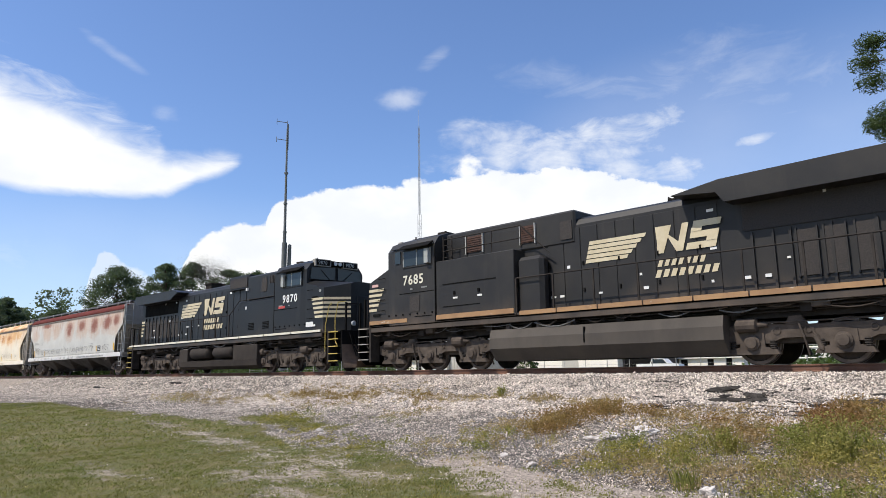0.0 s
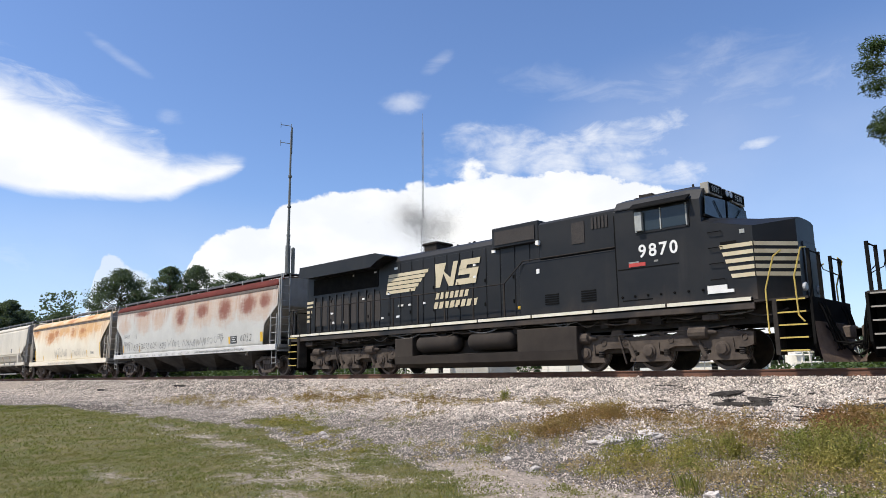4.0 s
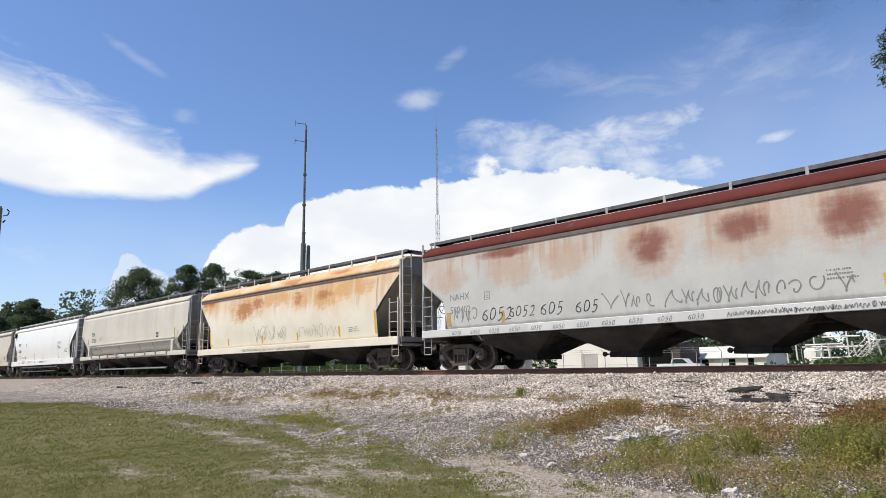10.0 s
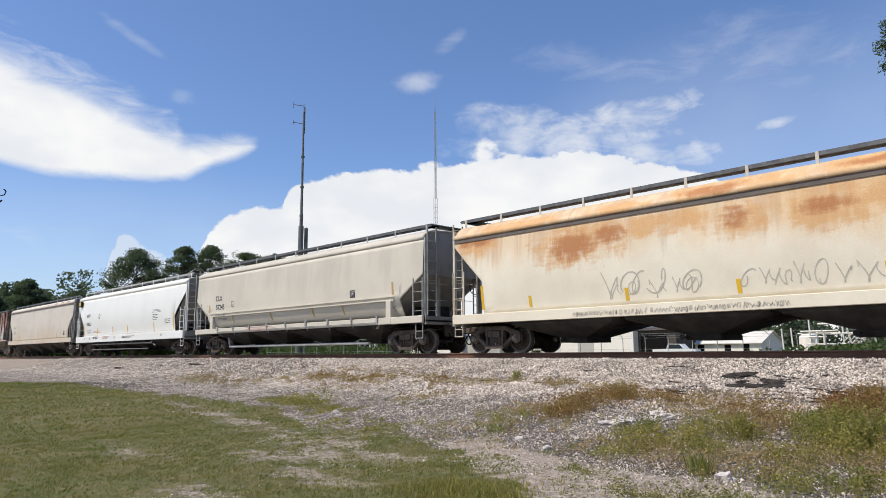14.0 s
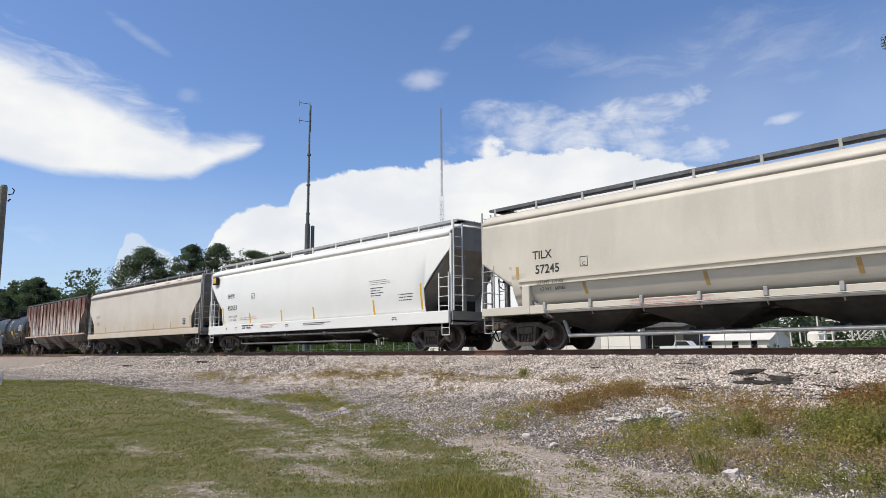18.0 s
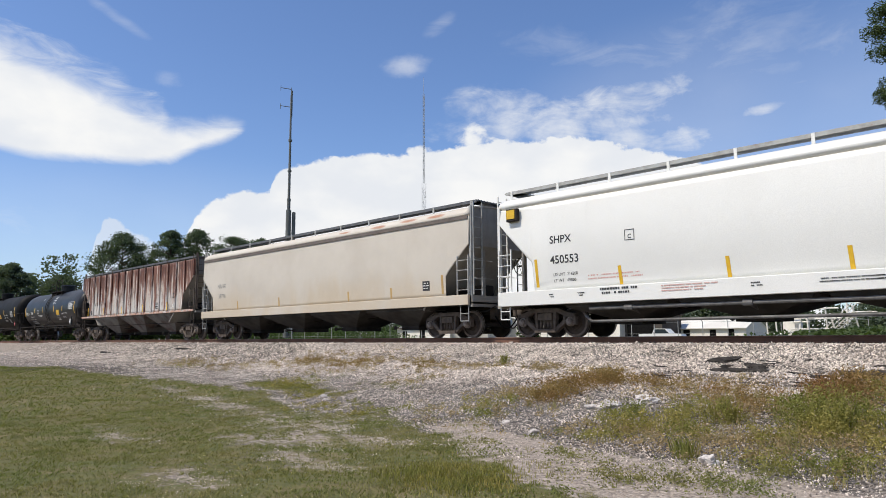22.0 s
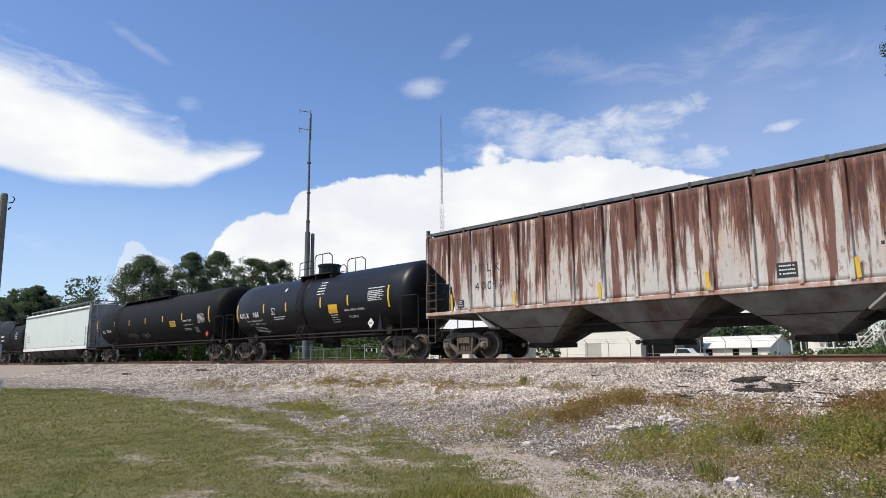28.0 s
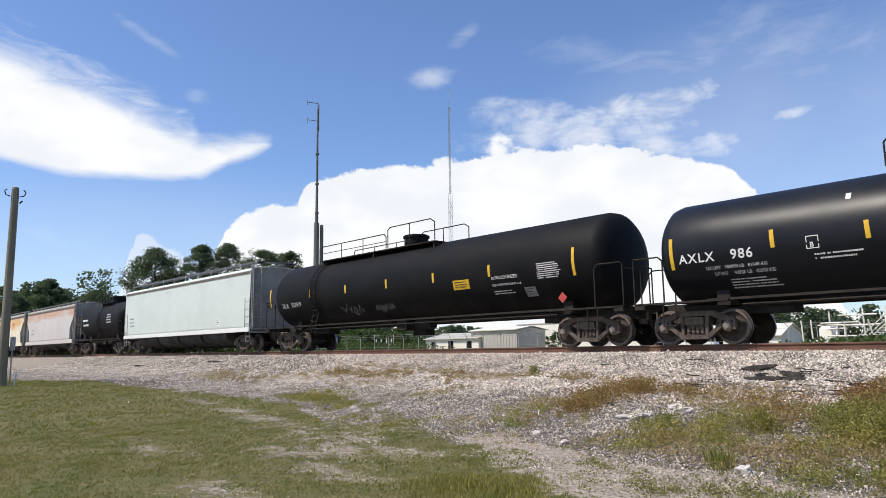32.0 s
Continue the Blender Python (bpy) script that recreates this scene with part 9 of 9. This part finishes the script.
for i, (x, y, l, w, h, tu, ti) in enumerate((
        (-6.6, 15.28, 0.80, 0.17, 0.13, 17, -4), (-6.2, 14.60, 0.90, 0.15, 0.11, 14, 0), (-5.75, 14.92, 0.80, 0.16, 0.12, -27, 3), (-6.35, 14.95, 0.50, 0.10, 0.09, 62, 0), (-5.6, 14.66, 0.45, 0.13, 0.10, 6, 0),
        (-3.9, 14.65, 1.45, 0.20, 0.15, -38, 0), (-4.3, 14.5, 0.75, 0.08, 0.07, 42, 0), (-3.4, 14.75, 1.2, 0.20, 0.13, -22, 0), (-7.4, 13.75, 0.8, 0.07, 0.05, -6, 0),
        (-9.3, 14.6, 0.4, 0.07, 0.05, 24, 0), (-8.6, 14.15, 0.42, 0.08, 0.05, -10, 0), (-10.6, 15.6, 0.45, 0.05, 0.04, 30, 0), (-13.0, 14.55, 1.3, 0.05, 0.04, 4, 0),
        (-11.6, 14.4, 0.8, 0.05, 0.04, -5, 0), (-5.3, 13.9, 1.6, 0.05, 0.04, 3, 0), (-41.5, 14.6, 1.4, 0.35, 0.14, 8, 0), (-33.6, 15.5, 0.9, 0.22, 0.12, 30, 0), (-14.9, 15.7, 0.35, 0.05, 0.04, 40, 0), (-4.9, 15.6, 0.25, 0.06, 0.05, 60, 0))):
    beam((x, y), l * 0.82, w * 0.8, h * 0.9, tu, ti, 90 + i, "charred grey piece of an old wooden tie on the ballast")


def build_sticks():
    rnd = random.Random(140)
    for i in range(34):
        x, y = rnd.uniform(-8.6, -2.6), rnd.choice((rnd.gauss(13.9, 0.25), rnd.gauss(14.6, 0.5), rnd.uniform(13.6, 16.2)))
        o = beam((x, y), rnd.uniform(0.18, 0.7), rnd.uniform(0.025, 0.05), rnd.uniform(0.02, 0.04), rnd.gauss(0, 24), rnd.uniform(-5, 5), 150 + i, "thin dark splinter of an old tie on the ballast")
        o.name = "wood_splinter"


build_sticks()


def rock(at, r, seed, flat=0.6, label="pale limestone lump lying on the bank"):
    rnd = random.Random(seed)
    bm = BM()
    bmesh.ops.create_icosphere(bm, subdivisions=4, radius=1.0)
    off = Vector((rnd.uniform(0, 50), rnd.uniform(0, 50), 0))
    for v in bm.verts:
        k = 0.9 + 0.5 * noise.noise(v.co * 1.3 + off) - 0.35 * abs(noise.noise(v.co * 2.6 + off)) - 0.22 * abs(noise.noise(v.co * 6.0 + off)) + 0.06 * noise.noise(v.co * 13.0 + off)
        v.co = Vector((v.co.x * k * r * rnd.uniform(0.98, 1.02), v.co.y * k * r * 0.8, v.co.z * k * r * flat))
    me = bpy.data.meshes.new("rock")
    bm.to_mesh(me)
    bm.free()
    me.materials.append(m_rock)
    o = tagged(new("rock", me), label, "rock", "rocks on the bank")
    o.matrix_basis = Matrix.Translation((at[0], at[1], ground_top(*at) + r * flat * 0.15)) @ Matrix.Rotation(rnd.uniform(0, 6.28), 4, "Z")
    return o


for i, (x, y, r, fl) in enumerate(((-6.85, 11.0, 0.24, 0.4), (-7.1, 10.85, 0.16, 0.4), (-6.55, 11.65, 0.17, 0.5), (-6.3, 11.5, 0.2, 0.45), (-6.45, 11.25, 0.14, 0.5), (-3.75, 8.15, 0.13, 0.8), (-6.8, 8.75, 0.11, 0.6), (-5.3, 11.6, 0.13, 0.5), (-5.0, 11.9, 0.12, 0.5), (-7.7, 9.2, 0.09, 0.6), (-9.0, 13.3, 0.10, 0.5), (-13.9, 9.9, 0.13, 0.4), (-13.5, 9.7, 0.1, 0.4))):
    rock((x, y), r, 110 + i, fl)


motions()
